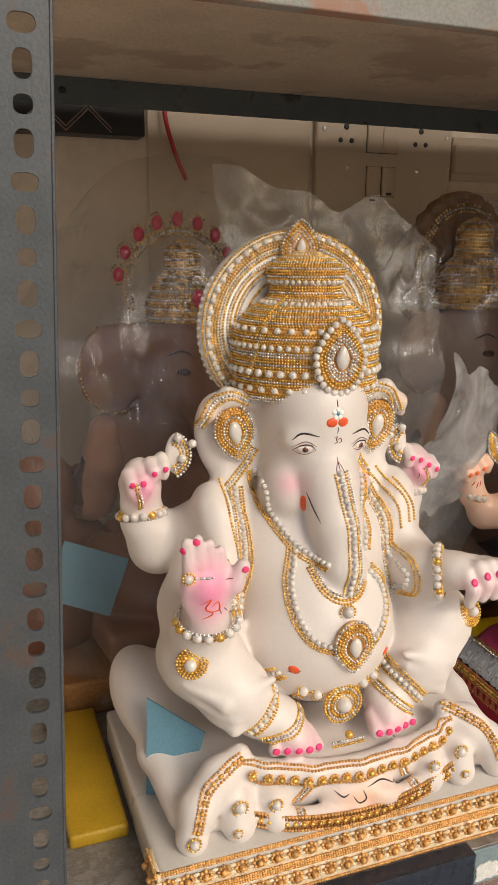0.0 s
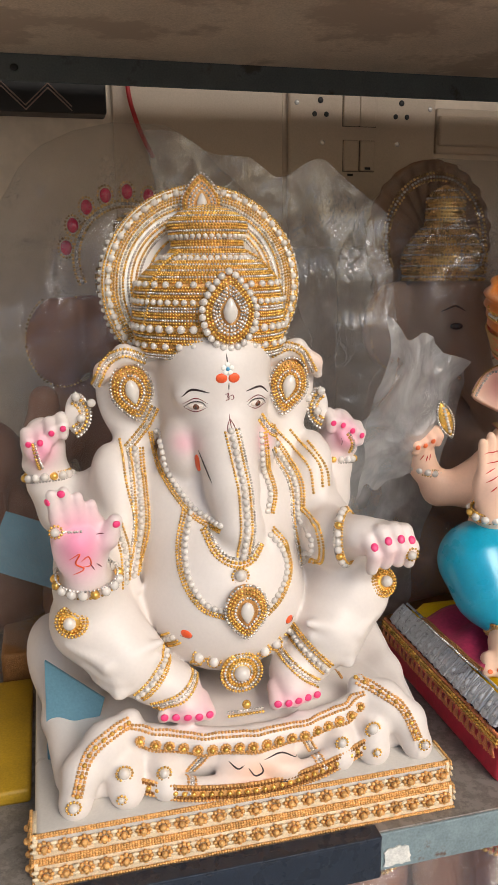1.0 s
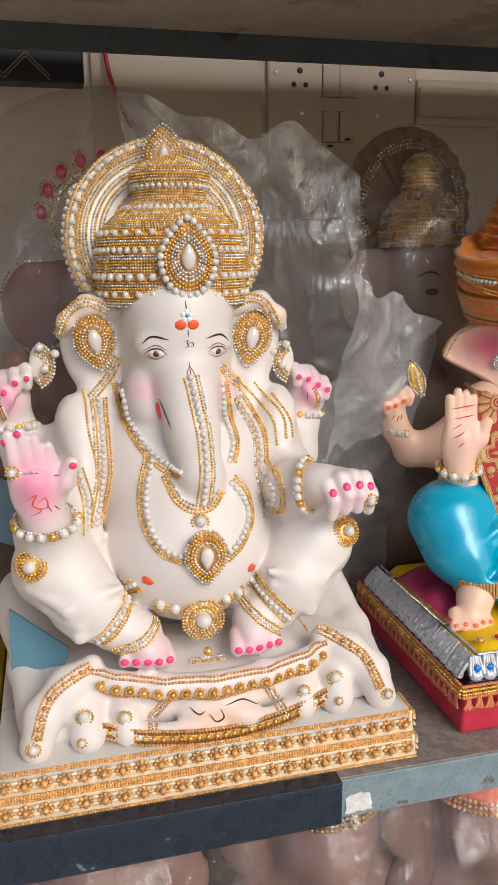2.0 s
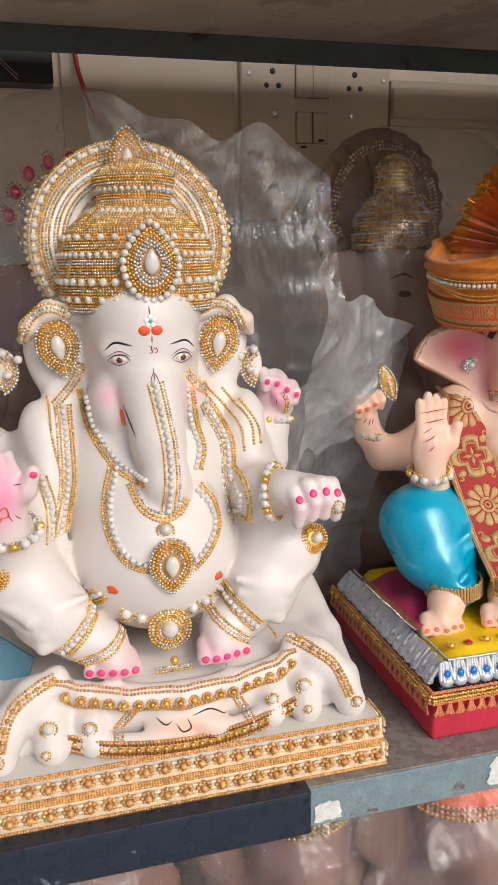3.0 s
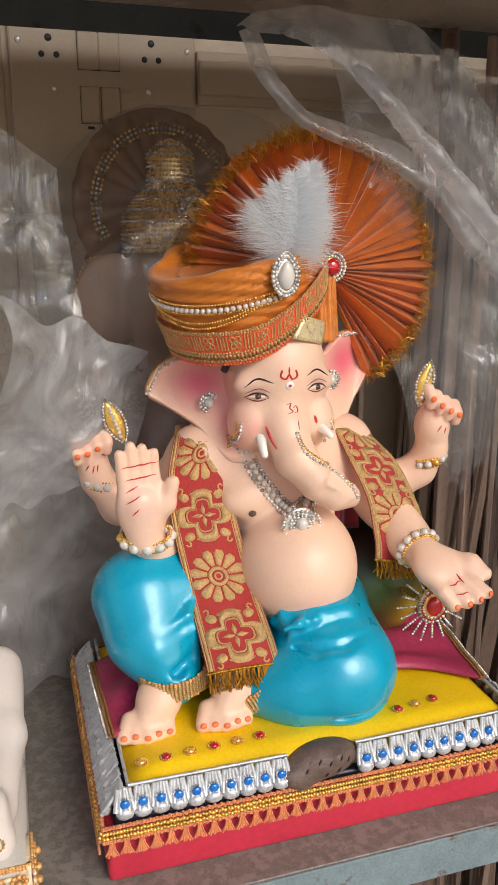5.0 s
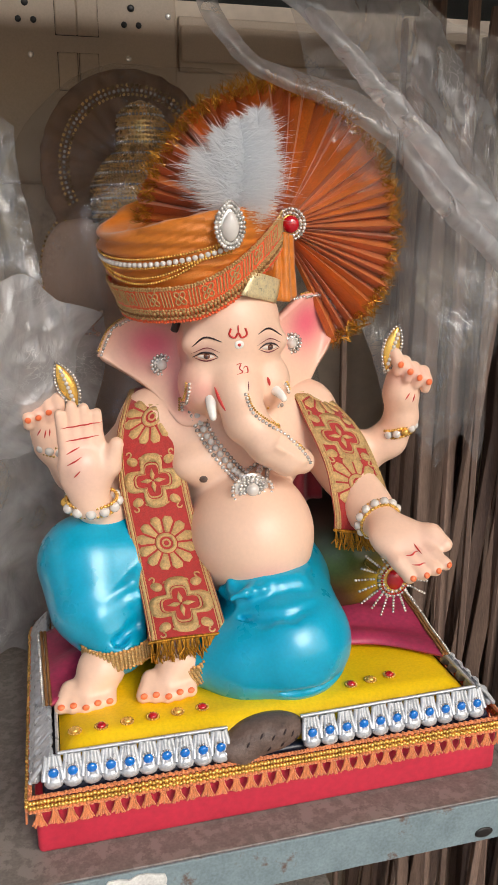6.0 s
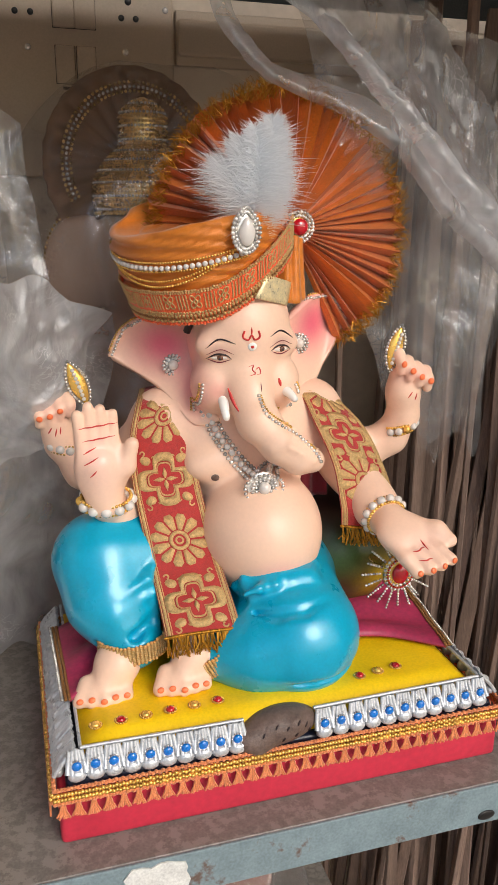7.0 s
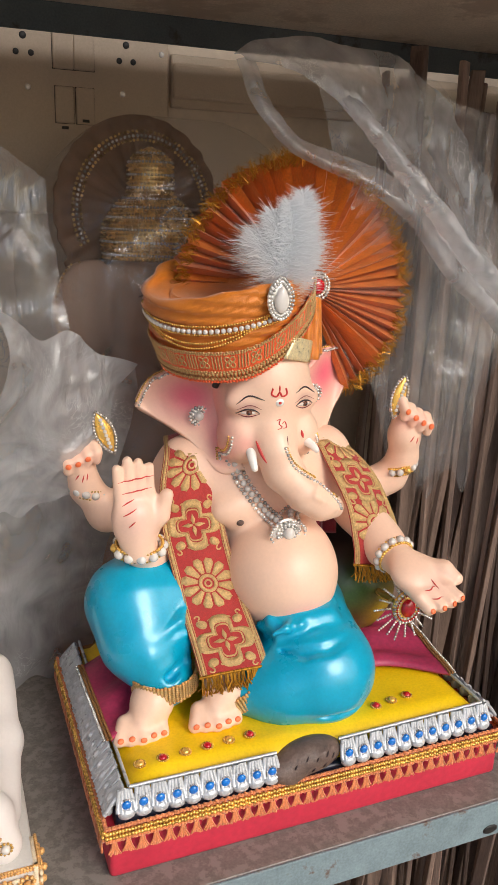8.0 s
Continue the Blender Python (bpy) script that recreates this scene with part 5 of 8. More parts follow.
def pedestal_two():
    p = empty("pedestal", (0.82, 0.74, SHELF), "red painted pedestal with peach fringe, silver frill and yellow cushion top", "pedestal")
    part("base", Build().add(*rounded_box((0.609, 0.60, SHELF), (1.031, 0.885, 1.046), 0.005, 3), RED_BASE), p, "glossy red painted base")
    part("edge", Build().add(*rounded_box((0.616, 0.604, 1.04), (1.024, 0.878, 1.056), 0.004, 2), NAVY), p, "dark navy ledge")
    # yellow cushion, slightly domed
    n = 24
    gx, gy = np.meshgrid(np.linspace(0, 1, n), np.linspace(0, 1, n), indexing="ij")
    edge = np.clip(np.minimum(np.minimum(gx, 1 - gx), np.minimum(gy, 1 - gy)) / 0.05, 0, 1) ** 0.5
    z = 1.07 + 0.014 * edge + 0.0012 * np.sin(gx * 19) * np.cos(gy * 13)
    top = np.stack([0.632 + 0.376 * gx, 0.612 + 0.256 * gy, z], -1)
    b = Build().add(*sheet(top), YELLOW)
    b.add(*rounded_box((0.632, 0.612, 1.05), (1.008, 0.868, 1.0705), 0.002, 1), YELLOW)
    part("cushion", b, p, "yellow painted cushion top")
    # silver frill with blue gems round three sides
    rng = random.Random(4)
    runs = [((0.618, 0.612), (0.772, 0.609), (0, -1), 10), ((0.838, 0.608), (1.016, 0.611), (0, -1), 11), ((0.627, 0.87), (0.627, 0.608), (-1, 0), 17), ((1.012, 0.612), (1.012, 0.86), (1, 0), 16)]
    for (x0, y0), (x1, y1), (nx, ny), count in runs:
        tx, ty = (x1 - x0), (y1 - y0)
        ln = math.hypot(tx, ty)
        tx, ty = tx / ln, ty / ln
        for j in range(count):
            u = (j + 0.5) / count
            px, py = x0 + (x1 - x0) * u, y0 + (y1 - y0) * u
            fr = Build()
            for k in range(5):
                a = (k - 2) * 0.0034
                fl = 1.0 if ny else 1.9
                pts = [(px + tx * a * 0.7 + nx * 0.002, py + ty * a * 0.7 + ny * 0.002, 1.081), (px + tx * a + nx * 0.0065 * fl, py + ty * a + ny * 0.0065, 1.07), (px + tx * a * 1.15 + nx * 0.0105 * fl, py + ty * a * 1.15 + ny * 0.0105, (1.0615 if ny else 1.057) + abs(k - 2) * 0.0012)]
                pts = np.array(pts) + [rng.uniform(-0.0005, 0.0005) for _ in range(3)]
                fr.add(*tube(smooth_path(pts, 0.004), 0.0022, 6), SILVER_PAINT)
            v, f = BALL[2]
            if nx:
                fr.add(v * (0.0085, 0.0042, 0.0075) + (px + nx * 0.009, py, 1.0685), f, SILVER_PAINT)
            fr.add(v * (0.0052 + 0.003 * abs(tx), 0.0052 + 0.003 * abs(ty), 0.006) + (px + nx * 0.0085 * fl, py + ny * 0.0085, 1.0605), f, SILVER_PAINT)
            part("frill_pleat", fr, p, "silver painted frill pleat")
        if ny:
            for j in range(count):
                u = (j + 0.5) / count
                px, py = x0 + (x1 - x0) * u, y0 + (y1 - y0) * u
                part("gem", gem(px, py - 0.0092, 1.0695, BLUE_GEM, 0.0044), p, "blue glass gem")
    for q0, q1 in (((0.63, 0.868, 1.0815), (0.63, 0.612, 1.0815)), ((0.63, 0.611, 1.0815), (0.772, 0.609, 1.0815)), ((0.838, 0.608, 1.0815), (1.01, 0.611, 1.0815)), ((1.01, 0.612, 1.0815), (1.01, 0.866, 1.0815))):
        part("piping", Build().add(*tube(smooth_path([q0, q1], 0.01), 0.0017, 6), SILVER_PAINT), p, "silver piping")
    # row of studs on the yellow top
    for j in range(6):
        x = 0.645 + j * 0.0222
        part("stud", gem_up(x, 0.632 + 0.0012 * j, 1.086, RED_GEM if j in (1, 3, 5) else GOLD), p, "beaded stud")
    for j in range(3):
        part("stud", gem_up(0.897 + j * 0.0205, 0.638 + 0.003 * j, 1.086, RED_GEM if j % 2 == 0 else GOLD), p, "beaded stud")
    # small grey mouse head in the frill
    m = Clay((0.74, 0.57, 1.03), (0.86, 0.66, 1.11), 0.002)
    m.egg((0.806, 0.612, 1.068), (0.036, 0.018, 0.017), (0, -6, 0), k=0.01)
    m.egg((0.78, 0.606, 1.058), (0.02, 0.012, 0.011), (0, 25, 0), k=0.01)
    m.egg((0.818, 0.60, 1.075), (0.007, 0.006, 0.007), k=0.004)
    v, f = m.mesh()
    b = Build().add(v, f, GREY_PAINT)
    t = tree_of(v, f)
    for k, (dx, dz) in enumerate(((-0.018, 0.0), (-0.006, 0.006), (0.004, 0.004), (0.014, 0.008), (0.022, 0.003), (0.0, -0.006), (0.012, -0.004), (0.026, -0.003))):
        paint_line(b, t, [(0.804 + dx, 1.068 + dz), (0.807 + dx, 1.072 + dz)], 0.0022, BROW)
    part("mouse_head", b, p, "small grey painted mouse head")
    # cord and tassel fringe
    for (x0, y0), (x1, y1), (nx, ny) in (((0.606, 0.597), (1.034, 0.597), (0, -1)), ((0.606, 0.885), (0.606, 0.597), (-1, 0)), ((1.034, 0.597), (1.034, 0.885), (1, 0))):
        ln = math.hypot(x1 - x0, y1 - y0)
        b = Build()
        u = np.linspace(0, 1, int(ln / 0.0028))
        for z, r, off, mm in ((1.054, 0.0022, 0.0, FRINGE), (1.0505, 0.0022, 0.002, GOLD), (1.0465, 0.0022, 0.003, GOLD), (1.043, 0.0022, 0.0028, FRINGE)):
            w = np.sin(u * ln / 0.0056 * 2 * math.pi) * 0.0006
            pts = np.stack([x0 + (x1 - x0) * u + nx * off, y0 + (y1 - y0) * u + ny * off, z + w], 1)
            balls(b, pts, r, mm, 1)
        part("braid", b, p, "peach and gold braid")
        count = int(ln / 0.0125)
        for j in range(count):
            px, py = x0 + (x1 - x0) * (j + 0.5) / count, y0 + (y1 - y0) * (j + 0.5) / count
            part("tassel", tassel(px + nx * 0.003, py + ny * 0.003, nx, ny, rng), p)


def gem(x, y, z, material, r):
    b = Build()
    v, f = BALL[2]
    b.add(v * (r, r * 0.55, r) + (x, y, z), f, material)
    a = np.arange(12) * math.pi / 6
    balls(b, np.stack([x + np.cos(a) * r * 1.1, np.full(12, y + 0.0012), z + np.sin(a) * r * 1.1], 1), r * 0.22, SILVER, 1)
    return b


def gem_up(x, y, z, material, r=0.004):
    b = Build()
    v, f = BALL[2]
    b.add(v * (r, r, r * 0.7) + (x, y, z), f, material)
    a = np.arange(14) * math.pi / 7
    balls(b, np.stack([x + np.cos(a) * r * 1.25, y + np.sin(a) * r * 1.25, np.full(14, z - 0.0004)], 1), 0.00125, GOLD, 1)
    return b


def tassel(x, y, nx, ny, rng):
    b = Build()
    tx, ty = -ny, nx
    for k in range(7):
        a = (k - 3) / 3
        l = 0.0125 + rng.uniform(-0.0015, 0.0015)
        pts = [(x + tx * a * 0.001, y + ty * a * 0.001, 1.042), (x + tx * a * 0.0024 + nx * 0.001, y + ty * a * 0.0024 + ny * 0.001, 1.042 - l * 0.5), (x + tx * a * 0.0054 + nx * 0.001, y + ty * a * 0.0054 + ny * 0.001, 1.042 - l)]
        b.add(*tube(np.array(pts), 0.0011, 4), FRINGE)
    return b


pedestal_two()


# ---- turban, fan and feather ----
def turban():
    p = empty("turban", (0.79, 0.80, 1.43), "orange silk turban with gold cords, pearl string and brocade band", "turban")
    c = Vector((0.788, 0.806, 1.468))
    tilt = np.array(Euler((radians(9), radians(-11), 0)).to_matrix())
    n, m = 72, 30
    a = np.linspace(0, 2 * math.pi, n + 1)
    prof = [(-0.03, 0.071), (-0.022, 0.0765), (-0.012, 0.079), (0.0, 0.081), (0.012, 0.083), (0.024, 0.0845), (0.036, 0.086), (0.045, 0.0845), (0.048, 0.078), (0.04, 0.066), (0.03, 0.03), (0.028, 0.002)]
    s = smooth_path(prof, 0.0035)

    def rise(w):
        """The band climbs towards the fan."""
        u = np.clip((np.asarray(w) + 0.35) / 1.5, 0, 1)
        return 0.036 * u * u * (3 - 2 * u)

    def at(ang, h, r):
        w = (ang + math.pi) % (2 * math.pi) - math.pi
        h = np.where(h < 0, np.maximum(h, -0.034 + 0.75 * rise(w) * np.clip((1.25 - w) / 0.3, 0, 1)), h)
        fold = 0.0034 * np.sin((h + 0.05) * 620 * (1 + 0.2 * np.sin(ang)) + 2.6 * np.sin(ang * 1.0)) * (h > -0.006) * (r > 0.05)
        rr = r + fold
        return np.stack([rr * np.sin(ang) * 0.99, -rr * np.cos(ang), h + 0.006 * np.cos(ang * 2) * (r > 0.06)], -1)

    grid = np.stack([at(a, np.full_like(a, h), r) for h, r in s], 0)
    pts = grid @ tilt.T + np.array(c)
    part("wrap", Build().add(*sheet(pts), SILK), p, "folded orange silk wrap")
    v, f = sheet(pts)

    def row(h, r, rad, material, a0=-2.3, a1=2.3, level=1, wave=0.0, gap=1.0, sag=0.0):
        w = np.linspace(a0, a1, int((a1 - a0) * r / (rad * 2 * gap)))
        u = (w - a0) / (a1 - a0)
        hh = h + wave * np.sin(w * 14) - sag * np.sin(u * math.pi)
        q = np.stack([r * 0.99 * np.sin(w), -r * np.cos(w), hh], -1)
        return q @ tilt.T + np.array(c), rad, material, level

    def band_at(w, u, out=0.0):
        """Place on the brocade band, u from its lower to its upper edge."""
        w, u = np.broadcast_arrays(np.asarray(w, float), np.asarray(u, float))
        h = -0.038 + 0.034 * u + rise(w)
        r = np.interp(h, (-0.038, -0.006, 0.012, 0.036), (0.0775, 0.0848, 0.0885, 0.0905)) + out
        return np.stack([r * 0.99 * np.sin(w), -r * np.cos(w), h], -1) @ tilt.T + np.array(c)

    ww = np.linspace(-2.3, 1.2, 80)
    b = Build().add(*slab_sheet(np.stack([band_at(ww, u) for u in np.linspace(0, 1, 6)], 0), 0.002), BAND)
    part("brocade_band", b, p, "red-orange brocade band")
    # woven bars and four-petalled flowers on the band
    weave = Build()
    for k in range(11):
        w0 = -2.15 + k * 0.31
        for j in range(4):
            weave.add(*tube(band_at(np.full(4, w0 + j * 0.036), np.linspace(0.46, 0.9, 4), 0.0012), 0.0008, 5), ZARI)
        a8 = np.linspace(0, 2 * math.pi, 33)
        rr = 0.35 + 0.65 * np.abs(np.sin(2 * a8))
        weave.add(*tube(band_at(w0 + 0.205 + 0.075 * rr * np.cos(a8), 0.68 + 0.23 * rr * np.sin(a8), 0.0012), 0.0008, 5), ZARI)
        weave.add(*tube(band_at(w0 + 0.205 + 0.018 * np.cos(a8), 0.68 + 0.06 * np.sin(a8), 0.0014), 0.0009, 5), ZARI)
    part("band_weave", weave, p, "gold woven bars and flowers")
    b = Build()
    for u, rad, mm in ((0.02, 0.0016, BAND), (0.12, 0.0019, ZARI), (0.2, 0.0019, OLD_GOLD), (0.28, 0.0019, ZARI), (0.36, 0.0015, ZARI), (0.95, 0.0013, ZARI), (1.0, 0.0015, ZARI)):
        balls(b, smooth_path(band_at(ww, u + 0.02 * np.sin(ww * 60), 0.001), rad * 2), rad, mm, 1)
    part("gold_border", b, p, "gold thread border")
    b = Build()
    q, rr, mm, lv = row(0.022, 0.0872, 0.0026, PEARL, -1.75, 0.3, 2, gap=1.05, sag=0.004)
    balls(b, q, rr, PEARL, 2)
    part("pearl_string", b, p, "pearl string")
    b = Build()
    for h, sag in ((0.030, 0.024), (0.031, 0.03), (0.018, 0.003), (0.027, 0.004)):
        q, rr, mm, lv = row(h, 0.0875, 0.0013, GOLD, -1.8, 0.22, 1, sag=sag)
        balls(b, q, rr, GOLD, 1)
    part("gold_chain", b, p, "fine gold bead chains")
    # gold tag under the fan
    g = []
    for u in np.linspace(0, 1, 10):
        w = 0.36 + 0.5 * u
        g.append([np.array([0.0852 * 0.99 * math.sin(w + 0.1 * q), -0.0852 * math.cos(w + 0.1 * q), -0.014 - 0.021 * u + 0.0085 * q]) @ tilt.T + np.array(c) for q in np.linspace(-1, 1, 6)])
    part("gold_tag", Build().add(*slab_sheet(g, 0.002), FOIL), p, "shiny pale gold tag")
    # cloth tucked in below the fan
    n2, m2 = 26, 20
    uu, vv = np.meshgrid(np.linspace(-1, 1, n2), np.linspace(0, 1, m2), indexing="ij")
    tuck = np.stack([0.863 + 0.026 * uu * (1 - 0.25 * vv) + 0.006 * vv, 0.764 + 0.03 * uu**2 + 0.0022 * np.sin(uu * 13 + vv * 3) + 0.012 * vv, 1.438 + 0.054 * vv - 0.006 * uu - 0.010 * (1 - vv) * (1 - uu**2)], -1)
    part("tucked_cloth", Build().add(*slab_sheet(tuck, 0.003), SILK), p, "orange silk tucked under the fan")
    # drop brooch at the front
    d = Build()
    o = np.array((0.802, 0.706, 1.497))
    v2, f2 = BALL[3]
    shape = v2 * (0.0075, 0.0045, 0.0125)
    shape[:, 0] *= 1 - 0.45 * np.clip(v2[:, 2], 0, 1)
    drop_pearl = Build().add(shape + o, f2, PEARL)
    w = np.linspace(0, 2 * math.pi, 30, endpoint=False)
    for rx, rz, rad in ((0.0095, 0.0155, 0.0019), (0.0125, 0.019, 0.0021)):
        x = np.sin(w) * rx * (1 - 0.5 * np.clip(np.cos(w), 0, 1) ** 2)
        balls(d, np.stack([o[0] + x, np.full_like(w, o[1] + 0.002), o[2] + np.cos(w) * rz + 0.001], 1), rad, SILVER, 1)
    d.add(v2 * (0.0125, 0.004, 0.019) + o + (0, 0.006, 0), f2, SILVER)
    d.add(*tube([o + (0, 0.006, 0), o + (0.0, 0.03, -0.01)], 0.003, 6), SILVER)
    brooch = part("drop_brooch", d, p, "pearl drop brooch set in cut glass")
    part("pearl", drop_pearl, brooch, "large drop pearl")

    # pleated fan with tinsel edge
    fan = empty("turban_fan", (0.885, 0.82, 1.5), "pleated orange cloth fan with gold tinsel edge on the turban", "turban fan")
    hub = np.array((0.878, 0.818, 1.496))
    pleats = 46
    uneven = random.Random(8)
    ang = np.linspace(radians(-62), radians(190), pleats * 2 + 1)
    ang[1:-1] += np.array([uneven.uniform(-0.4, 0.4) for _ in ang[1:-1]]) * (ang[1] - ang[0])
    deep = np.array([uneven.uniform(0.35, 1.45) for _ in ang])
    rad = np.linspace(0.006, 0.137, 22)
    g = np.zeros((len(rad), len(ang), 3))
    for i, r in enumerate(rad):
        amp = 0.0018 + 0.0072 * (r / 0.131)
        zig = np.where(np.arange(len(ang)) % 2 == 0, amp, -amp) * deep
        reach = r * (1 + 0.02 * np.sin(ang * 9))
        g[i, :, 0] = hub[0] + reach * np.cos(ang)
        g[i, :, 2] = hub[2] + reach * np.sin(ang)
        g[i, :, 1] = hub[1] + zig + 0.02 * (r / 0.131) ** 2 + 0.008 * np.sin(ang * 2.2) * (r / 0.131)
    part("pleated_cloth", Build().add(*slab_sheet(g, 0.0008), FAN_SILK), fan, "pleated orange silk", smooth=False)
    rng = random.Random(21)
    t = Build()
    for k in range(1900):
        aa = rng.uniform(ang[0], ang[-1])
        r0 = rng.uniform(0.124, 0.137)
        l = rng.uniform(0.004, 0.0105) * (1.15 if aa > 1.5 else 0.9)
        da = rng.uniform(-0.1, 0.1)
        y0 = hub[1] + 0.016 + 0.008 * math.sin(aa * 2.2) + rng.uniform(-0.008, 0.003)
        p0 = np.array((hub[0] + r0 * math.cos(aa), y0, hub[2] + r0 * math.sin(aa)))
        p2 = np.array((hub[0] + (r0 + l) * math.cos(aa + da), y0 - rng.uniform(-0.004, 0.008), hub[2] + (r0 + l) * math.sin(aa + da)))
        side = np.array((-math.sin(aa), rng.uniform(-0.6, 0.6), math.cos(aa))) * 0.00042
        t.add([p0 - side, p0 + side, p2 + side * 0.6, p2 - side * 0.6], [(0, 1, 2, 3)], TINSEL)
    part("tinsel_edge", t, fan, "ragged gold tinsel edge")
    d = Build()
    o = np.array((0.886, 0.803, 1.499))
    stone = Build().add(BALL[3][0] * (0.0085, 0.005, 0.0085) + o, BALL[3][1], RED_GEM)
    for r, q, cnt in ((0.011, 0.0021, 20), (0.0148, 0.0022, 26)):
        w = np.linspace(0, 2 * math.pi, cnt, endpoint=False)
        balls(d, np.stack([o[0] + np.cos(w) * r, np.full_like(w, o[1] + 0.002), o[2] + np.sin(w) * r], 1), q, SILVER, 1)
    d.add(BALL[2][0] * (0.015, 0.004, 0.015) + o + (0, 0.006, 0), BALL[2][1], GOLD)
    ruby = part("ruby_brooch", d, fan, "red glass brooch ringed with cut glass")
    part("gem", stone, ruby, "red glass stone")

    # soft white feather: barbs from a curved quill
    ft = Build()
    rng = random.Random(31)
    for root, tip, count, reach in (((0.816, 0.738, 1.495), (0.836, 0.745, 1.592), 1500, 1.0), ((0.812, 0.738, 1.505), (0.787, 0.742, 1.552), 1400, 1.3), ((0.813, 0.738, 1.51), (0.803, 0.736, 1.572), 1200, 1.15), ((0.815, 0.734, 1.50), (0.815, 0.73, 1.582), 1300, 1.0), ((0.822, 0.74, 1.49), (0.842, 0.74, 1.56), 700, 0.7)):
        root, tip = np.array(root), np.array(tip)
        for k in range(count * 3):
            u = rng.random() ** 0.75
            q = root + (tip - root) * u + np.array((0.005 * math.sin(u * 3), 0, 0))
            s = rng.choice((-1, 1))
            ln = (1.5 if rng.random() < 0.1 else 1.0) * reach * rng.uniform(0.008, 0.026) * (0.45 + 0.7 * math.sin(min(1, u * 0.8 + 0.2) * math.pi))
            out = np.array((s * rng.uniform(0.0, 1.0), rng.uniform(-0.9, 0.6), rng.uniform(0.0, 1.0)))
            out /= np.linalg.norm(out)
            bend = np.array((s * 0.25, rng.uniform(-0.25, 0.1), -0.22 + rng.uniform(-0.1, 0.25))) * ln
            pts = [q + out * ln * f + bend * f * f for f in (0.0, 0.35, 0.7, 1.0)]
            w = np.cross(out, (rng.uniform(-0.5, 0.5), 1, rng.uniform(-0.5, 0.5)))
            w = w / (np.linalg.norm(w) + 1e-9) * 0.00026
            ft.add([pts[0] - w, pts[0] + w, pts[1] + w, pts[1] - w, pts[2] + w * 0.8, pts[2] - w * 0.8, pts[3] + w * 0.2, pts[3] - w * 0.2], [(0, 1, 2, 3), (3, 2, 4, 5), (5, 4, 6, 7)], FEATHER)
        ft.add(*tube(smooth_path([root, (root + tip) / 2, tip], 0.006), 0.0006, 5), FEATHER)
    ft.make("feather_plume", None, "fluffy white feather plume tucked into the turban", "feather")


turban()


# ---- beading on the white statue ----
def teardrop(b, o, rx, rz, rows, up=1, pearl=0.3, lean=0.0, plate=BRAID):
    """A bead-set drop in an upright plane: concentric pointed rings round one long pearl."""
    o = np.asarray(o, float)
    w0 = np.linspace(0, 2 * math.pi, 200)
    ca, sa = math.cos(radians(lean)), math.sin(radians(lean))

    def outline(k):
        x = np.sin(w0) * rx * k * (1 - 0.55 * np.clip(np.cos(w0) * up, 0, 1) ** 1.5)
        z = np.cos(w0) * rz * k
        return np.stack([x * ca + z * sa, np.zeros_like(x), -x * sa + z * ca], 1)

    for k, rad, material, y in rows:
        line = smooth_path(outline(k)[::4], rad * 2.02)[:-1]
        balls(b, o + line + (0, y, 0), rad, material, 1 if rad < 0.0024 else 2)
    v, f = BALL[3]
    p = v * (rx * pearl, rx * pearl * 0.7, rz * pearl * 1.25)
    p[:, 0] *= 1 - 0.45 * np.clip(v[:, 2] * up, 0, 1)
    p = np.stack([p[:, 0] * ca + p[:, 2] * sa, p[:, 1], -p[:, 0] * sa + p[:, 2] * ca], 1)
    b.add(p + o - (0, 0.002, 0), f, PEARL)
    bv = v * (rx * 0.97, 0.004, rz * 0.97)
    bv[:, 0] *= 1 - 0.5 * np.clip(v[:, 2] * up, 0, 1)
    bv = np.stack([bv[:, 0] * ca + bv[:, 2] * sa, bv[:, 1], -bv[:, 0] * sa + bv[:, 2] * ca], 1)
    b.add(bv + o + (0, 0.0062, 0), f, plate)


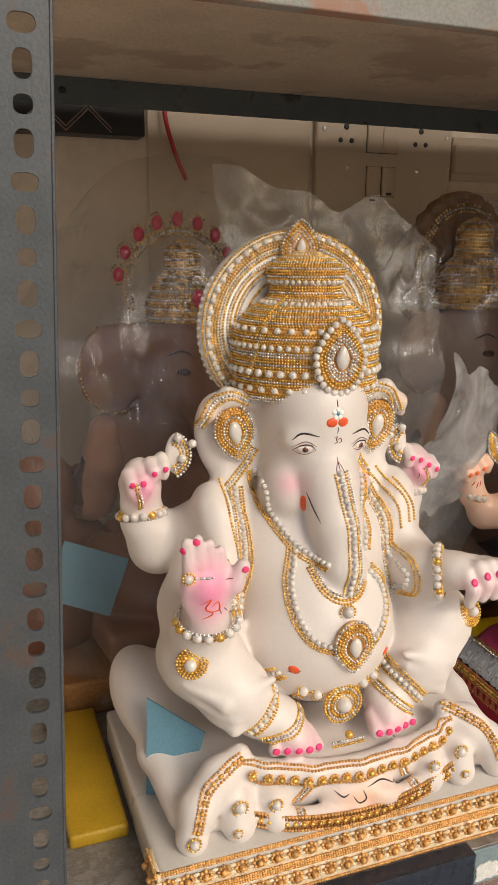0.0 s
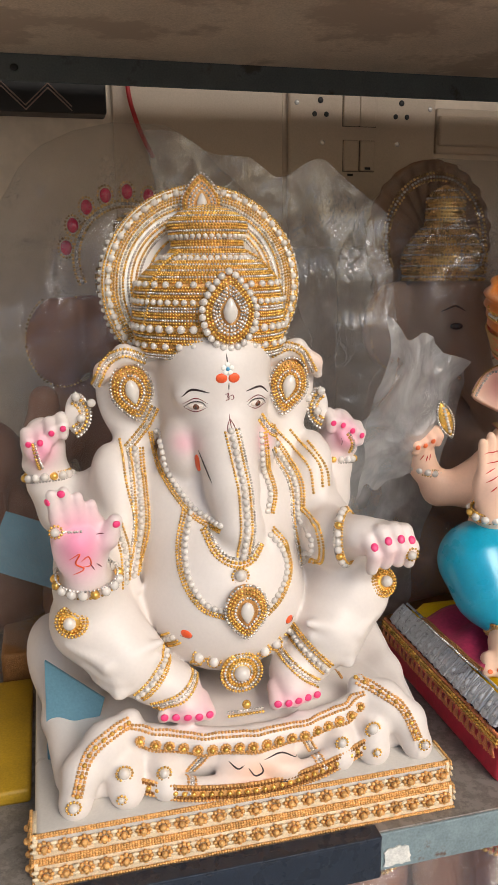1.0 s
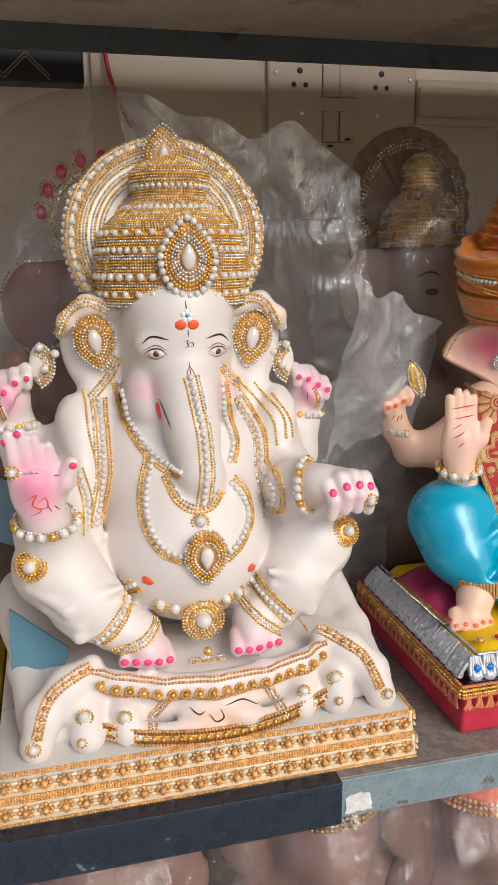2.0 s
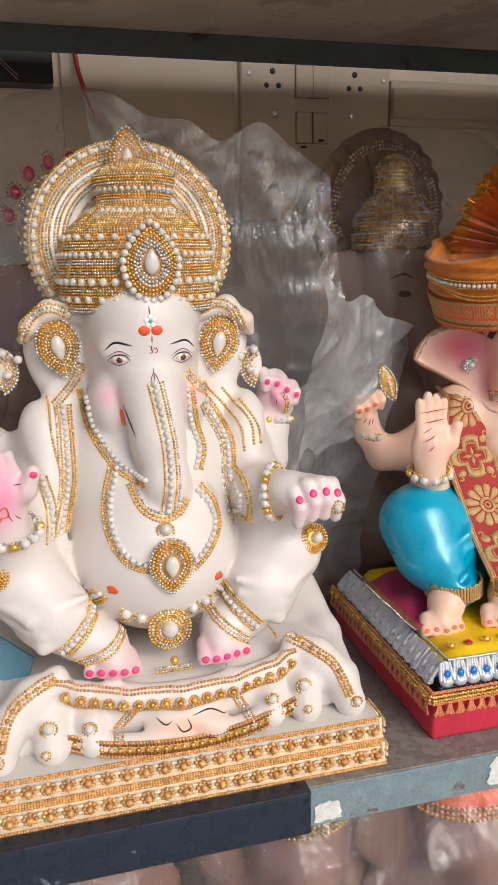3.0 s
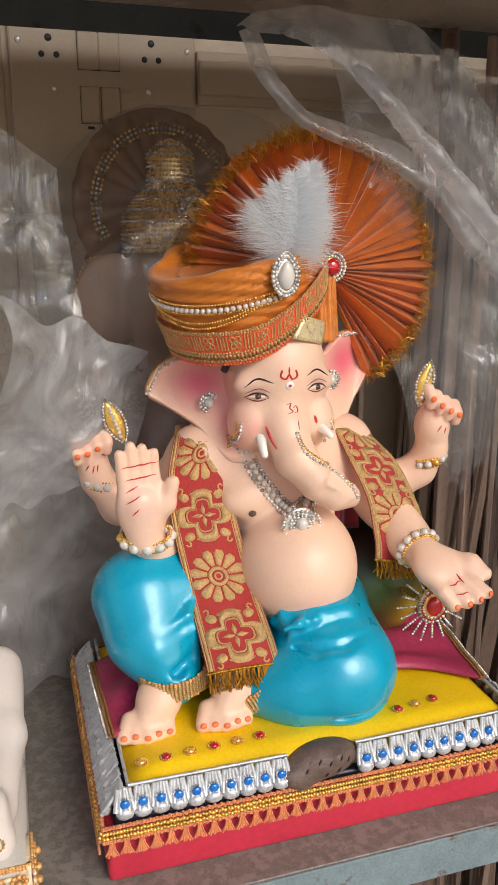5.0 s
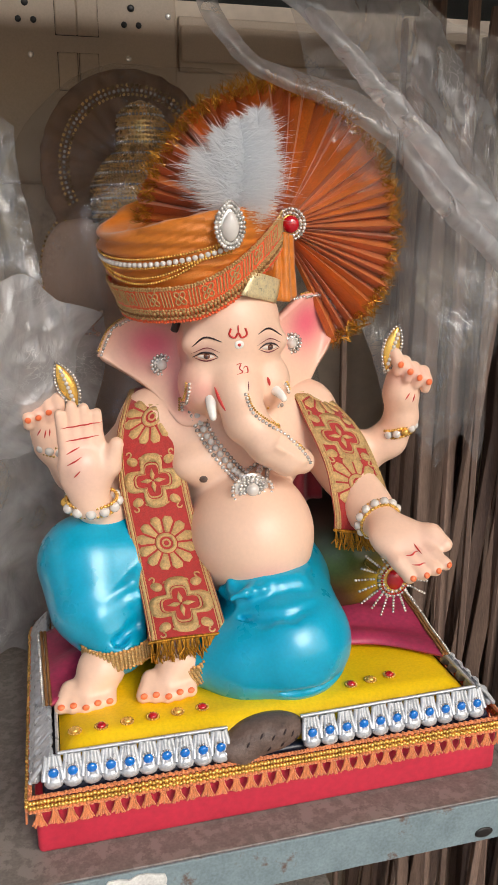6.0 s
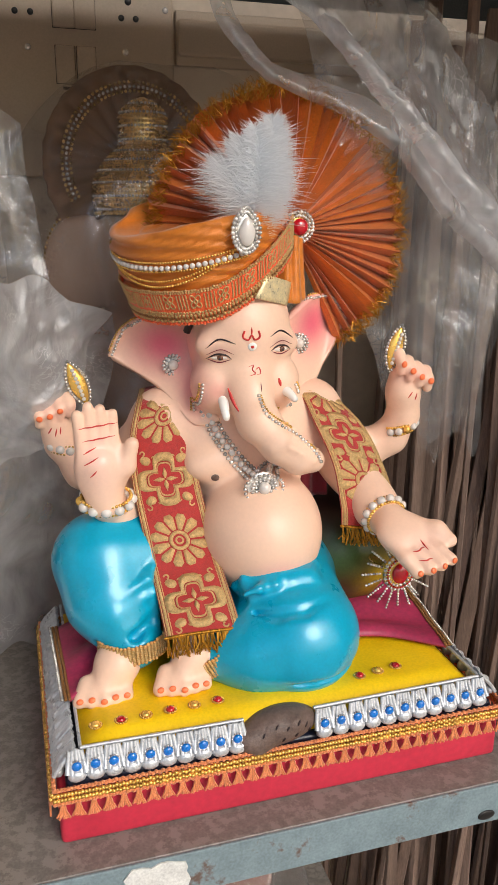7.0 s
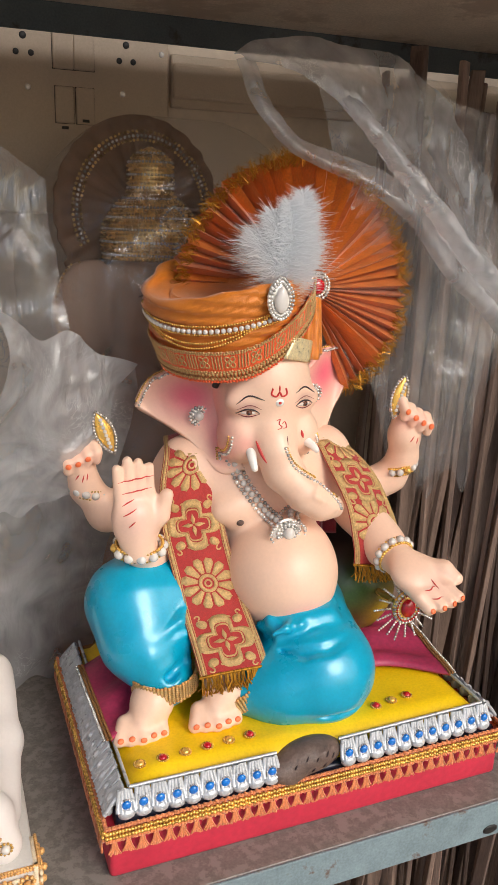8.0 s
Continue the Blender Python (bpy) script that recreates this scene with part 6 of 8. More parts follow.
def crown():
    p = empty("crown", (0.338, 0.755, 1.455), "tall crown covered in gold, glass and pearl beads", "crown")
    axis = np.array((0.338, 0.757))
    prof = smooth_path([(1.452, 0.0745), (1.475, 0.0765), (1.50, 0.0768), (1.52, 0.0725), (1.535, 0.061), (1.545, 0.047), (1.553, 0.0375), (1.563, 0.0355), (1.572, 0.039), (1.58, 0.039), (1.589, 0.028), (1.595, 0.012), (1.597, 0.002)], 0.0028)
    a = np.linspace(0, 2 * math.pi, 61)
    g = np.stack([np.stack([axis[0] + (r - 0.001) * np.sin(a), axis[1] - (r - 0.001) * np.cos(a), np.full_like(a, z)], -1) for z, r in prof], 0)
    part("dome", Build().add(*sheet(g), BRAID), p, "gold dome")
    gold, glass, pearls = Build(), Build(), Build()
    pearl_rows = {4: (0.0036, 1.9), 10: (0.0042, 1.35), 19: (0.0031, 1.3), 25: (0.0036, 1.8), 38: (0.0028, 1.1), 47: (0.0026, 1.1)}
    for i, (z, r) in enumerate(prof[:-2]):
        rad, gap, kind = 0.00145, 1.0, gold
        if i in pearl_rows:
            rad, gap = pearl_rows[i]
            kind = pearls
        elif i % 3 == 1 or i in (0, 13, 17, 28):
            kind = glass
        n = int(3.9 * r / (rad * 2 * gap))
        w = np.linspace(-1.95, 1.95, max(n, 3))
        pts = np.stack([axis[0] + (r + rad * 0.3) * np.sin(w), axis[1] - (r + rad * 0.3) * np.cos(w), np.full_like(w, z)], 1)
        balls(kind, pts, rad, {id(gold): GOLD, id(glass): SILVER, id(pearls): PEARL}[id(kind)], 1 if kind is not pearls else 2)
    # arch behind the dome
    c = np.array((0.336, 0.785, 1.517))
    ang = np.linspace(radians(-38), radians(218), 90)
    prof2 = [(0.045, -0.002), (0.046, -0.008), (0.073, -0.010), (0.086, -0.013), (0.101, -0.012), (0.1045, -0.006), (0.1045, 0.006), (0.10, 0.011), (0.05, 0.008), (0.045, -0.002)]
    g = np.stack([np.stack([c[0] + r * np.cos(ang), np.full_like(ang, c[1] + y), c[2] + r * np.sin(ang) * 0.97], -1) for r, y in prof2], 0)
    part("arch", Build().add(*sheet(g), WHITE), p, "white arch", paint=True)
    rows = [(0.0695, 0.0016, GOLD, -0.0105, 1.0), (0.0662, 0.0016, SILVER, -0.0105, 1.0), (0.058, 0.0016, GOLD, -0.0105, 1.0), (0.1035, 0.0016, GOLD, -0.009, 1.0), (0.098, 0.0038, PEARL, -0.0135, 1.6), (0.0925, 0.0016, GOLD, -0.014, 1.0), (0.0895, 0.0016, GOLD, -0.014, 1.0), (0.0862, 0.0016, SILVER, -0.0142, 1.0), (0.083, 0.0016, GOLD, -0.0135, 1.0), (0.0778, 0.0016, SILVER, -0.012, 1.0), (0.0745, 0.0016, GOLD, -0.011, 1.0), (0.1005, 0.0015, GOLD, -0.0125, 1.0), (0.0952, 0.0015, GOLD, -0.0135, 1.0)]
    for r, rad, material, y, gap in rows:
        w = np.arange(radians(-37), radians(217), rad * 2 * gap / r)
        pts = np.stack([c[0] + r * np.cos(w), np.full_like(w, c[1] + y), c[2] + r * np.sin(w) * 0.97], 1)
        balls({GOLD: gold, SILVER: glass, PEARL: pearls}[material], pts, rad, material, 2 if material is PEARL else 1)
    # pearls on the outer rim
    w = np.arange(radians(-30), radians(32), 0.075)
    for s in (0, 1):
        ww = math.pi - w if s else w
        pts = np.stack([c[0] + 0.1055 * np.cos(ww), np.full_like(ww, c[1] - 0.002), c[2] + 0.1055 * np.sin(ww) * 0.97], 1)
        balls(pearls, pts, 0.0028, PEARL, 2)
    # side flanks: slanting bead bands from the rim up to the neck of the dome
    for s in (-1, 1):
        for j in range(3):
            q = smooth_path([(0.338 + s * (0.071 + 0.001 * j), 0.735 - 0.004 * j, 1.475), (0.338 + s * (0.067 - 0.002 * j), 0.722 - 0.003 * j, 1.515 - 0.002 * j), (0.338 + s * (0.05 - 0.003 * j), 0.722, 1.54 - 0.004 * j), (0.338 + s * 0.034, 0.727, 1.552 - 0.005 * j)], 0.0031)
            balls(gold if j != 1 else glass, q, 0.0017, GOLD if j != 1 else SILVER, 1)
    part("gold_beading", gold, p, "rows of tiny gold beads")
    part("glass_beading", glass, p, "rows of cut-glass beads")
    part("pearl_beading", pearls, p, "rows of pearls")
    d = Build()
    teardrop(d, (0.341, 0.673, 1.498), 0.026, 0.0355, [(1.0, 0.0036, PEARL, 0.002), (0.84, 0.0017, GOLD, 0.0), (0.73, 0.0017, GOLD, -0.001), (0.62, 0.0017, SILVER, -0.002), (0.52, 0.0017, SILVER, -0.002), (0.42, 0.0016, SILVER, -0.002)], pearl=0.27, plate=BRAID)
    part("front_drop", d, p, "large pearl drop framed in beads")
    d = Build()
    teardrop(d, (0.334, 0.762, 1.60), 0.021, 0.028, [(1.0, 0.0017, SILVER, 0.0), (0.82, 0.0017, GOLD, -0.001), (0.64, 0.0017, SILVER, -0.002), (0.46, 0.0016, SILVER, -0.003)], pearl=0.25)
    part("peak_drop", d, p, "pointed glass drop at the peak")


crown()


def jewel(name, label, category="jewellery", group=""):
    """Starts a bead ornament; call the returned function to finish it."""
    b = Build()
    return b, lambda: b.make(name, None, label, category, group)


def trio(b, path, r=0.0031, out=0.0052, side=GOLD, tree=None, mid=PEARL, gap=1.04, other=None, way=(0, 1, 0)):
    """A pearl row between two rows of small beads."""
    t = S1 if tree is None else tree
    beads_on(b, t, path, r, mid, gap, way, level=2)
    beads_on(b, t, path, 0.0015, side, 1.0, way, offset=out)
    beads_on(b, t, path, 0.0015, other or side, 1.0, way, offset=-out)


def medallion(b, o, r, tree=None):
    """Round bead boss: pearl, glass ring and gold rings laid on the surface."""
    at, nor = drop(tree or S1, xz([o]))
    if not len(at):
        return
    if r < 0.0095:
        n = max(8, int(2 * math.pi * r / 0.003))
        w = np.linspace(0, 2 * math.pi, n, endpoint=False)
        balls(b, at[0] + np.stack([np.cos(w) * r, np.full(n, -0.001), np.sin(w) * r], 1), 0.0014, GOLD, 1)
        balls(b, at + nor * 0.002, r * 0.72, PEARL, 3)
        return
    q = np.array((Vector(nor[0]) + Vector((0, -1.6, 0.4))).to_track_quat("Y", "Z").to_matrix())
    for k, rad, material in ((1.0, 0.0016, GOLD), (0.8, 0.0016, GOLD), (0.6, 0.0017, GOLD)):
        n = int(2 * math.pi * r * k / (rad * 2))
        w = np.linspace(0, 2 * math.pi, n, endpoint=False)
        ring = np.stack([np.cos(w) * r * k, np.full(n, 0.0022 * (1.2 - k) + 0.0022), np.sin(w) * r * k], 1)
        balls(b, at[0] + ring @ q.T, rad, material, 1)
    b.add((BALL[2][0] * (r * 0.95, 0.0026, r * 0.95)) @ q.T + at[0], BALL[2][1], GOLD)
    balls(b, at + nor * 0.005, r * 0.42, PEARL, 3)


b, done = jewel("trunk_chain", "pearl and gold bead strip down the trunk")
path = [(0.337, 1.386), (0.342, 1.355), (0.346, 1.322), (0.346, 1.295), (0.343, 1.267)]
trio(b, path, 0.0033, 0.0055)
beads_on(b, S1, path, 0.0013, SILVER, 1.0, offset=0.0085)
done()
neck = empty("pearl_necklace", (0.335, 0.68, 1.35), "short pearl and gold necklace round the neck", "necklace")
for path in ([(0.277, 1.374), (0.283, 1.340), (0.300, 1.311), (0.314, 1.300), (0.324, 1.297)], [(0.372, 1.375), (0.375, 1.348), (0.383, 1.316), (0.377, 1.298)]):
    b = Build()
    beads_on(b, S1, path, 0.0031, PEARL, 1.03, level=2)
    for off in (0.0048, 0.0076):
        beads_on(b, S1, path, 0.0015, GOLD, offset=-off if path[0][0] < 0.3 else off)
    part("strand", b, neck, "pearl strand edged with gold beads")
b = Build()
path = [(0.311, 1.290), (0.319, 1.271), (0.334, 1.262), (0.350, 1.264), (0.361, 1.276)]
beads_on(b, S1, path, 0.002, GOLD), beads_on(b, S1, path, 0.0017, SILVER, offset=0.0036), beads_on(b, S1, path, 0.0016, GOLD, offset=-0.0034)
part("strand", b, neck, "gold and glass bead strand")
neck = empty("pearl_necklace", (0.34, 0.63, 1.25), "long pearl necklace with a bead-set drop pendant on the belly", "necklace")
for path in ([(0.298, 1.304), (0.289, 1.272), (0.290, 1.246), (0.303, 1.225), (0.323, 1.217)], [(0.362, 1.214), (0.378, 1.226), (0.391, 1.246), (0.387, 1.267), (0.377, 1.280)]):
    b = Build()
    beads_on(b, S1, path, 0.0031, PEARL, 1.03, level=2, offset=0.002)
    for off in (-0.0026, -0.0054):
        beads_on(b, S1, path, 0.0015, GOLD, offset=off)
    part("strand", b, neck, "pearl strand edged with gold beads")
b = Build()
teardrop(b, (0.341, 0.6205, 1.219), 0.021, 0.027, [(1.0, 0.0017, SILVER, 0.0), (0.86, 0.0017, GOLD, -0.001), (0.71, 0.0017, GOLD, -0.001), (0.56, 0.0016, SILVER, -0.002)], up=-1, pearl=0.32)
part("pendant", b, neck, "pearl drop pendant ringed with beads")
b = Build()
medallion(b, (0.338, 1.251), 0.008)
part("clasp_pearl", b, neck, "single pearl ringed with gold")
trim = empty("shawl_beading", (0.335, 0.70, 1.30), "pearl and gold bead rows along the shawl edges", "beadwork")
for path in ([(0.254, 1.358), (0.254, 1.322), (0.253, 1.284), (0.242, 1.242)], [(0.394, 1.361), (0.415, 1.321), (0.416, 1.282), (0.420, 1.236)]):
    b = Build()
    trio(b, path, 0.003, 0.005, GOLD, other=GOLD)
    beads_on(b, S1, path, 0.0015, GOLD, offset=0.008)
    beads_on(b, S1, path, 0.0017, SILVER, offset=-0.008)
    part("bead_band", b, trim, "wide band of pearls and gold beads")
for path in ([(0.240, 1.367), (0.241, 1.332), (0.247, 1.296), (0.247, 1.273)], [(0.404, 1.369), (0.430, 1.335), (0.434, 1.306)], [(0.42, 1.366), (0.442, 1.335), (0.444, 1.312)], [(0.436, 1.355), (0.450, 1.33), (0.452, 1.312)]):
    b = Build()
    beads_on(b, S1, path, 0.0017, GOLD)
    part("bead_strand", b, trim)
b = Build()
trio(b, [(0.229, 1.295), (0.235, 1.266), (0.233, 1.240)], 0.0028, 0.0046)
part("bead_band", b, trim, "wide band of pearls and gold beads")
b, done = jewel("chin_strap", "gold and glass bead straps beside the cheeks", "beadwork")
for path in ([(0.250, 1.357), (0.268, 1.377), (0.279, 1.397)], [(0.372, 1.389), (0.384, 1.374), (0.40, 1.366)]):
    beads_on(b, S1, path, 0.0017, GOLD), beads_on(b, S1, path, 0.0017, SILVER, offset=0.0034), beads_on(b, S1, path, 0.0017, GOLD, offset=0.0068)
done()
for s, o, label in ((-1, (0.254, 1.416), 0), (1, (0.4165, 1.414), 0)):
    b, done = jewel("earring", "drop earring of gold and glass beads round a pearl", "earring", "ear ornaments")
    at, nor = drop(S1, xz([o]))
    teardrop(b, at[0] + (0, -0.005, 0), 0.021, 0.030, [(1.0, 0.0017, SILVER, 0.0), (0.85, 0.0017, GOLD, -0.001), (0.71, 0.0017, GOLD, -0.0015), (0.57, 0.0017, SILVER, -0.002), (0.44, 0.0015, GOLD, -0.002)], up=-1, lean=-s * -12, pearl=0.34)
    path = [(0.219, 1.424), (0.228, 1.444), (0.246, 1.456), (0.268, 1.448)] if s < 0 else [(0.398, 1.449), (0.416, 1.456), (0.431, 1.449), (0.445, 1.428)]
    for off, m in ((0, SILVER), (0.0033, GOLD), (-0.0033, GOLD)):
        beads_on(b, S1, path, 0.0017, m, offset=off)
    done()


def bracelet(centre, axis, r1, r2, pearl, label, extra=True, gold_every=4, set_in=False):
    """A ring of pearls with small beads on both edges, round a wrist."""
    b = Build()
    q = np.array(Vector(axis).to_track_quat("Z", "Y").to_matrix())
    n = int(math.pi * (r1 + r2) / (pearl * 2.05))
    w = np.linspace(0, 2 * math.pi, n, endpoint=False)
    pts = np.stack([np.cos(w) * r1, np.sin(w) * r2, 0 * w], 1) @ q.T + np.asarray(centre)
    gold = np.arange(n) % gold_every == 0
    balls(b, pts[~gold], pearl, PEARL, 2), balls(b, pts[gold], pearl * 0.95, GOLD, 2)
    if extra:
        for h in (-1, 1):
            k = int(n * pearl / 0.0016)
            w = np.linspace(0, 2 * math.pi, k, endpoint=False)
            ring = np.stack([np.cos(w) * (r1 - 0.001), np.sin(w) * (r2 - 0.001), 0 * w + h * pearl * 0.95], 1) @ q.T + np.asarray(centre)
            balls(b, ring, 0.002 if set_in else 0.0014, GOLD if h > 0 or set_in else SILVER, 1)
    return b.make("pearl_bracelet", None, label, "bracelet", "bracelets")


bracelet((0.167, 0.784, 1.323), (-0.05, 0.2, 1), 0.0245, 0.0245, 0.0046, "pearl bracelet with gold spacers on the raised white wrist")
bracelet((0.196, 0.641, 1.263), (0.05, 0.4, -1), 0.029, 0.024, 0.0046, "pearl bracelet round the blessing white hand's wrist")
bracelet((0.449, 0.645, 1.275), (1, -0.75, 0.15), 0.028, 0.027, 0.004, "pearl bracelet round the held-out white wrist")
bracelet((0.487, 0.785, 1.318), (0.05, 0.2, 1), 0.0245, 0.0245, 0.0042, "pearl bracelet with gold spacers on the raised white wrist")


def held_emblem(o, s):
    """A curved bead-covered emblem held between the fingers."""
    b = Build()
    o = np.asarray(o, float)
    w = np.linspace(-1.2, 1.2, 24)
    for r, rad, m in ((0.022, 0.0019, SILVER), (0.0185, 0.0019, GOLD), (0.015, 0.0019, SILVER), (0.0115, 0.0018, GOLD)):
        arc = np.stack([s * (np.cos(w) * r - 0.012), np.full_like(w, -0.002), np.sin(w) * r * 1.1], 1)
        balls(b, o + smooth_path(arc, rad * 2), rad, m, 1)
    v, f = BALL[3]
    b.add(v * (0.0125, 0.006, 0.022) + o + (s * -0.003, 0.004, 0), f, WHITE, np.tile(BASE_WHITE, (len(v), 1)))
    for dx, dz in ((-0.004, 0.019), (0.011, 0.012), (0.0, -0.003)):
        balls(b, [o + (s * dx, -0.006, dz)], 0.0046, PEARL, 2)
    return b.make("hand_emblem", None, "small curved bead-covered emblem held in a raised hand", "emblem", paint=True)


held_emblem((0.203, 0.757, 1.392), 1)
held_emblem((0.4555, 0.757, 1.385), -1)
for o in ((0.180, 1.222), (0.490, 1.222)):
    b, done = jewel("knee_medallion", "round gold bead medallion with a pearl on the knee", "medallion", "knee medallions")
    medallion(b, o, 0.0145)
    done()
b, done = jewel("waist_belt", "pearl and gold bead belt with a round boss", "belt")
at, nor = drop(S1, xz([(0.339, 1.152)]))
for k, rad, m in ((1.0, 0.0017, GOLD), (0.83, 0.0017, SILVER), (0.66, 0.0017, GOLD), (0.5, 0.0016, SILVER)):
    w = np.linspace(0, 2 * math.pi, int(2 * math.pi * 0.0205 * k / (rad * 2)), endpoint=False)
    balls(b, np.array((0.339, 0.634, 1.148)) + np.stack([np.cos(w) * 0.0205 * k, 0.002 * k + 0 * w, np.sin(w) * 0.0205 * k], 1), rad, m, 1)
balls(b, [(0.339, 0.634, 1.148)], 0.008, PEARL, 3)
b.add(BALL[3][0] * (0.02, 0.005, 0.02) + (0.339, 0.64, 1.148), BALL[3][1], GOLD)
for o in ((0.299, 1.166), (0.313, 1.161), (0.363, 1.166), (0.376, 1.170)):
    medallion(b, o, 0.0068)
for x in np.linspace(0.322, 0.356, 12):
    balls(b, [(x, 0.62, 1.112)], 0.0017, GOLD, 1)
    balls(b, [(x, 0.622, 1.115)], 0.0015, SILVER, 1)
balls(b, [(0.34, 0.622, 1.121)], 0.0045, GOLD, 2)
done()
trim = empty("leg_beading", (0.335, 0.63, 1.15), "pearl and gold bead bands across the shins", "beadwork")
for path in ([(0.275, 1.186), (0.257, 1.165), (0.236, 1.143)], [(0.392, 1.178), (0.406, 1.162), (0.424, 1.143)]):
    b = Build()
    trio(b, path, 0.003, 0.005, GOLD, other=GOLD)
    beads_on(b, S1, path, 0.0015, GOLD, offset=0.0082)
    part("bead_band", b, trim, "wide band of pearls and gold beads")
for path in ([(0.30, 1.155), (0.280, 1.142), (0.250, 1.128)], [(0.378, 1.162), (0.395, 1.146), (0.415, 1.13)]):
    b = Build()
    beads_on(b, S1, path, 0.0017, SILVER), beads_on(b, S1, path, 0.0016, GOLD, offset=0.0033), beads_on(b, S1, path, 0.0016, GOLD, offset=-0.0033)
    part("bead_strand", b, trim, "glass bead row edged with gold")
b, done = jewel("hand_chain", "short bead chains across the raised palms", "beadwork")
for path in ([(0.1535, 1.366), (0.156, 1.353), (0.159, 1.338)], [(0.489, 1.354), (0.494, 1.345), (0.496, 1.332)]):
    beads_on(b, S1, path, 0.0017, GOLD), beads_on(b, S1, path, 0.0015, SILVER, offset=0.003)
medallion(b, (0.171, 1.318), 0.0055)
for k in range(5):
    beads_on(b, S1, [(0.169 + 0.005 * k, 1.317), (0.172 + 0.005 * k, 1.317)], 0.0015, SILVER)
medallion(b, (0.497, 1.270), 0.006)
done()
b, done = jewel("couch_trim", "gold braid bands and pearl studs on the couch front", "trim")
for path in ([(0.222, 1.113), (0.25, 1.107), (0.295, 1.102), (0.345, 1.0995), (0.395, 1.101), (0.44, 1.104), (0.465, 1.109)], [(0.235, 1.092), (0.27, 1.085), (0.31, 1.082), (0.345, 1.081), (0.395, 1.082), (0.455, 1.089)]):
    for off in (0, 0.0028):
        beads_on(b, S1, path, 0.0017, BRAID, offset=off)
line = [(0.236, 1.101), (0.262, 1.096), (0.295, 1.0922), (0.345, 1.09), (0.395, 1.0915), (0.43, 1.0945), (0.458, 1.099)]
at, nor = drop(S1, smooth_path(np.array(xz(line)), 0.0135))
for p0, n0 in zip(at, nor):
    w = np.arange(10) * math.pi / 5
    balls(b, p0 + np.array(n0) * 0.001 + np.stack([np.cos(w) * 0.0042, 0 * w, np.sin(w) * 0.0042], 1), 0.0017, BRAID, 1)
    balls(b, [p0 + np.array(n0) * 0.002], 0.003, GOLD, 2)
hem = np.array([(0.232, 0.6125, 1.058), (0.275, 0.6, 1.05), (0.345, 0.5935, 1.046), (0.41, 0.599, 1.05), (0.46, 0.6105, 1.06)])
b.add(*slab_sheet(np.stack([smooth_path(hem + (0, 0.0015, dz), 0.004) for dz in (-0.0075, 0.0, 0.0075)], 0), 0.002), BRAID)
for dz in (-0.0075, -0.0045, 0.0045, 0.0075):
    balls(b, smooth_path(hem + (0, 0, dz), 0.0034), 0.0018, BRAID if abs(dz) > 0.005 else OLD_GOLD, 1)
balls(b, smooth_path(hem - (0, 0.001, 0), 0.0088), 0.0026, GOLD, 2)
for path in ([(0.226, 1.116), (0.200, 1.108), (0.182, 1.09), (0.174, 1.066)], [(0.461, 1.122), (0.488, 1.108), (0.503, 1.094), (0.515, 1.066)]):
    for off in (0.0035, 0.0, -0.0035):
        beads_on(b, S1, path, 0.0018, BRAID, offset=off)
    beads_on(b, S1, path, 0.0024, GOLD, 1.9, level=2)
for path in ([(0.298, 1.078), (0.284, 1.062), (0.278, 1.05)], [(0.398, 1.079), (0.407, 1.062), (0.415, 1.052)]):
    beads_on(b, S1, path, 0.0018, SILVER), beads_on(b, S1, path, 0.0016, BRAID, offset=0.0034), beads_on(b, S1, path, 0.0016, BRAID, offset=-0.0034)
for o, r in (((0.218, 1.078), 0.0075), ((0.255, 1.072), 0.0065), ((0.170, 1.056), 0.0065), ((0.214, 1.055), 0.0042), ((0.468, 1.08), 0.0075), ((0.434, 1.072), 0.0062), ((0.470, 1.058), 0.004), ((0.522, 1.058), 0.0055)):
    medallion(b, o, r)
done()


# ---- ornaments on the blue-trousered statue ----
bracelet((0.676, 0.752, 1.247), (0.05, 0.35, -1), 0.0245, 0.019, 0.0052, "large pearl bracelet set in gold on the blessing wrist", gold_every=99, set_in=True)
bracelet((0.645, 0.862, 1.272), (0.25, 0, 1), 0.0185, 0.0185, 0.0048, "large pearl bracelet set in gold on the rear wrist", gold_every=99, set_in=True)
bracelet((1.017, 0.818, 1.28), (-0.3, 0, 1), 0.0205, 0.0195, 0.0046, "large pearl bracelet set in gold on the raised wrist", gold_every=99, set_in=True)
bracelet((0.95, 0.71, 1.218), (0.1, -1, -0.3), 0.0215, 0.0205, 0.0046, "large pearl bracelet set in gold on the held-out wrist", gold_every=99, set_in=True)
neck = empty("glass_necklace", (0.82, 0.74, 1.27), "triple row necklace of cut glass and pearls with a pearl pendant", "necklace")
for path in ([(0.777, 1.335), (0.787, 1.305), (0.799, 1.285), (0.812, 1.269), (0.82, 1.261)], [(0.824, 1.261), (0.838, 1.269), (0.855, 1.281)], [(0.861, 1.325), (0.862, 1.336), (0.86, 1.346)]):
    b = Build()
    beads_on(b, S2_TORSO, path, 0.0034, PEARL, 1.03, level=2, sink=0.7)
    for off in (0.0056, -0.0056):
        beads_on(b, S2_TORSO, path, 0.0024, SILVER, offset=off, sink=0.7)
    part("strand", b, neck, "pearl row between cut-glass rows")
b = Build()
at, nor = drop(S2_TORSO, xz([(0.8215, 1.26)]))
o = at[0] + (0, -0.006, 0)
b.add(BALL[3][0] * (0.0165, 0.0025, 0.015) + o + (0, 0.005, 0), BALL[3][1], SILVER)
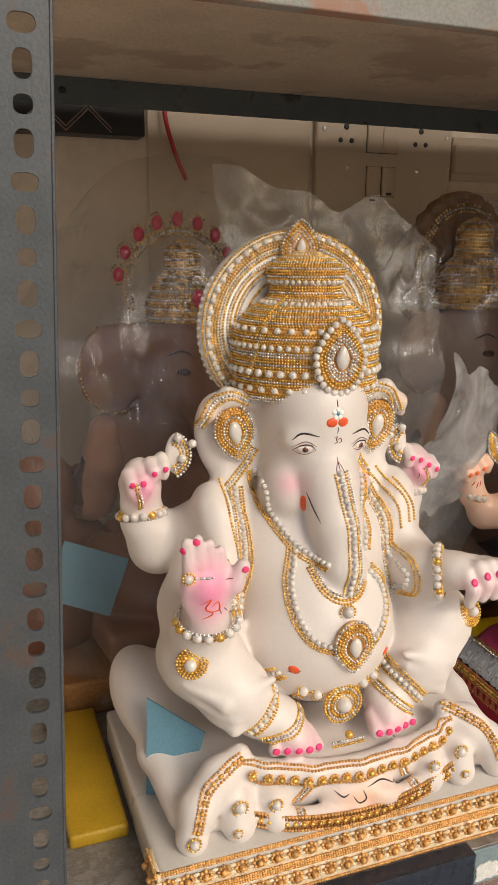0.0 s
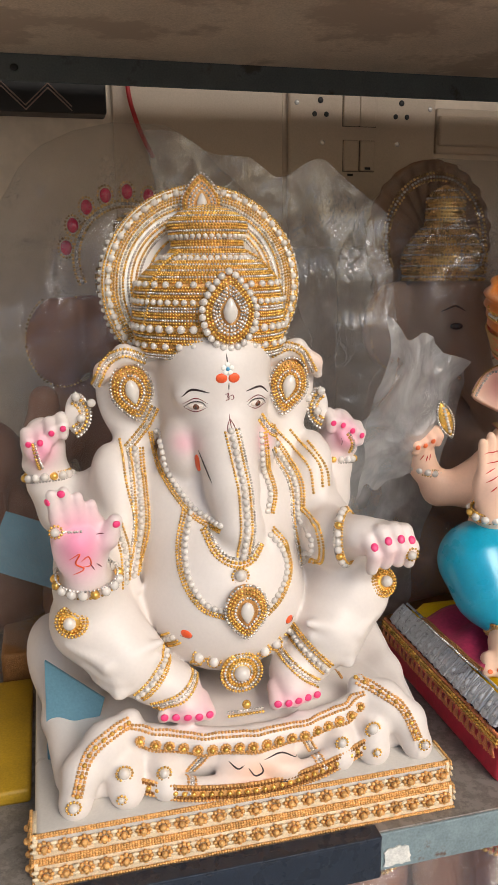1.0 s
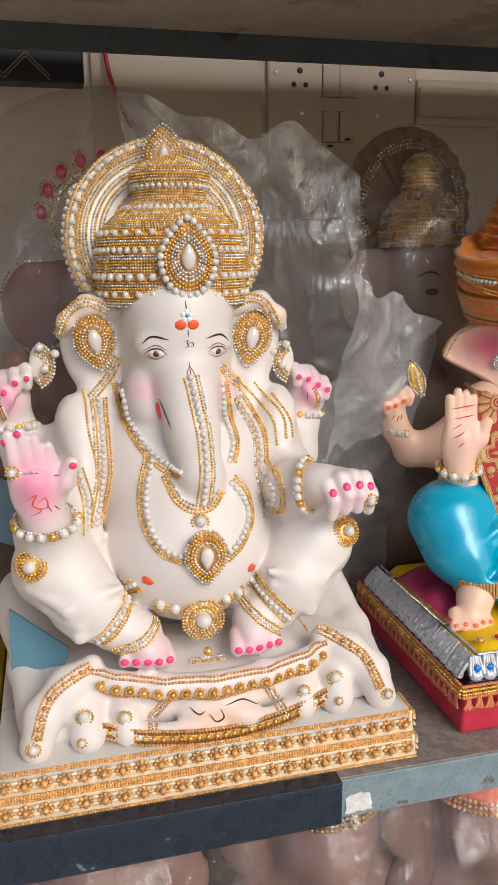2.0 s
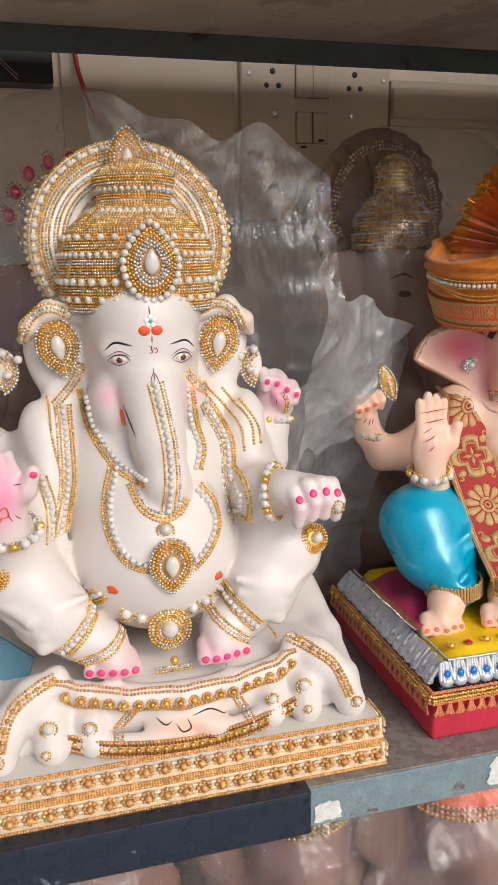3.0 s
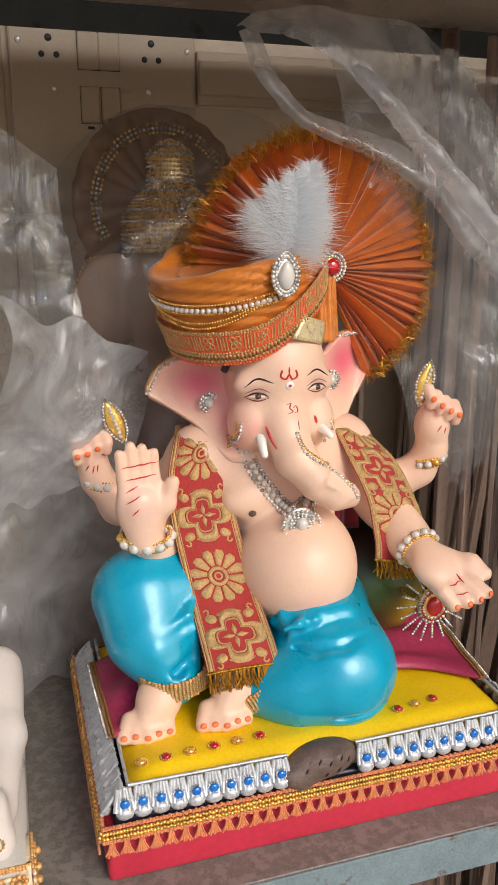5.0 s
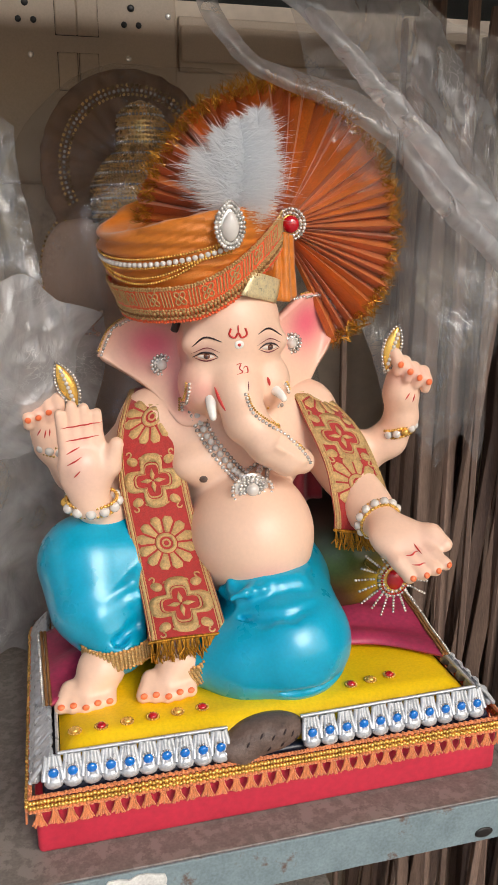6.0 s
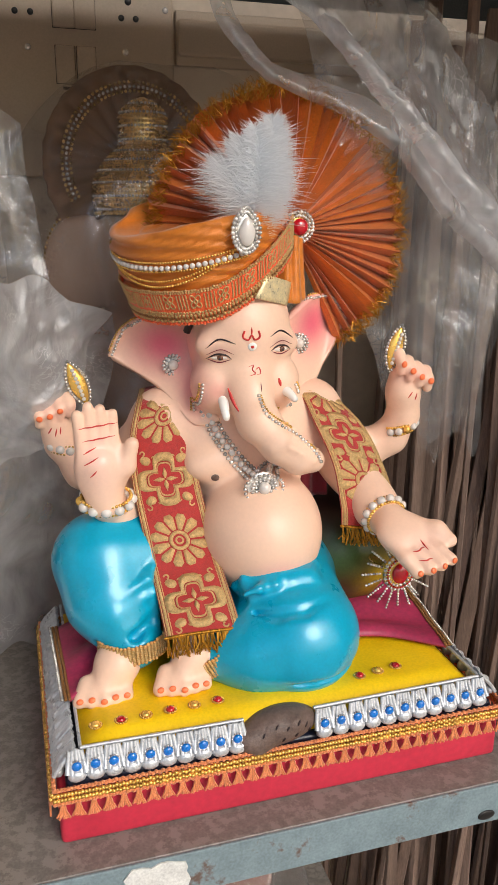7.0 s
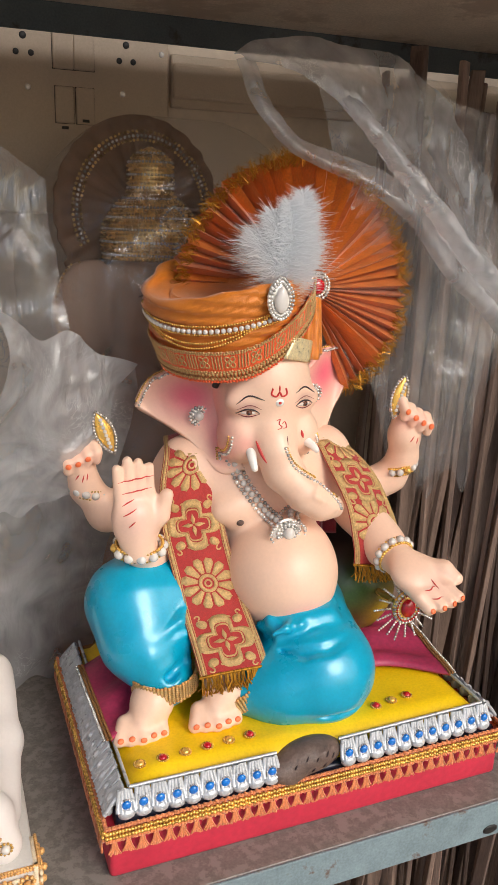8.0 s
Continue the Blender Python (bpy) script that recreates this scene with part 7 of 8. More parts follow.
for r, rad in ((0.0085, 0.002), (0.0118, 0.0021), (0.0153, 0.002)):
    w = np.linspace(0, 2 * math.pi, int(2 * math.pi * r / (rad * 2)), endpoint=False)
    x = np.sin(w) * r * (1.25 if r > 0.012 else 1)
    z = np.cos(w) * r * np.where(np.cos(w) > 0, 0.8, 1.15)
    balls(b, o + np.stack([x, 0.0015 + 0 * w, z], 1), rad, SILVER, 1)
balls(b, [o], 0.0062, PEARL, 3)
part("pendant", b, neck, "pearl pendant ringed with cut glass")
b, done = jewel("trunk_chain", "cut-glass bead chain curling down the trunk")
beads_on(b, S2, [(0.817, 1.349), (0.821, 1.334), (0.834, 1.323), (0.852, 1.311), (0.866, 1.296), (0.873, 1.286)], 0.0019, SILVER)
beads_on(b, S2, [(0.819, 1.349), (0.823, 1.3365), (0.836, 1.3255), (0.853, 1.314), (0.867, 1.299)], 0.0012, GOLD)
done()
for s, o in ((-1, (0.753, 1.366)), (1, (0.889, 1.381))):
    b, done = jewel("ear_stud", "round pearl ear stud ringed with cut glass", "earring", "ear studs")
    at, nor = drop(S2, xz([o]))
    for r, rad in ((0.0068, 0.0018), (0.0098, 0.0019)):
        w = np.linspace(0, 2 * math.pi, int(2 * math.pi * r / (rad * 2)), endpoint=False)
        balls(b, at[0] + np.stack([np.cos(w) * r, -0.002 + 0 * w, np.sin(w) * r], 1), rad, SILVER, 1)
    balls(b, at - (0, 0.003, 0), 0.0052, PEARL, 3)
    b.add(BALL[2][0] * (0.0098, 0.003, 0.0098) + at[0], BALL[2][1], SILVER)
    done()
b, done = jewel("ear_trim", "cut-glass bead edging round the pink ears", "beadwork")
for path in ([(0.697, 1.373), (0.706, 1.394), (0.717, 1.4045), (0.731, 1.4105), (0.757, 1.4105)], [(0.768, 1.325), (0.770, 1.344), (0.771, 1.356)], [(0.890, 1.4235), (0.91, 1.4275), (0.932, 1.4265), (0.951, 1.409)], [(0.862, 1.352), (0.868, 1.342)]):
    beads_on(b, S2, path, 0.0018, SILVER, sink=0.6)
    beads_on(b, S2, path, 0.0013, GOLD, offset=0.0028)
done()


def leaf_emblem(o, lean, label):
    """An almond-shaped golden emblem edged with glass beads, pearls down its middle."""
    b = Build()
    m = np.array(Euler((0, radians(lean), 0)).to_matrix())
    v, f = BALL[3]
    e = v * (0.0085, 0.004, 0.024)
    e[:, 0] *= 1 - 0.6 * np.abs(v[:, 2]) ** 2
    b.add(e @ m.T + o, f, GOLD)
    u = np.linspace(-1, 1, 24)
    for s in (-1, 1):
        pts = np.stack([s * (0.0102 * (1 - np.abs(u) ** 2.2)), 0 * u - 0.001, u * 0.026], 1)
        balls(b, smooth_path(pts, 0.0036) @ m.T + o, 0.0018, SILVER, 1)
    pts = np.stack([0.001 * u, 0 * u - 0.004, u * 0.016], 1)
    balls(b, smooth_path(pts, 0.0046) @ m.T + o, 0.0023, PEARL, 2)
    return b.make("hand_emblem", None, label, "emblem")


leaf_emblem(np.array((0.662, 0.845, 1.342)), -22, "golden almond-shaped emblem edged with glass beads in a raised hand")
leaf_emblem(np.array((0.998, 0.80, 1.372)), 14, "golden almond-shaped emblem edged with glass beads in a raised hand")

# ankle bands
for c0, tilt0, r in (((0.69, 0.71, 1.119), -4, 0.033), ((0.764, 0.69, 1.108), -30, 0.031)):
    b = Build()
    m = np.array(Euler((0, radians(tilt0), 0)).to_matrix())
    for h in np.linspace(-0.0085, 0.0085, 8):
        w = np.linspace(0, 2 * math.pi, 56, endpoint=False)
        ring = np.stack([np.cos(w) * r, np.sin(w) * r, h + 0.0007 * np.sin(w * 20)], 1)
        balls(b, ring @ m.T + c0, 0.0018, ZARI if abs(h) < 0.007 else BRAID, 1)
    w = np.linspace(0, 2 * math.pi, 40)
    g = np.stack([np.stack([np.cos(w) * (r - 0.0004), np.sin(w) * (r - 0.0004), 0 * w + h], -1) @ m.T + c0 for h in (-0.009, 0, 0.009)], 0)
    b.add(*sheet(g), ZARI)
    b.make("ankle_band", None, "dull gold woven band round the ankle", "anklet", "ankle bands")


# brocade stole: two hanging ends with woven gold motifs and a fringe
def stole_end(centre_line, widths, side, label, motifs, fringe=True):
    p = empty("brocade_stole", tuple(centre_line[0]), label, "stole")
    line = smooth_path(np.array(centre_line), 0.004)
    u = np.linspace(0, 1, len(line))
    wd = np.interp(u, np.linspace(0, 1, len(widths)), widths)
    sd = np.asarray(side, float)
    sd = sd / np.linalg.norm(sd)
    tan = np.gradient(line, axis=0)
    tan /= np.linalg.norm(tan, axis=1, keepdims=True)
    nor = np.cross(tan, sd)
    nor /= np.linalg.norm(nor, axis=1, keepdims=True)
    nor *= np.sign(-nor[:, 1:2] + 1e-6)
    acr = np.linspace(-0.5, 0.5, 17)
    g = line[:, None] + wd[:, None, None] * acr[None, :, None] * sd + nor[:, None] * (0.003 * np.cos(acr * math.pi))[None, :, None]
    g += nor[:, None] * (0.0016 * np.sin(u * 17)[:, None] * np.sin(acr * 5)[None])[..., None]
    part("cloth", Build().add(*slab_sheet(g, 0.0014), SASH), p, "red brocade cloth")
    length = np.linalg.norm(np.diff(line, axis=0), axis=1).sum()

    def on(s, a, lift=0.0016):
        """Place at s metres along and a across (in half widths)."""
        i = np.clip(s / length, 0, 1) * (len(line) - 1)
        k = np.minimum(i.astype(int), len(line) - 2)
        t = (i - k)[:, None]
        q = np.clip((a + 1) / 2, 0, 1) * 16
        j = np.minimum(q.astype(int), 15)
        r = (q - j)[:, None]
        base = (g[k, j] * (1 - t) + g[k + 1, j] * t) * (1 - r) + (g[k, j + 1] * (1 - t) + g[k + 1, j + 1] * t) * r
        return base + (nor[k] * (1 - t) + nor[k + 1] * t) * lift

    def shape(b, s, a):
        """A woven patch from an outline round its middle, slightly raised."""
        s, a = np.asarray(s), np.asarray(a)
        rim = on(s, a, 0.0008)
        top = on(s * 0.9 + s.mean() * 0.1, a * 0.9 + a.mean() * 0.1, 0.0017)
        mid = on(np.array([s.mean()]), np.array([a.mean()]), 0.0019)
        n = len(s)
        i = np.arange(n)
        j = (i + 1) % n
        b.add(np.vstack([rim, top, mid]), np.vstack([np.stack([i, j, j + n], 1), np.stack([i, j + n, i + n], 1), np.stack([i + n, j + n, np.full(n, 2 * n)], 1)]), ZARI)

    def ribbon(b, s1, a1, s2, a2):
        """A woven gold strip between two lines."""
        i = np.arange(len(s1) - 1)
        n = len(s1)
        low, high = on(s1, a1, 0.0004), on(s1, a1, 0.0014)
        high2, low2 = on(s2, a2, 0.0014), on(s2, a2, 0.0004)
        b.add(np.vstack([low, high, high2, low2]), np.vstack([np.stack([i + k * n, i + 1 + k * n, i + 1 + (k + 1) * n, i + (k + 1) * n], 1) for k in range(3)]), ZARI)

    border = Build()
    along = np.arange(0.001, length, 0.0018)
    zig = 0.008 * np.sin(along * 1700)
    for sx in (-1, 1):
        for a1, a2 in ((0.80, 0.83), (0.85, 0.935), (0.955, 0.985)):
            ribbon(border, along, sx * (a1 + zig), along, sx * (a2 + zig))
    part("border", border, p, "gold woven border")
    half = float(np.mean(widths)) / 2
    for s0, kind in motifs:
        b = Build()
        if kind == "wheel":
            for k in range(12):
                w = 2 * math.pi * (k + 0.5) / 12
                r0, r1, dw = 0.0108, 0.0268, 0.222
                o = [(r0, -dw * 0.8), (r1 * 0.86, -dw), (r1, -dw * 0.5), (r1, dw * 0.5), (r1 * 0.86, dw), (r0, dw * 0.8)]
                shape(b, [s0 + r * math.sin(w + d) for r, d in o], [r * math.cos(w + d) / half for r, d in o])
            w = np.linspace(0, 2 * math.pi, 33)
            for r1, r2 in ((0.0098, 0.0062), (0.0042, 0.0024)):
                ribbon(b, s0 + np.sin(w) * r1, np.cos(w) * r1 / half, s0 + np.sin(w) * r2, np.cos(w) * r2 / half)
        else:
            w = np.linspace(0, 2 * math.pi, 65)
            r1 = 0.0285 * (0.58 + 0.42 * np.abs(np.cos(2 * w)) ** 1.5 - 0.05 * np.cos(8 * w))
            for k1, k2 in ((1.0, 0.68), (0.64, 0.58)):
                ribbon(b, s0 + np.sin(w) * r1 * k1, np.cos(w) * r1 * k1 / half, s0 + np.sin(w) * r1 * k2, np.cos(w) * r1 * k2 / half)
            for k in range(4):
                v = math.pi / 2 * k
                o = [(0.0012, -0.6), (0.006, -0.42), (0.0125, 0.0), (0.006, 0.42), (0.0012, 0.6)]
                shape(b, [s0 + r * math.sin(v + d) for r, d in o], [r * math.cos(v + d) / half for r, d in o])
            # paisleys with curled tips in the corners
            for sx in (-1, 1):
                for sz in (-1, 1):
                    w = np.linspace(0, 2 * math.pi, 16, endpoint=False)
                    r = 0.0044 * (1 + 0.5 * np.clip(np.cos(w - 0.5), 0, 1) ** 3)
                    shape(b, s0 + sz * (0.0195 + np.sin(w) * r), sx * (0.0168 + np.cos(w) * r) / half)
                    for dc, dz, big in ((0.0035, 0.0075, 1.0), (-0.0075, 0.0025, 0.8)):
                        v = np.linspace(0, 4.6, 16)
                        rr = 0.0029 * big
                        ribbon(b, s0 + sz * (0.0195 + dz + np.sin(v) * rr), sx * (0.0168 + dc + np.cos(v) * rr) / half, s0 + sz * (0.0195 + dz + np.sin(v) * rr * 0.5), sx * (0.0168 + dc + np.cos(v) * rr * 0.5) / half)
        part("motif", b, p, "gold woven motif")
    if fringe:
        b = Build()
        rng = random.Random(77)
        for k in range(90):
            a = rng.uniform(-0.98, 0.98)
            q = on(np.array([length]), np.array([a]), 0.0)[0]
            l = rng.uniform(0.012, 0.019)
            pts = [q, q + (rng.uniform(-0.002, 0.002), -0.003, -l * 0.5), q + (rng.uniform(-0.005, 0.005), -0.003 + rng.uniform(-0.003, 0.002), -l)]
            b.add(*tube(np.array(pts), 0.0007, 4), TINSEL)
        s = np.full(44, length - 0.001)
        balls(b, on(s, np.linspace(-1, 1, 44), 0.001), 0.0019, TINSEL, 1)
        part("fringe", b, p, "gold thread fringe")
    return p


stole_end([(0.752, 0.835, 1.336), (0.744, 0.792, 1.33), (0.735, 0.773, 1.30), (0.735, 0.760, 1.26), (0.741, 0.735, 1.213), (0.745, 0.715, 1.183), (0.749, 0.686, 1.155), (0.751, 0.668, 1.137)],
          [0.056, 0.062, 0.064, 0.065, 0.066, 0.068, 0.071], (1, -0.08, 0.06), "red and gold brocade stole end hanging over the knee", [(0.062, "wheel"), (0.124, "star"), (0.186, "wheel"), (0.247, "star")])
stole_end([(0.892, 0.835, 1.34), (0.906, 0.79, 1.327), (0.922, 0.758, 1.296), (0.936, 0.74, 1.256), (0.942, 0.732, 1.22), (0.942, 0.73, 1.197)],
          [0.034, 0.045, 0.058, 0.064, 0.066, 0.066], (1, 0.12, -0.2), "red and gold brocade stole end draped over the upper arm", [(0.05, "wheel"), (0.103, "star"), (0.153, "wheel")])

# the stole's plain maroon lining, drawn round the back of the neck and down inside the arm
lining = [(0.868, 0.845, 1.335), (0.884, 0.822, 1.33), (0.896, 0.80, 1.30), (0.90, 0.79, 1.26), (0.90, 0.79, 1.21)]
line = smooth_path(np.array(lining), 0.006)
w = np.linspace(-0.5, 0.5, 14)
g = line[:, None] + np.stack([0.034 * w, 0.006 * np.sin(w * 9), 0.012 * w], -1)[None] + (0.0014 * np.sin(np.arange(len(line)) * 0.5))[:, None, None]
Build().add(*slab_sheet(g, 0.002), LINING).make("stole_lining", None, "plain maroon cloth lining inside the brocade stole", "cloth")

# dark bolster, magenta cloth and the ray brooch
c = Clay((0.84, 0.66, 1.05), (1.06, 0.92, 1.26), 0.0035)
c.egg((0.935, 0.815, 1.145), (0.075, 0.075, 0.072), k=0.02)
v, f = c.mesh()
col = blush(v, np.array(rgb(38, 28, 26)), [((0.925, 0.74, 1.16), (0.04, 0.05, 0.03), np.array(rgb(70, 110, 50)), 0.8), ((0.965, 0.74, 1.125), (0.035, 0.05, 0.03), np.array(rgb(200, 170, 30)), 0.8), ((0.90, 0.75, 1.11), (0.04, 0.05, 0.03), np.array(rgb(110, 40, 50)), 0.6)])
Build().add(v, f, BOLSTER, col).make("round_bolster", None, "dark round bolster sprayed green and yellow behind the statue", "bolster", paint=True)
b = Build()
o = np.array((0.962, 0.69, 1.160))
b.add(BALL[3][0] * (0.009, 0.005, 0.011) + o, BALL[3][1], RED_GEM)
for r, rad in ((0.0125, 0.0021), (0.0165, 0.0021)):
    w = np.linspace(0, 2 * math.pi, int(2 * math.pi * r / (rad * 2)), endpoint=False)
    balls(b, o + np.stack([np.cos(w) * r, 0.002 + 0 * w, np.sin(w) * r * 1.1], 1), rad, SILVER, 1)
w = np.linspace(0, 2 * math.pi, 34, endpoint=False)
balls(b, o + np.stack([np.cos(w) * 0.0142, 0 * w, np.sin(w) * 0.0156], 1), 0.0012, RED_GEM, 1)
for k in range(13):
    a = radians(120 + k * 19)
    for j in range(7 if k % 2 else 6):
        r = 0.021 + j * 0.0032
        balls(b, [o + (math.cos(a) * r, 0.004, math.sin(a) * r)], 0.0016, SILVER, 1)
b.add(BALL[2][0] * (0.018, 0.004, 0.02) + o + (0, 0.005, 0), BALL[2][1], GOLD)
b.add(*tube([o + (0, 0.006, 0), o + (-0.01, 0.075, -0.006)], 0.004, 8), GOLD)
b.make("ray_brooch", None, "red glass brooch with radiating rows of glass beads", "brooch")


def draped(points_a, points_b, label, seed):
    """A cloth lying over the cushion, between two edge lines, with soft folds."""
    a, bq = smooth_path(np.array(points_a), 0.004), smooth_path(np.array(points_b), 0.004)
    n = 40
    a, bq = (np.stack([np.interp(np.linspace(0, 1, n), np.linspace(0, 1, len(q)), q[:, i]) for i in range(3)], 1) for q in (a, bq))
    v = np.linspace(0, 1, 16)
    g = a[:, None] * (1 - v)[None, :, None] + bq[:, None] * v[None, :, None]
    g[..., 2] += 0.004 * np.sin(v * 14 + seed)[None] * np.sin(np.linspace(0.2, 3, n))[:, None]
    b = Build().add(*slab_sheet(g, 0.003), MAGENTA)
    p = empty("cloth_drape", tuple(a[0]), label, "cloth")
    part("cloth", b, p)
    t = Build()
    for off in (0, 0.0034):
        balls(t, smooth_path(g[-1] + (off if points_b[-1][0] > 0.8 else -off, 0, 0.002), 0.0035), 0.0019, OLD_GOLD, 1)
    balls(t, smooth_path(g[-1] + (0.0066 if points_b[-1][0] > 0.8 else -0.0066, 0, 0.002), 0.0035), 0.0017, SILVER, 1)
    part("border", t, p, "tarnished gold border")


draped([(0.90, 0.70, 1.092), (0.95, 0.69, 1.09), (1.0, 0.655, 1.09)], [(0.90, 0.80, 1.11), (0.95, 0.80, 1.105), (1.02, 0.80, 1.09)], "magenta painted cloth spread over the yellow cushion", 0)
draped([(0.70, 0.705, 1.094), (0.665, 0.695, 1.093), (0.626, 0.668, 1.089)], [(0.70, 0.80, 1.105), (0.66, 0.81, 1.10), (0.622, 0.80, 1.09)], "magenta painted cloth beside the bent knee", 2)


# ---- wrapped statues behind, on the same shelf ----
# yellow paint dimmed to mustard in its colour, for the shade and film there
SHADED_YELLOW = surface("shade_dimmed_yellow_paint", rgb(178, 142, 34), 0.5, vary=0.2, scale=20, bump=0.2)
HALO = surface("rust_brown_halo_cloth", rgb(124, 92, 68), 0.6, vary=0.3, scale=60, bump=0.5, grain=500)


def wrapped_statue(o, gem, label, yaw=0.0, scale=1.0, tall=1.1, crown_scale=0.9, tone=(150, 120, 102)):
    """A seated elephant-headed figure with a beaded crown, seen through polythene."""
    c = Clay((-0.16, -0.13, 0.0), (0.16, 0.13, 0.47), 0.005)
    c.egg((0, -0.03, 0.16), (0.09, 0.085, 0.09), k=0.03).egg((0, 0, 0.25), (0.1, 0.06, 0.08), k=0.03)
    c.egg((0, -0.01, 0.375), (0.07, 0.075, 0.085), k=0.02)
    c.limb([(0, -0.06, 0.35, 0.036), (0.005, -0.09, 0.29, 0.026), (0.03, -0.095, 0.24, 0.018)], k=0.015)
    for s in (-1, 1):
        c.egg((s * 0.095, 0.005, 0.365), (0.048, 0.014, 0.06), (0, s * -14, s * 14), k=0.012)
        c.limb([(s * 0.06, 0.02, 0.1, 0.055), (s * 0.115, -0.04, 0.10, 0.05), (s * 0.05, -0.1, 0.06, 0.03)], k=0.02)
        c.limb([(s * 0.09, 0.01, 0.27, 0.034), (s * 0.14, -0.02, 0.2, 0.028), (s * 0.135, -0.06, 0.26, 0.022), (s * 0.135, -0.07, 0.30, 0.018)], k=0.015)
    c.block((-0.15, -0.12, 0.0), (0.15, 0.12, 0.05), 0.012)
    v, f = c.mesh()
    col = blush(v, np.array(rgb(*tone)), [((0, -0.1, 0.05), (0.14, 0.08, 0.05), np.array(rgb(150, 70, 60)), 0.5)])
    m = np.array(Euler((0, 0, radians(yaw))).to_matrix())

    def place(q):
        q = np.array(q, float)
        k = np.where(q[:, 2] < 0.42, scale, crown_scale)
        q[:, 0] *= k
        q[:, 1] *= k
        q[:, 2] = np.where(q[:, 2] < 0.42, q[:, 2] * tall, 0.42 * tall + (q[:, 2] - 0.42) * crown_scale)
        return q @ m.T + np.asarray(o)

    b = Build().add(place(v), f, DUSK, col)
    t = tree_of(v, f)
    for s in (-1, 1):
        e = Build()
        dab(e, t, (s * 0.033, 0.365), 0.01, 0.0045, BROW)
        paint_line(e, t, [(s * 0.02, 0.385), (s * 0.034, 0.391), (s * 0.05, 0.384)], 0.003, BROW)
        for vv, ll, ss, mm in zip(e.v, e.loops, e.sizes, e.slots):
            b.add(place(vv), (ll - ll.min()).reshape(-1, ss[0]), BROW)
    # crown dome and beads
    prof = smooth_path([(0.425, 0.07), (0.46, 0.072), (0.485, 0.062), (0.505, 0.045), (0.515, 0.034), (0.545, 0.032), (0.56, 0.03), (0.575, 0.012), (0.58, 0.003)], 0.006)
    a = np.linspace(0, 2 * math.pi, 41)
    g = np.stack([np.stack([r * np.sin(a), -r * np.cos(a), np.full_like(a, z)], -1) for z, r in prof], 0)
    vv, ff = sheet(g)
    b.add(place(vv), ff, DULL_GOLD)
    for i, (z, r) in enumerate(prof[:-2]):
        w = np.linspace(-1.9, 1.9, int(3.8 * r / 0.0046))
        balls(b, place(np.stack([(r + 0.001) * np.sin(w), -(r + 0.001) * np.cos(w), np.full_like(w, z)], 1)), 0.0021, SILVER if i % 3 == 1 else DULL_GOLD, 1)
    w = np.linspace(radians(-25), radians(205), 64)
    for r, rad, mm in ((0.112, 0.0024, DULL_GOLD), (0.106, 0.0024, SILVER), (0.1, 0.0022, DULL_GOLD)):
        balls(b, place(np.stack([r * np.cos(w), 0.02 + 0 * w, 0.49 + r * np.sin(w)], 1)), rad, mm, 1)
    if gem is None:
        # dull brown halo disc behind the crown, with a frilled rim
        ww, rr = np.linspace(0, 2 * math.pi, 121), np.linspace(0.01, 0.135, 12)
        disc = np.stack([np.stack([r * np.cos(ww) * (1 + 0.008 * np.sin(ww * 37) * (r > 0.12)), 0.035 + 0.004 * np.sin(ww * 24) * r / 0.135, 0.49 + r * np.sin(ww)], -1) for r in rr], 0)
        vv, ff = slab_sheet(disc, 0.004)
        b.add(place(vv), ff, HALO)
    if gem is not None:
        for k in range(9):
            q = radians(10 + k * 20)
            ctr = place([(0.126 * math.cos(q), 0.02, 0.49 + 0.128 * math.sin(q))])[0]
            vv, ff = BALL[2]
            b.add(vv * (0.008, 0.006, 0.0105) + ctr, ff, gem)
            ww = np.linspace(0, 2 * math.pi, 16, endpoint=False)
            balls(b, ctr + np.stack([np.cos(ww) * 0.0105, 0.002 + 0 * ww, np.sin(ww) * 0.0135], 1), 0.0019, DULL_GOLD, 1)
        ctr = place([(0.0, -0.076, 0.47)])[0]
        b.add(BALL[2][0] * (0.009, 0.005, 0.013) + ctr, BALL[2][1], gem)
    ctr = place([(0.0, -0.073, 0.47)])[0]
    for k in (1.0, 0.75):
        ww = np.linspace(0, 2 * math.pi, 34, endpoint=False)
        x = np.sin(ww) * 0.024 * k * (1 - 0.5 * np.clip(np.cos(ww), 0, 1) ** 2)
        balls(b, ctr + np.stack([x, 0 * ww, np.cos(ww) * 0.034 * k], 1), 0.0021, SILVER if k < 1 else DULL_GOLD, 1)
    # beaded ear edges
    for s in (-1, 1):
        ww = np.linspace(0.4, 3.6, 34)
        ring = np.stack([s * (0.098 + 0.046 * np.sin(ww)), -0.008 + 0 * ww, 0.365 + 0.06 * np.cos(ww)], 1)
        balls(b, place(ring), 0.0019, DULL_GOLD, 1)
    b.make("elephant_god_statue", None, label, "statue", "wrapped statues behind", paint=True)


# both bodies take a darker, browner tone than the front statues
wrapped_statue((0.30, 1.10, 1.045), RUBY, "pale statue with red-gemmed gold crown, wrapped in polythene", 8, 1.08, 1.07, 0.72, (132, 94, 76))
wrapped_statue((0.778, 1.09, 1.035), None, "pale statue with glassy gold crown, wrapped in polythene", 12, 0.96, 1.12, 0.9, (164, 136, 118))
Build().add(*rounded_box((0.09, 0.935, SHELF), (0.46, 1.18, 1.046), 0.006, 2), OLD_GOLD).make("brown_plinth", None, "dull brown plinth under the red-gemmed wrapped statue", "plinth")
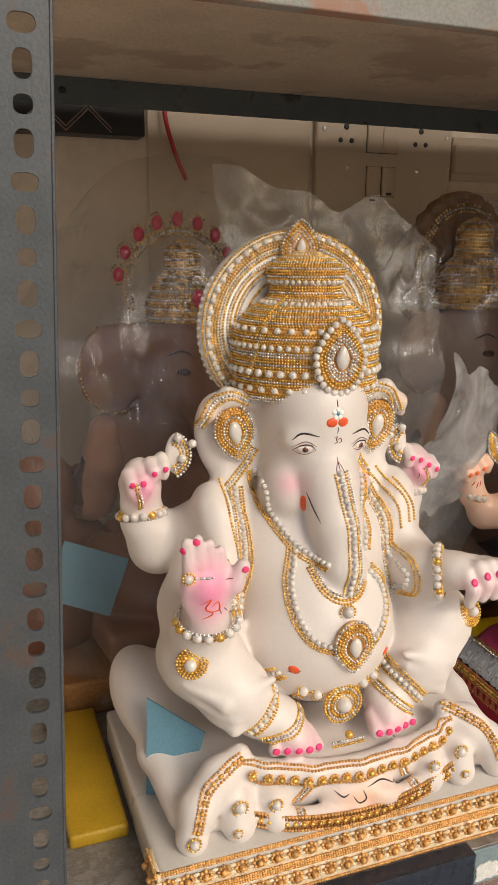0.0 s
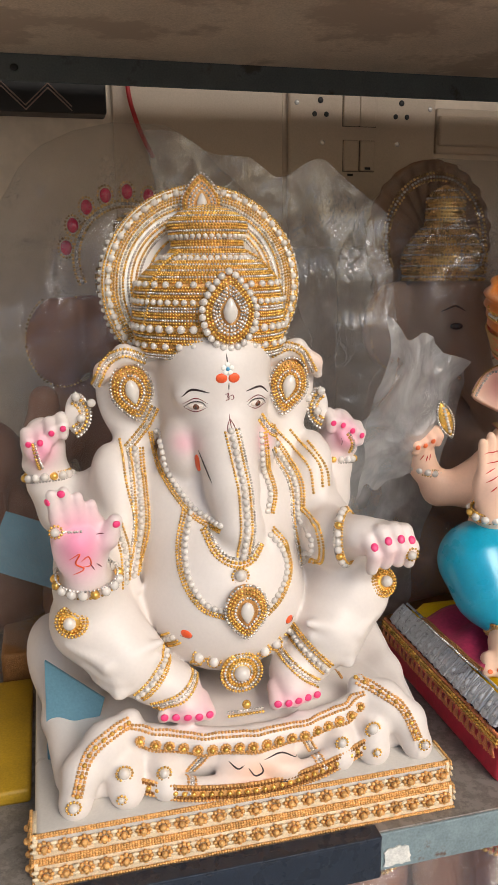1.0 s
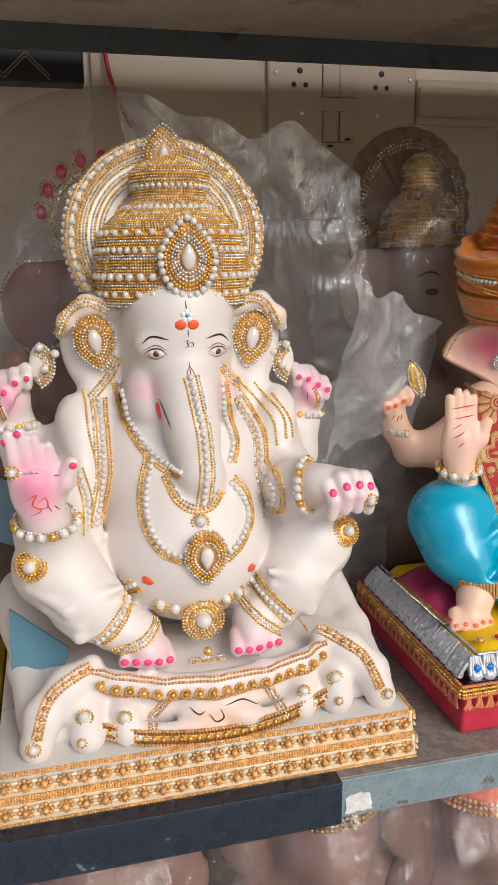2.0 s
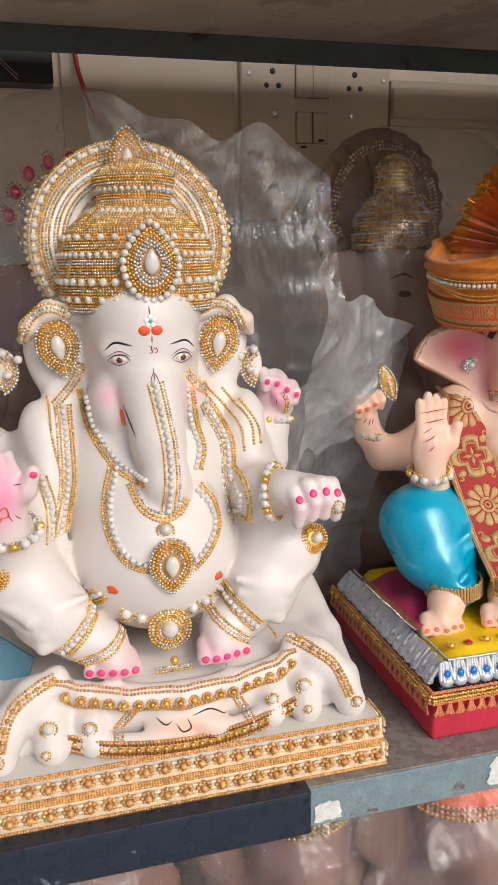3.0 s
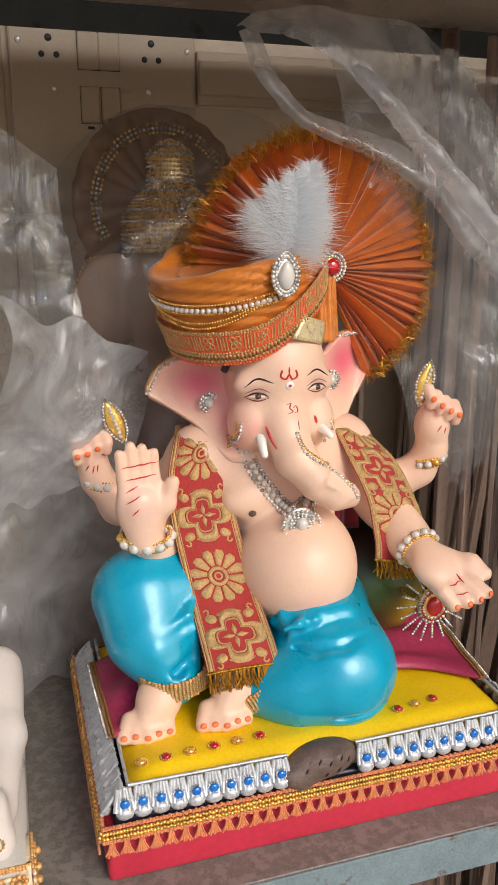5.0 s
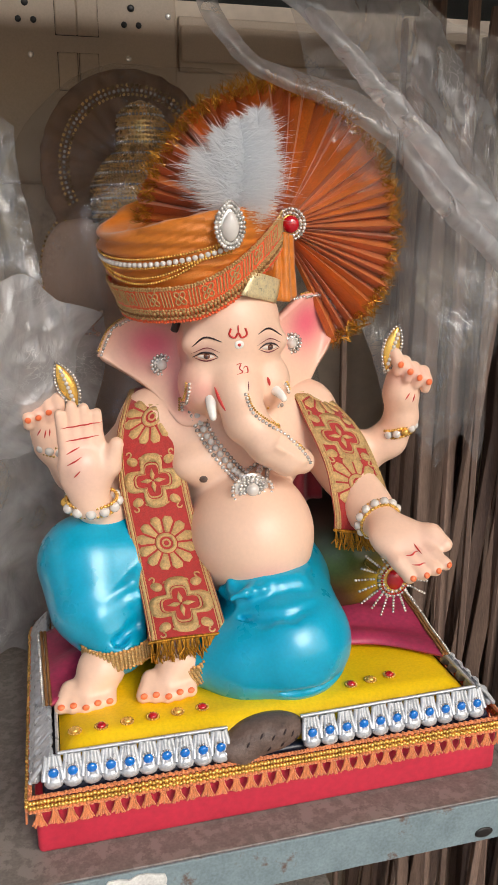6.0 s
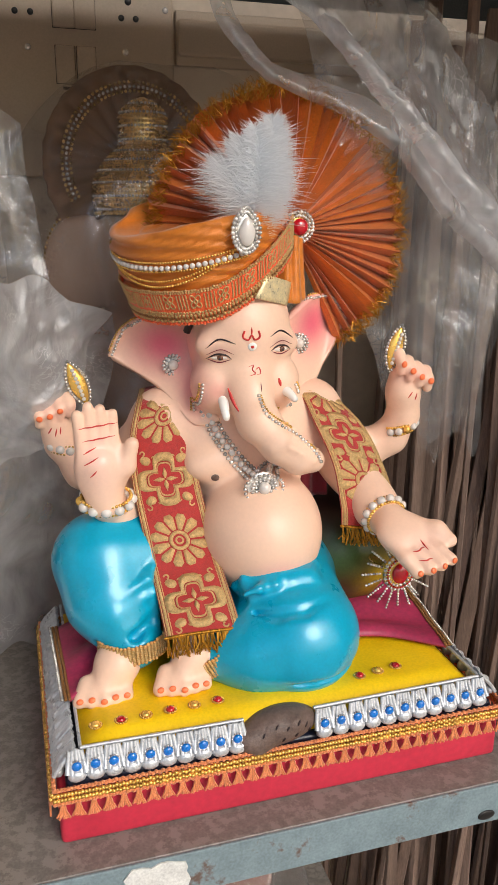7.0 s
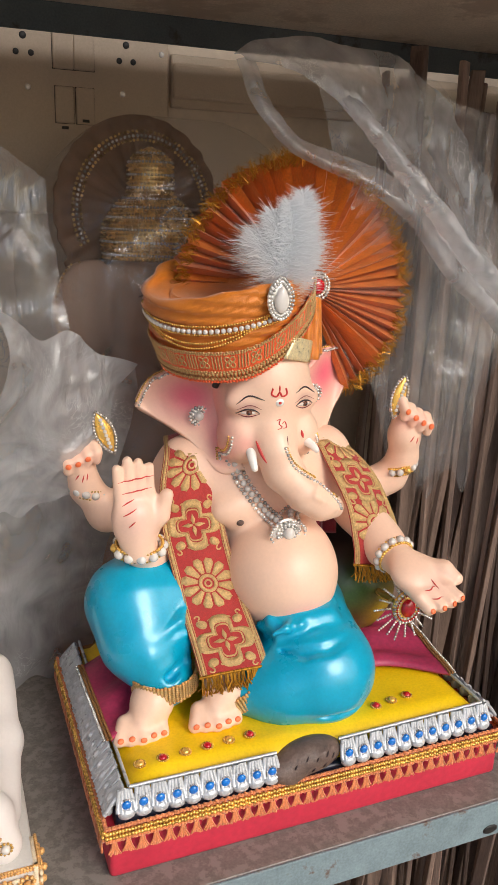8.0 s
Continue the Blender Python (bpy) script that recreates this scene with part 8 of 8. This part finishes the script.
Build().add(*rounded_box((0.066, 0.70, SHELF), (0.1275, 0.93, 1.012), 0.004, 2), SHADED_YELLOW).make("yellow_block", None, "yellow painted block beside the white pedestal, its colour dimmed for shade", "block")
Build().add(*rounded_box((0.62, 0.925, SHELF), (0.96, 1.18, 1.036), 0.006, 2), OLD_GOLD).make("brown_plinth", None, "dull brown plinth under the wrapped statue", "plinth")


def card(name, quad, thick, material, label):
    q = np.array(quad, float)
    n = np.cross(q[1] - q[0], q[3] - q[0])
    n = n / np.linalg.norm(n) * thick
    v = np.vstack([q, q + n])
    f = [(0, 1, 2, 3), (7, 6, 5, 4), (0, 4, 5, 1), (1, 5, 6, 2), (2, 6, 7, 3), (3, 7, 4, 0)]
    Build().add(v, f, material).make(name, None, label, "card", smooth=False)


card("blue_card", [(0.075, 0.985, 1.15), (0.16, 0.975, 1.115), (0.19, 0.985, 1.19), (0.108, 0.995, 1.222)], 0.003, BLUE_CARD, "pale blue card tucked against the wrapped statue")
card("blue_card", [(0.148, 0.705, 1.041), (0.188, 0.69, 1.041), (0.208, 0.69, 1.11), (0.152, 0.71, 1.15)], 0.003, BLUE_CARD, "pale blue card tucked beside the white couch")


# ---- polythene: loose crumpled bags ----
def crumple(g, amount, seed, size=9.0):
    """Pushes a sheet in and out along sharp random creases."""
    out = g.copy()
    for i in np.ndindex(g.shape[:2]):
        p = Vector(g[i]) * size + Vector((seed, seed * 2.3, 0))
        d = Vector((noise.noise(p), noise.noise(p + Vector((9, 3, 1))), noise.noise(p + Vector((2, 7, 5)))))
        e = 1 - abs(noise.noise(p * 2.1 + Vector((4, 4, 4)))) * 2
        k = 1 - abs(noise.noise(p * 4.7 + Vector((1, 8, 2)))) * 2
        out[i] += np.array(d) * amount + np.array((0.3, -1, 0.2)) * (e * 0.55 + k * 0.25) * amount
    return out


def bag_over(c, rx, ry, z0, z1, label, seed, material=None, amount=0.012, tip=0.0):
    """A bag pulled down over a statue: a closed, crumpled hood."""
    n, m = 84, 64
    a = np.linspace(0, 2 * math.pi, n)
    u = np.linspace(0, 1, m)
    g = np.zeros((m, n, 3))
    for i, t in enumerate(u):
        k = 1.0 if t < 0.55 else math.sqrt(max(0, 1 - ((t - 0.55) / 0.45) ** 2.2))
        k = k * (1 - 0.10 * math.sin(t * 7 + seed)) + 0.004
        g[i, :, 0] = c[0] + rx * k * np.cos(a) * (1 + 0.04 * np.sin(a * 5 + seed)) + tip * t
        g[i, :, 1] = c[1] + ry * k * np.sin(a) * (1 + 0.04 * np.sin(a * 7 + seed))
        g[i, :, 2] = z0 + (z1 - z0) * t
    g = crumple(g, amount, seed)
    g[..., 1] = np.minimum(g[..., 1], 1.275)
    g[..., 2] = np.maximum(g[..., 2], z0)
    g[:, -1] = g[:, 0]
    ob = Build().add(*sheet(g), material or FILM).make("polythene_bag", None, label, "plastic bag", "plastic bags")
    ob.visible_shadow = False
    return ob


def loose_sheet(corners, label, seed, material, amount=0.02, n=60, m=60, size=9.0):
    """A hanging sheet of polythene between four corners."""
    c = np.array(corners, float)
    u, v = np.meshgrid(np.linspace(0, 1, n), np.linspace(0, 1, m), indexing="ij")
    # ragged outline: the edges wander in and out
    du = np.array([[noise.noise(Vector((seed, q * 4.0, k * 3.0))) for q in v[0]] for k in (0, 1)])
    dv = np.array([[noise.noise(Vector((q * 4.0, seed + 5, k * 3.0))) for q in u[:, 0]] for k in (0, 1)])
    wu = u + 0.1 * (du[0][None] * (1 - u) + du[1][None] * u)
    wv = v + 0.1 * (dv[0][:, None] * (1 - v) + dv[1][:, None] * v)
    u, v = wu[..., None], wv[..., None]
    g = c[0] * (1 - u) * (1 - v) + c[1] * u * (1 - v) + c[2] * u * v + c[3] * (1 - u) * v
    wave = 0.008 * np.sin(u[..., 0] * 5 + v[..., 0] * 4 + seed)
    g[..., 1] += wave
    g = crumple(g, amount, seed, size)
    g[..., 2] = np.maximum(g[..., 2], SHELF + 0.002)
    return g


def make_film(g, label, material, name="polythene_bag"):
    ob = Build().add(*sheet(g), material).make(name, None, label, "plastic bag", "plastic bags")
    ob.visible_shadow = False
    return ob


bag_over((0.28, 1.06), 0.235, 0.165, 1.003, 1.72, "clear crumpled polythene bag over the red-gemmed statue", 1.7, amount=0.017)
bag_over((0.80, 1.075), 0.215, 0.15, 1.003, 1.69, "clear crumpled polythene bag over the glassy-crowned statue", 4.2, amount=0.014)
g = loose_sheet([(0.33, 1.0, 1.003), (0.31, 0.99, 1.70), (0.635, 0.98, 1.60), (0.63, 0.95, 1.003)], "", 9.4, FILM_GREY, 0.013, 90, 80, size=6)
make_film(g, "hazy polythene bag hanging behind the white statue", FILM_GREY)
# milky bag bunched between the two front statues
g = loose_sheet([(0.47, 0.90, 1.003), (0.53, 0.85, 1.34), (0.70, 0.89, 1.40), (0.64, 0.93, 1.003)], "", 3.1, FILM_MILKY, 0.012, 80, 70, size=6)
make_film(g, "milky polythene bag bunched between the two front statues", FILM_MILKY)
g = loose_sheet([(0.535, 0.83, 1.25), (0.558, 0.815, 1.475), (0.70, 0.86, 1.415), (0.64, 0.87, 1.27)], "", 6.4, FILM_MILKY, 0.009, 80, 70, size=8)
make_film(g, "gathered milky neck of a polythene bag", FILM_MILKY)
# bag pulled half off the fan: a rolled lip, an arched top, one heavy fold and a hanging body
def lofted(curves, label, seed, material, amount=0.006, size=20, across=26, along=90):
    """A film stretched smoothly over a few lines."""
    lines = []
    for q in curves:
        line = smooth_path(np.array(q), 0.006)
        k = np.linspace(0, 1, along)
        lines.append(np.stack([np.interp(k, np.linspace(0, 1, len(line)), line[:, i]) for i in range(3)], 1))
    w = np.linspace(0, 1, across)
    g = np.zeros((along, across, 3))
    for i in range(along):
        run = smooth_path(np.array([q[i] for q in lines]), 0.003)
        g[i] = np.stack([np.interp(w, np.linspace(0, 1, len(run)), run[:, c]) for c in range(3)], 1)
    return make_film(crumple(g, amount, seed, size), label, material)


LIP = [(0.786, 0.80, 1.712), (0.799, 0.79, 1.672), (0.824, 0.785, 1.64), (0.865, 0.78, 1.619), (0.915, 0.778, 1.603), (0.965, 0.775, 1.572), (1.015, 0.775, 1.522), (1.11, 0.78, 1.442)]
FOLD = [(0.884, 0.775, 1.676), (0.905, 0.764, 1.652), (0.94, 0.76, 1.618), (0.985, 0.758, 1.574), (1.03, 0.758, 1.531), (1.08, 0.76, 1.487), (1.13, 0.765, 1.445)]


def moved(points, *offsets):
    """The same line with an offset that runs from the first to the last given."""
    q, o = np.array(points, float), np.array(offsets, float)
    k = np.linspace(0, len(o) - 1, len(q))
    return q + np.stack([np.interp(k, np.arange(len(o)), o[:, i]) for i in range(3)], 1)


lofted([LIP, moved(LIP, (0.006, -0.006, 0.0), (0.006, -0.008, 0.008)), moved(LIP, (0.018, 0.002, 0.0), (0.02, 0.0, 0.03))], "rolled milky lip of the polythene bag over the fan", 2.2, FILM_MILKY, 0.004, 20, 16)
lofted([[(0.786, 0.80, 1.714), (0.81, 0.80, 1.728), (0.857, 0.80, 1.7365), (0.919, 0.80, 1.732), (0.973, 0.80, 1.72), (1.03, 0.81, 1.69), (1.08, 0.82, 1.64), (1.15, 0.83, 1.56)],
        [(0.789, 0.79, 1.712), (0.818, 0.785, 1.715), (0.855, 0.78, 1.712), (0.90, 0.775, 1.695), (0.945, 0.775, 1.665), (1.0, 0.785, 1.62), (1.06, 0.79, 1.57), (1.14, 0.80, 1.50)],
        [(0.792, 0.788, 1.708), (0.822, 0.78, 1.704), (0.855, 0.775, 1.692), (0.884, 0.775, 1.676), (0.94, 0.762, 1.622), (0.985, 0.76, 1.578), (1.04, 0.76, 1.526), (1.13, 0.767, 1.447)]],
       "arched hazy top of the polythene bag over the fan", 4.9, FILM_ARCH, 0.006, 16, 34)
lofted([FOLD, moved(FOLD, (0.004, -0.01, 0.006), (0.01, -0.012, 0.008)), moved(FOLD, (0.012, -0.004, 0.010), (0.02, -0.004, 0.016)), moved(FOLD, (0.012, 0.008, 0.012), (0.014, 0.01, 0.01)), moved(FOLD, (0.002, 0.006, 0.002), (0.0, 0.006, 0.0))],
       "heavy milky fold of the polythene bag", 7.3, FILM_MILKY, 0.004, 28, 30)
g = loose_sheet([(0.885, 0.85, 1.715), (1.03, 0.86, 1.262), (1.135, 0.85, 1.24), (1.14, 0.84, 1.69)], "", 8.8, FILM_HAZE, 0.008, 110, 90, size=6)
make_film(g, "hazy polythene bag body hanging behind the fan", FILM_HAZE)
g = loose_sheet([(1.035, 0.835, 1.56), (1.05, 0.845, 1.25), (1.085, 0.84, 1.24), (1.20, 0.83, 1.5)], "", 5.3, FILM, 0.008, 80, 60, size=6)
make_film(g, "clear polythene sheet hanging behind the raised hand", FILM)


# ---- wrapped things on the shelf below ----
def lower_figure(x, y, top, material, cap, label, base=0.42, tone=(142, 108, 98), group="statues on the lower shelf"):
    c = Clay((-0.18, -0.16, 0), (0.18, 0.16, 0.52), 0.008)
    c.egg((0, 0, 0.14), (0.13, 0.11, 0.12), k=0.03).egg((0, 0, 0.28), (0.1, 0.07, 0.1), k=0.03).egg((0, -0.01, 0.40), (0.072, 0.07, 0.085), k=0.02)
    c.limb([(0, -0.06, 0.38, 0.034), (0.01, -0.09, 0.30, 0.024)], k=0.02)
    for s in (-1, 1):
        c.egg((s * 0.09, 0, 0.39), (0.045, 0.014, 0.055), k=0.012)
        c.limb([(s * 0.09, 0.0, 0.3, 0.034), (s * 0.15, -0.03, 0.24, 0.026), (s * 0.14, -0.06, 0.32, 0.018)], k=0.015)
    v, f = c.mesh()
    k = (top - base) / 0.53
    b = Build().add(v * k + (x, y, base), f, material, np.tile(np.array(rgb(*tone)), (len(v), 1)))
    if cap is not None:
        prof = smooth_path([(0.44, 0.072), (0.47, 0.076), (0.50, 0.066), (0.52, 0.04), (0.53, 0.005)], 0.008)
        a = np.linspace(0, 2 * math.pi, 33)
        g = np.stack([np.stack([q * np.sin(a), -q * np.cos(a), np.full_like(a, z)], -1) for z, q in prof], 0)
        vv, ff = sheet(g)
        b.add(vv * k + (x, y, base), ff, cap)
        for z in (0.445, 0.452, 0.459):
            w = np.linspace(0, 2 * math.pi, 80, endpoint=False)
            balls(b, np.stack([np.sin(w) * 0.078, -np.cos(w) * 0.078, z + 0 * w], 1) * k + (x, y, base), 0.003, DULL_GOLD, 1)
    b.make("elephant_god_statue", None, label, "statue", group, paint=True)


lower_figure(0.22, 0.70, 0.93, DUSK, None, "pale statue wrapped in polythene on the lower shelf")
lower_figure(0.50, 0.74, 0.93, DUSK, GREY_PAINT, "dusky statue wrapped in polythene on the lower shelf")
lower_figure(0.70, 0.70, 0.945, DUSK, BAND, "statue in a red cap on the lower shelf")
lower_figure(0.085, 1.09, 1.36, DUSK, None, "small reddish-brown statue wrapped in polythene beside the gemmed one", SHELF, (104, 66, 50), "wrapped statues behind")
for x, s in ((0.22, 1.1), (0.50, 2.9), (0.70, 5.2)):
    bag_over((x, 0.72), 0.17, 0.14, 0.424, 0.955, "crumpled polythene bag over a lower statue", s, FILM, 0.016)
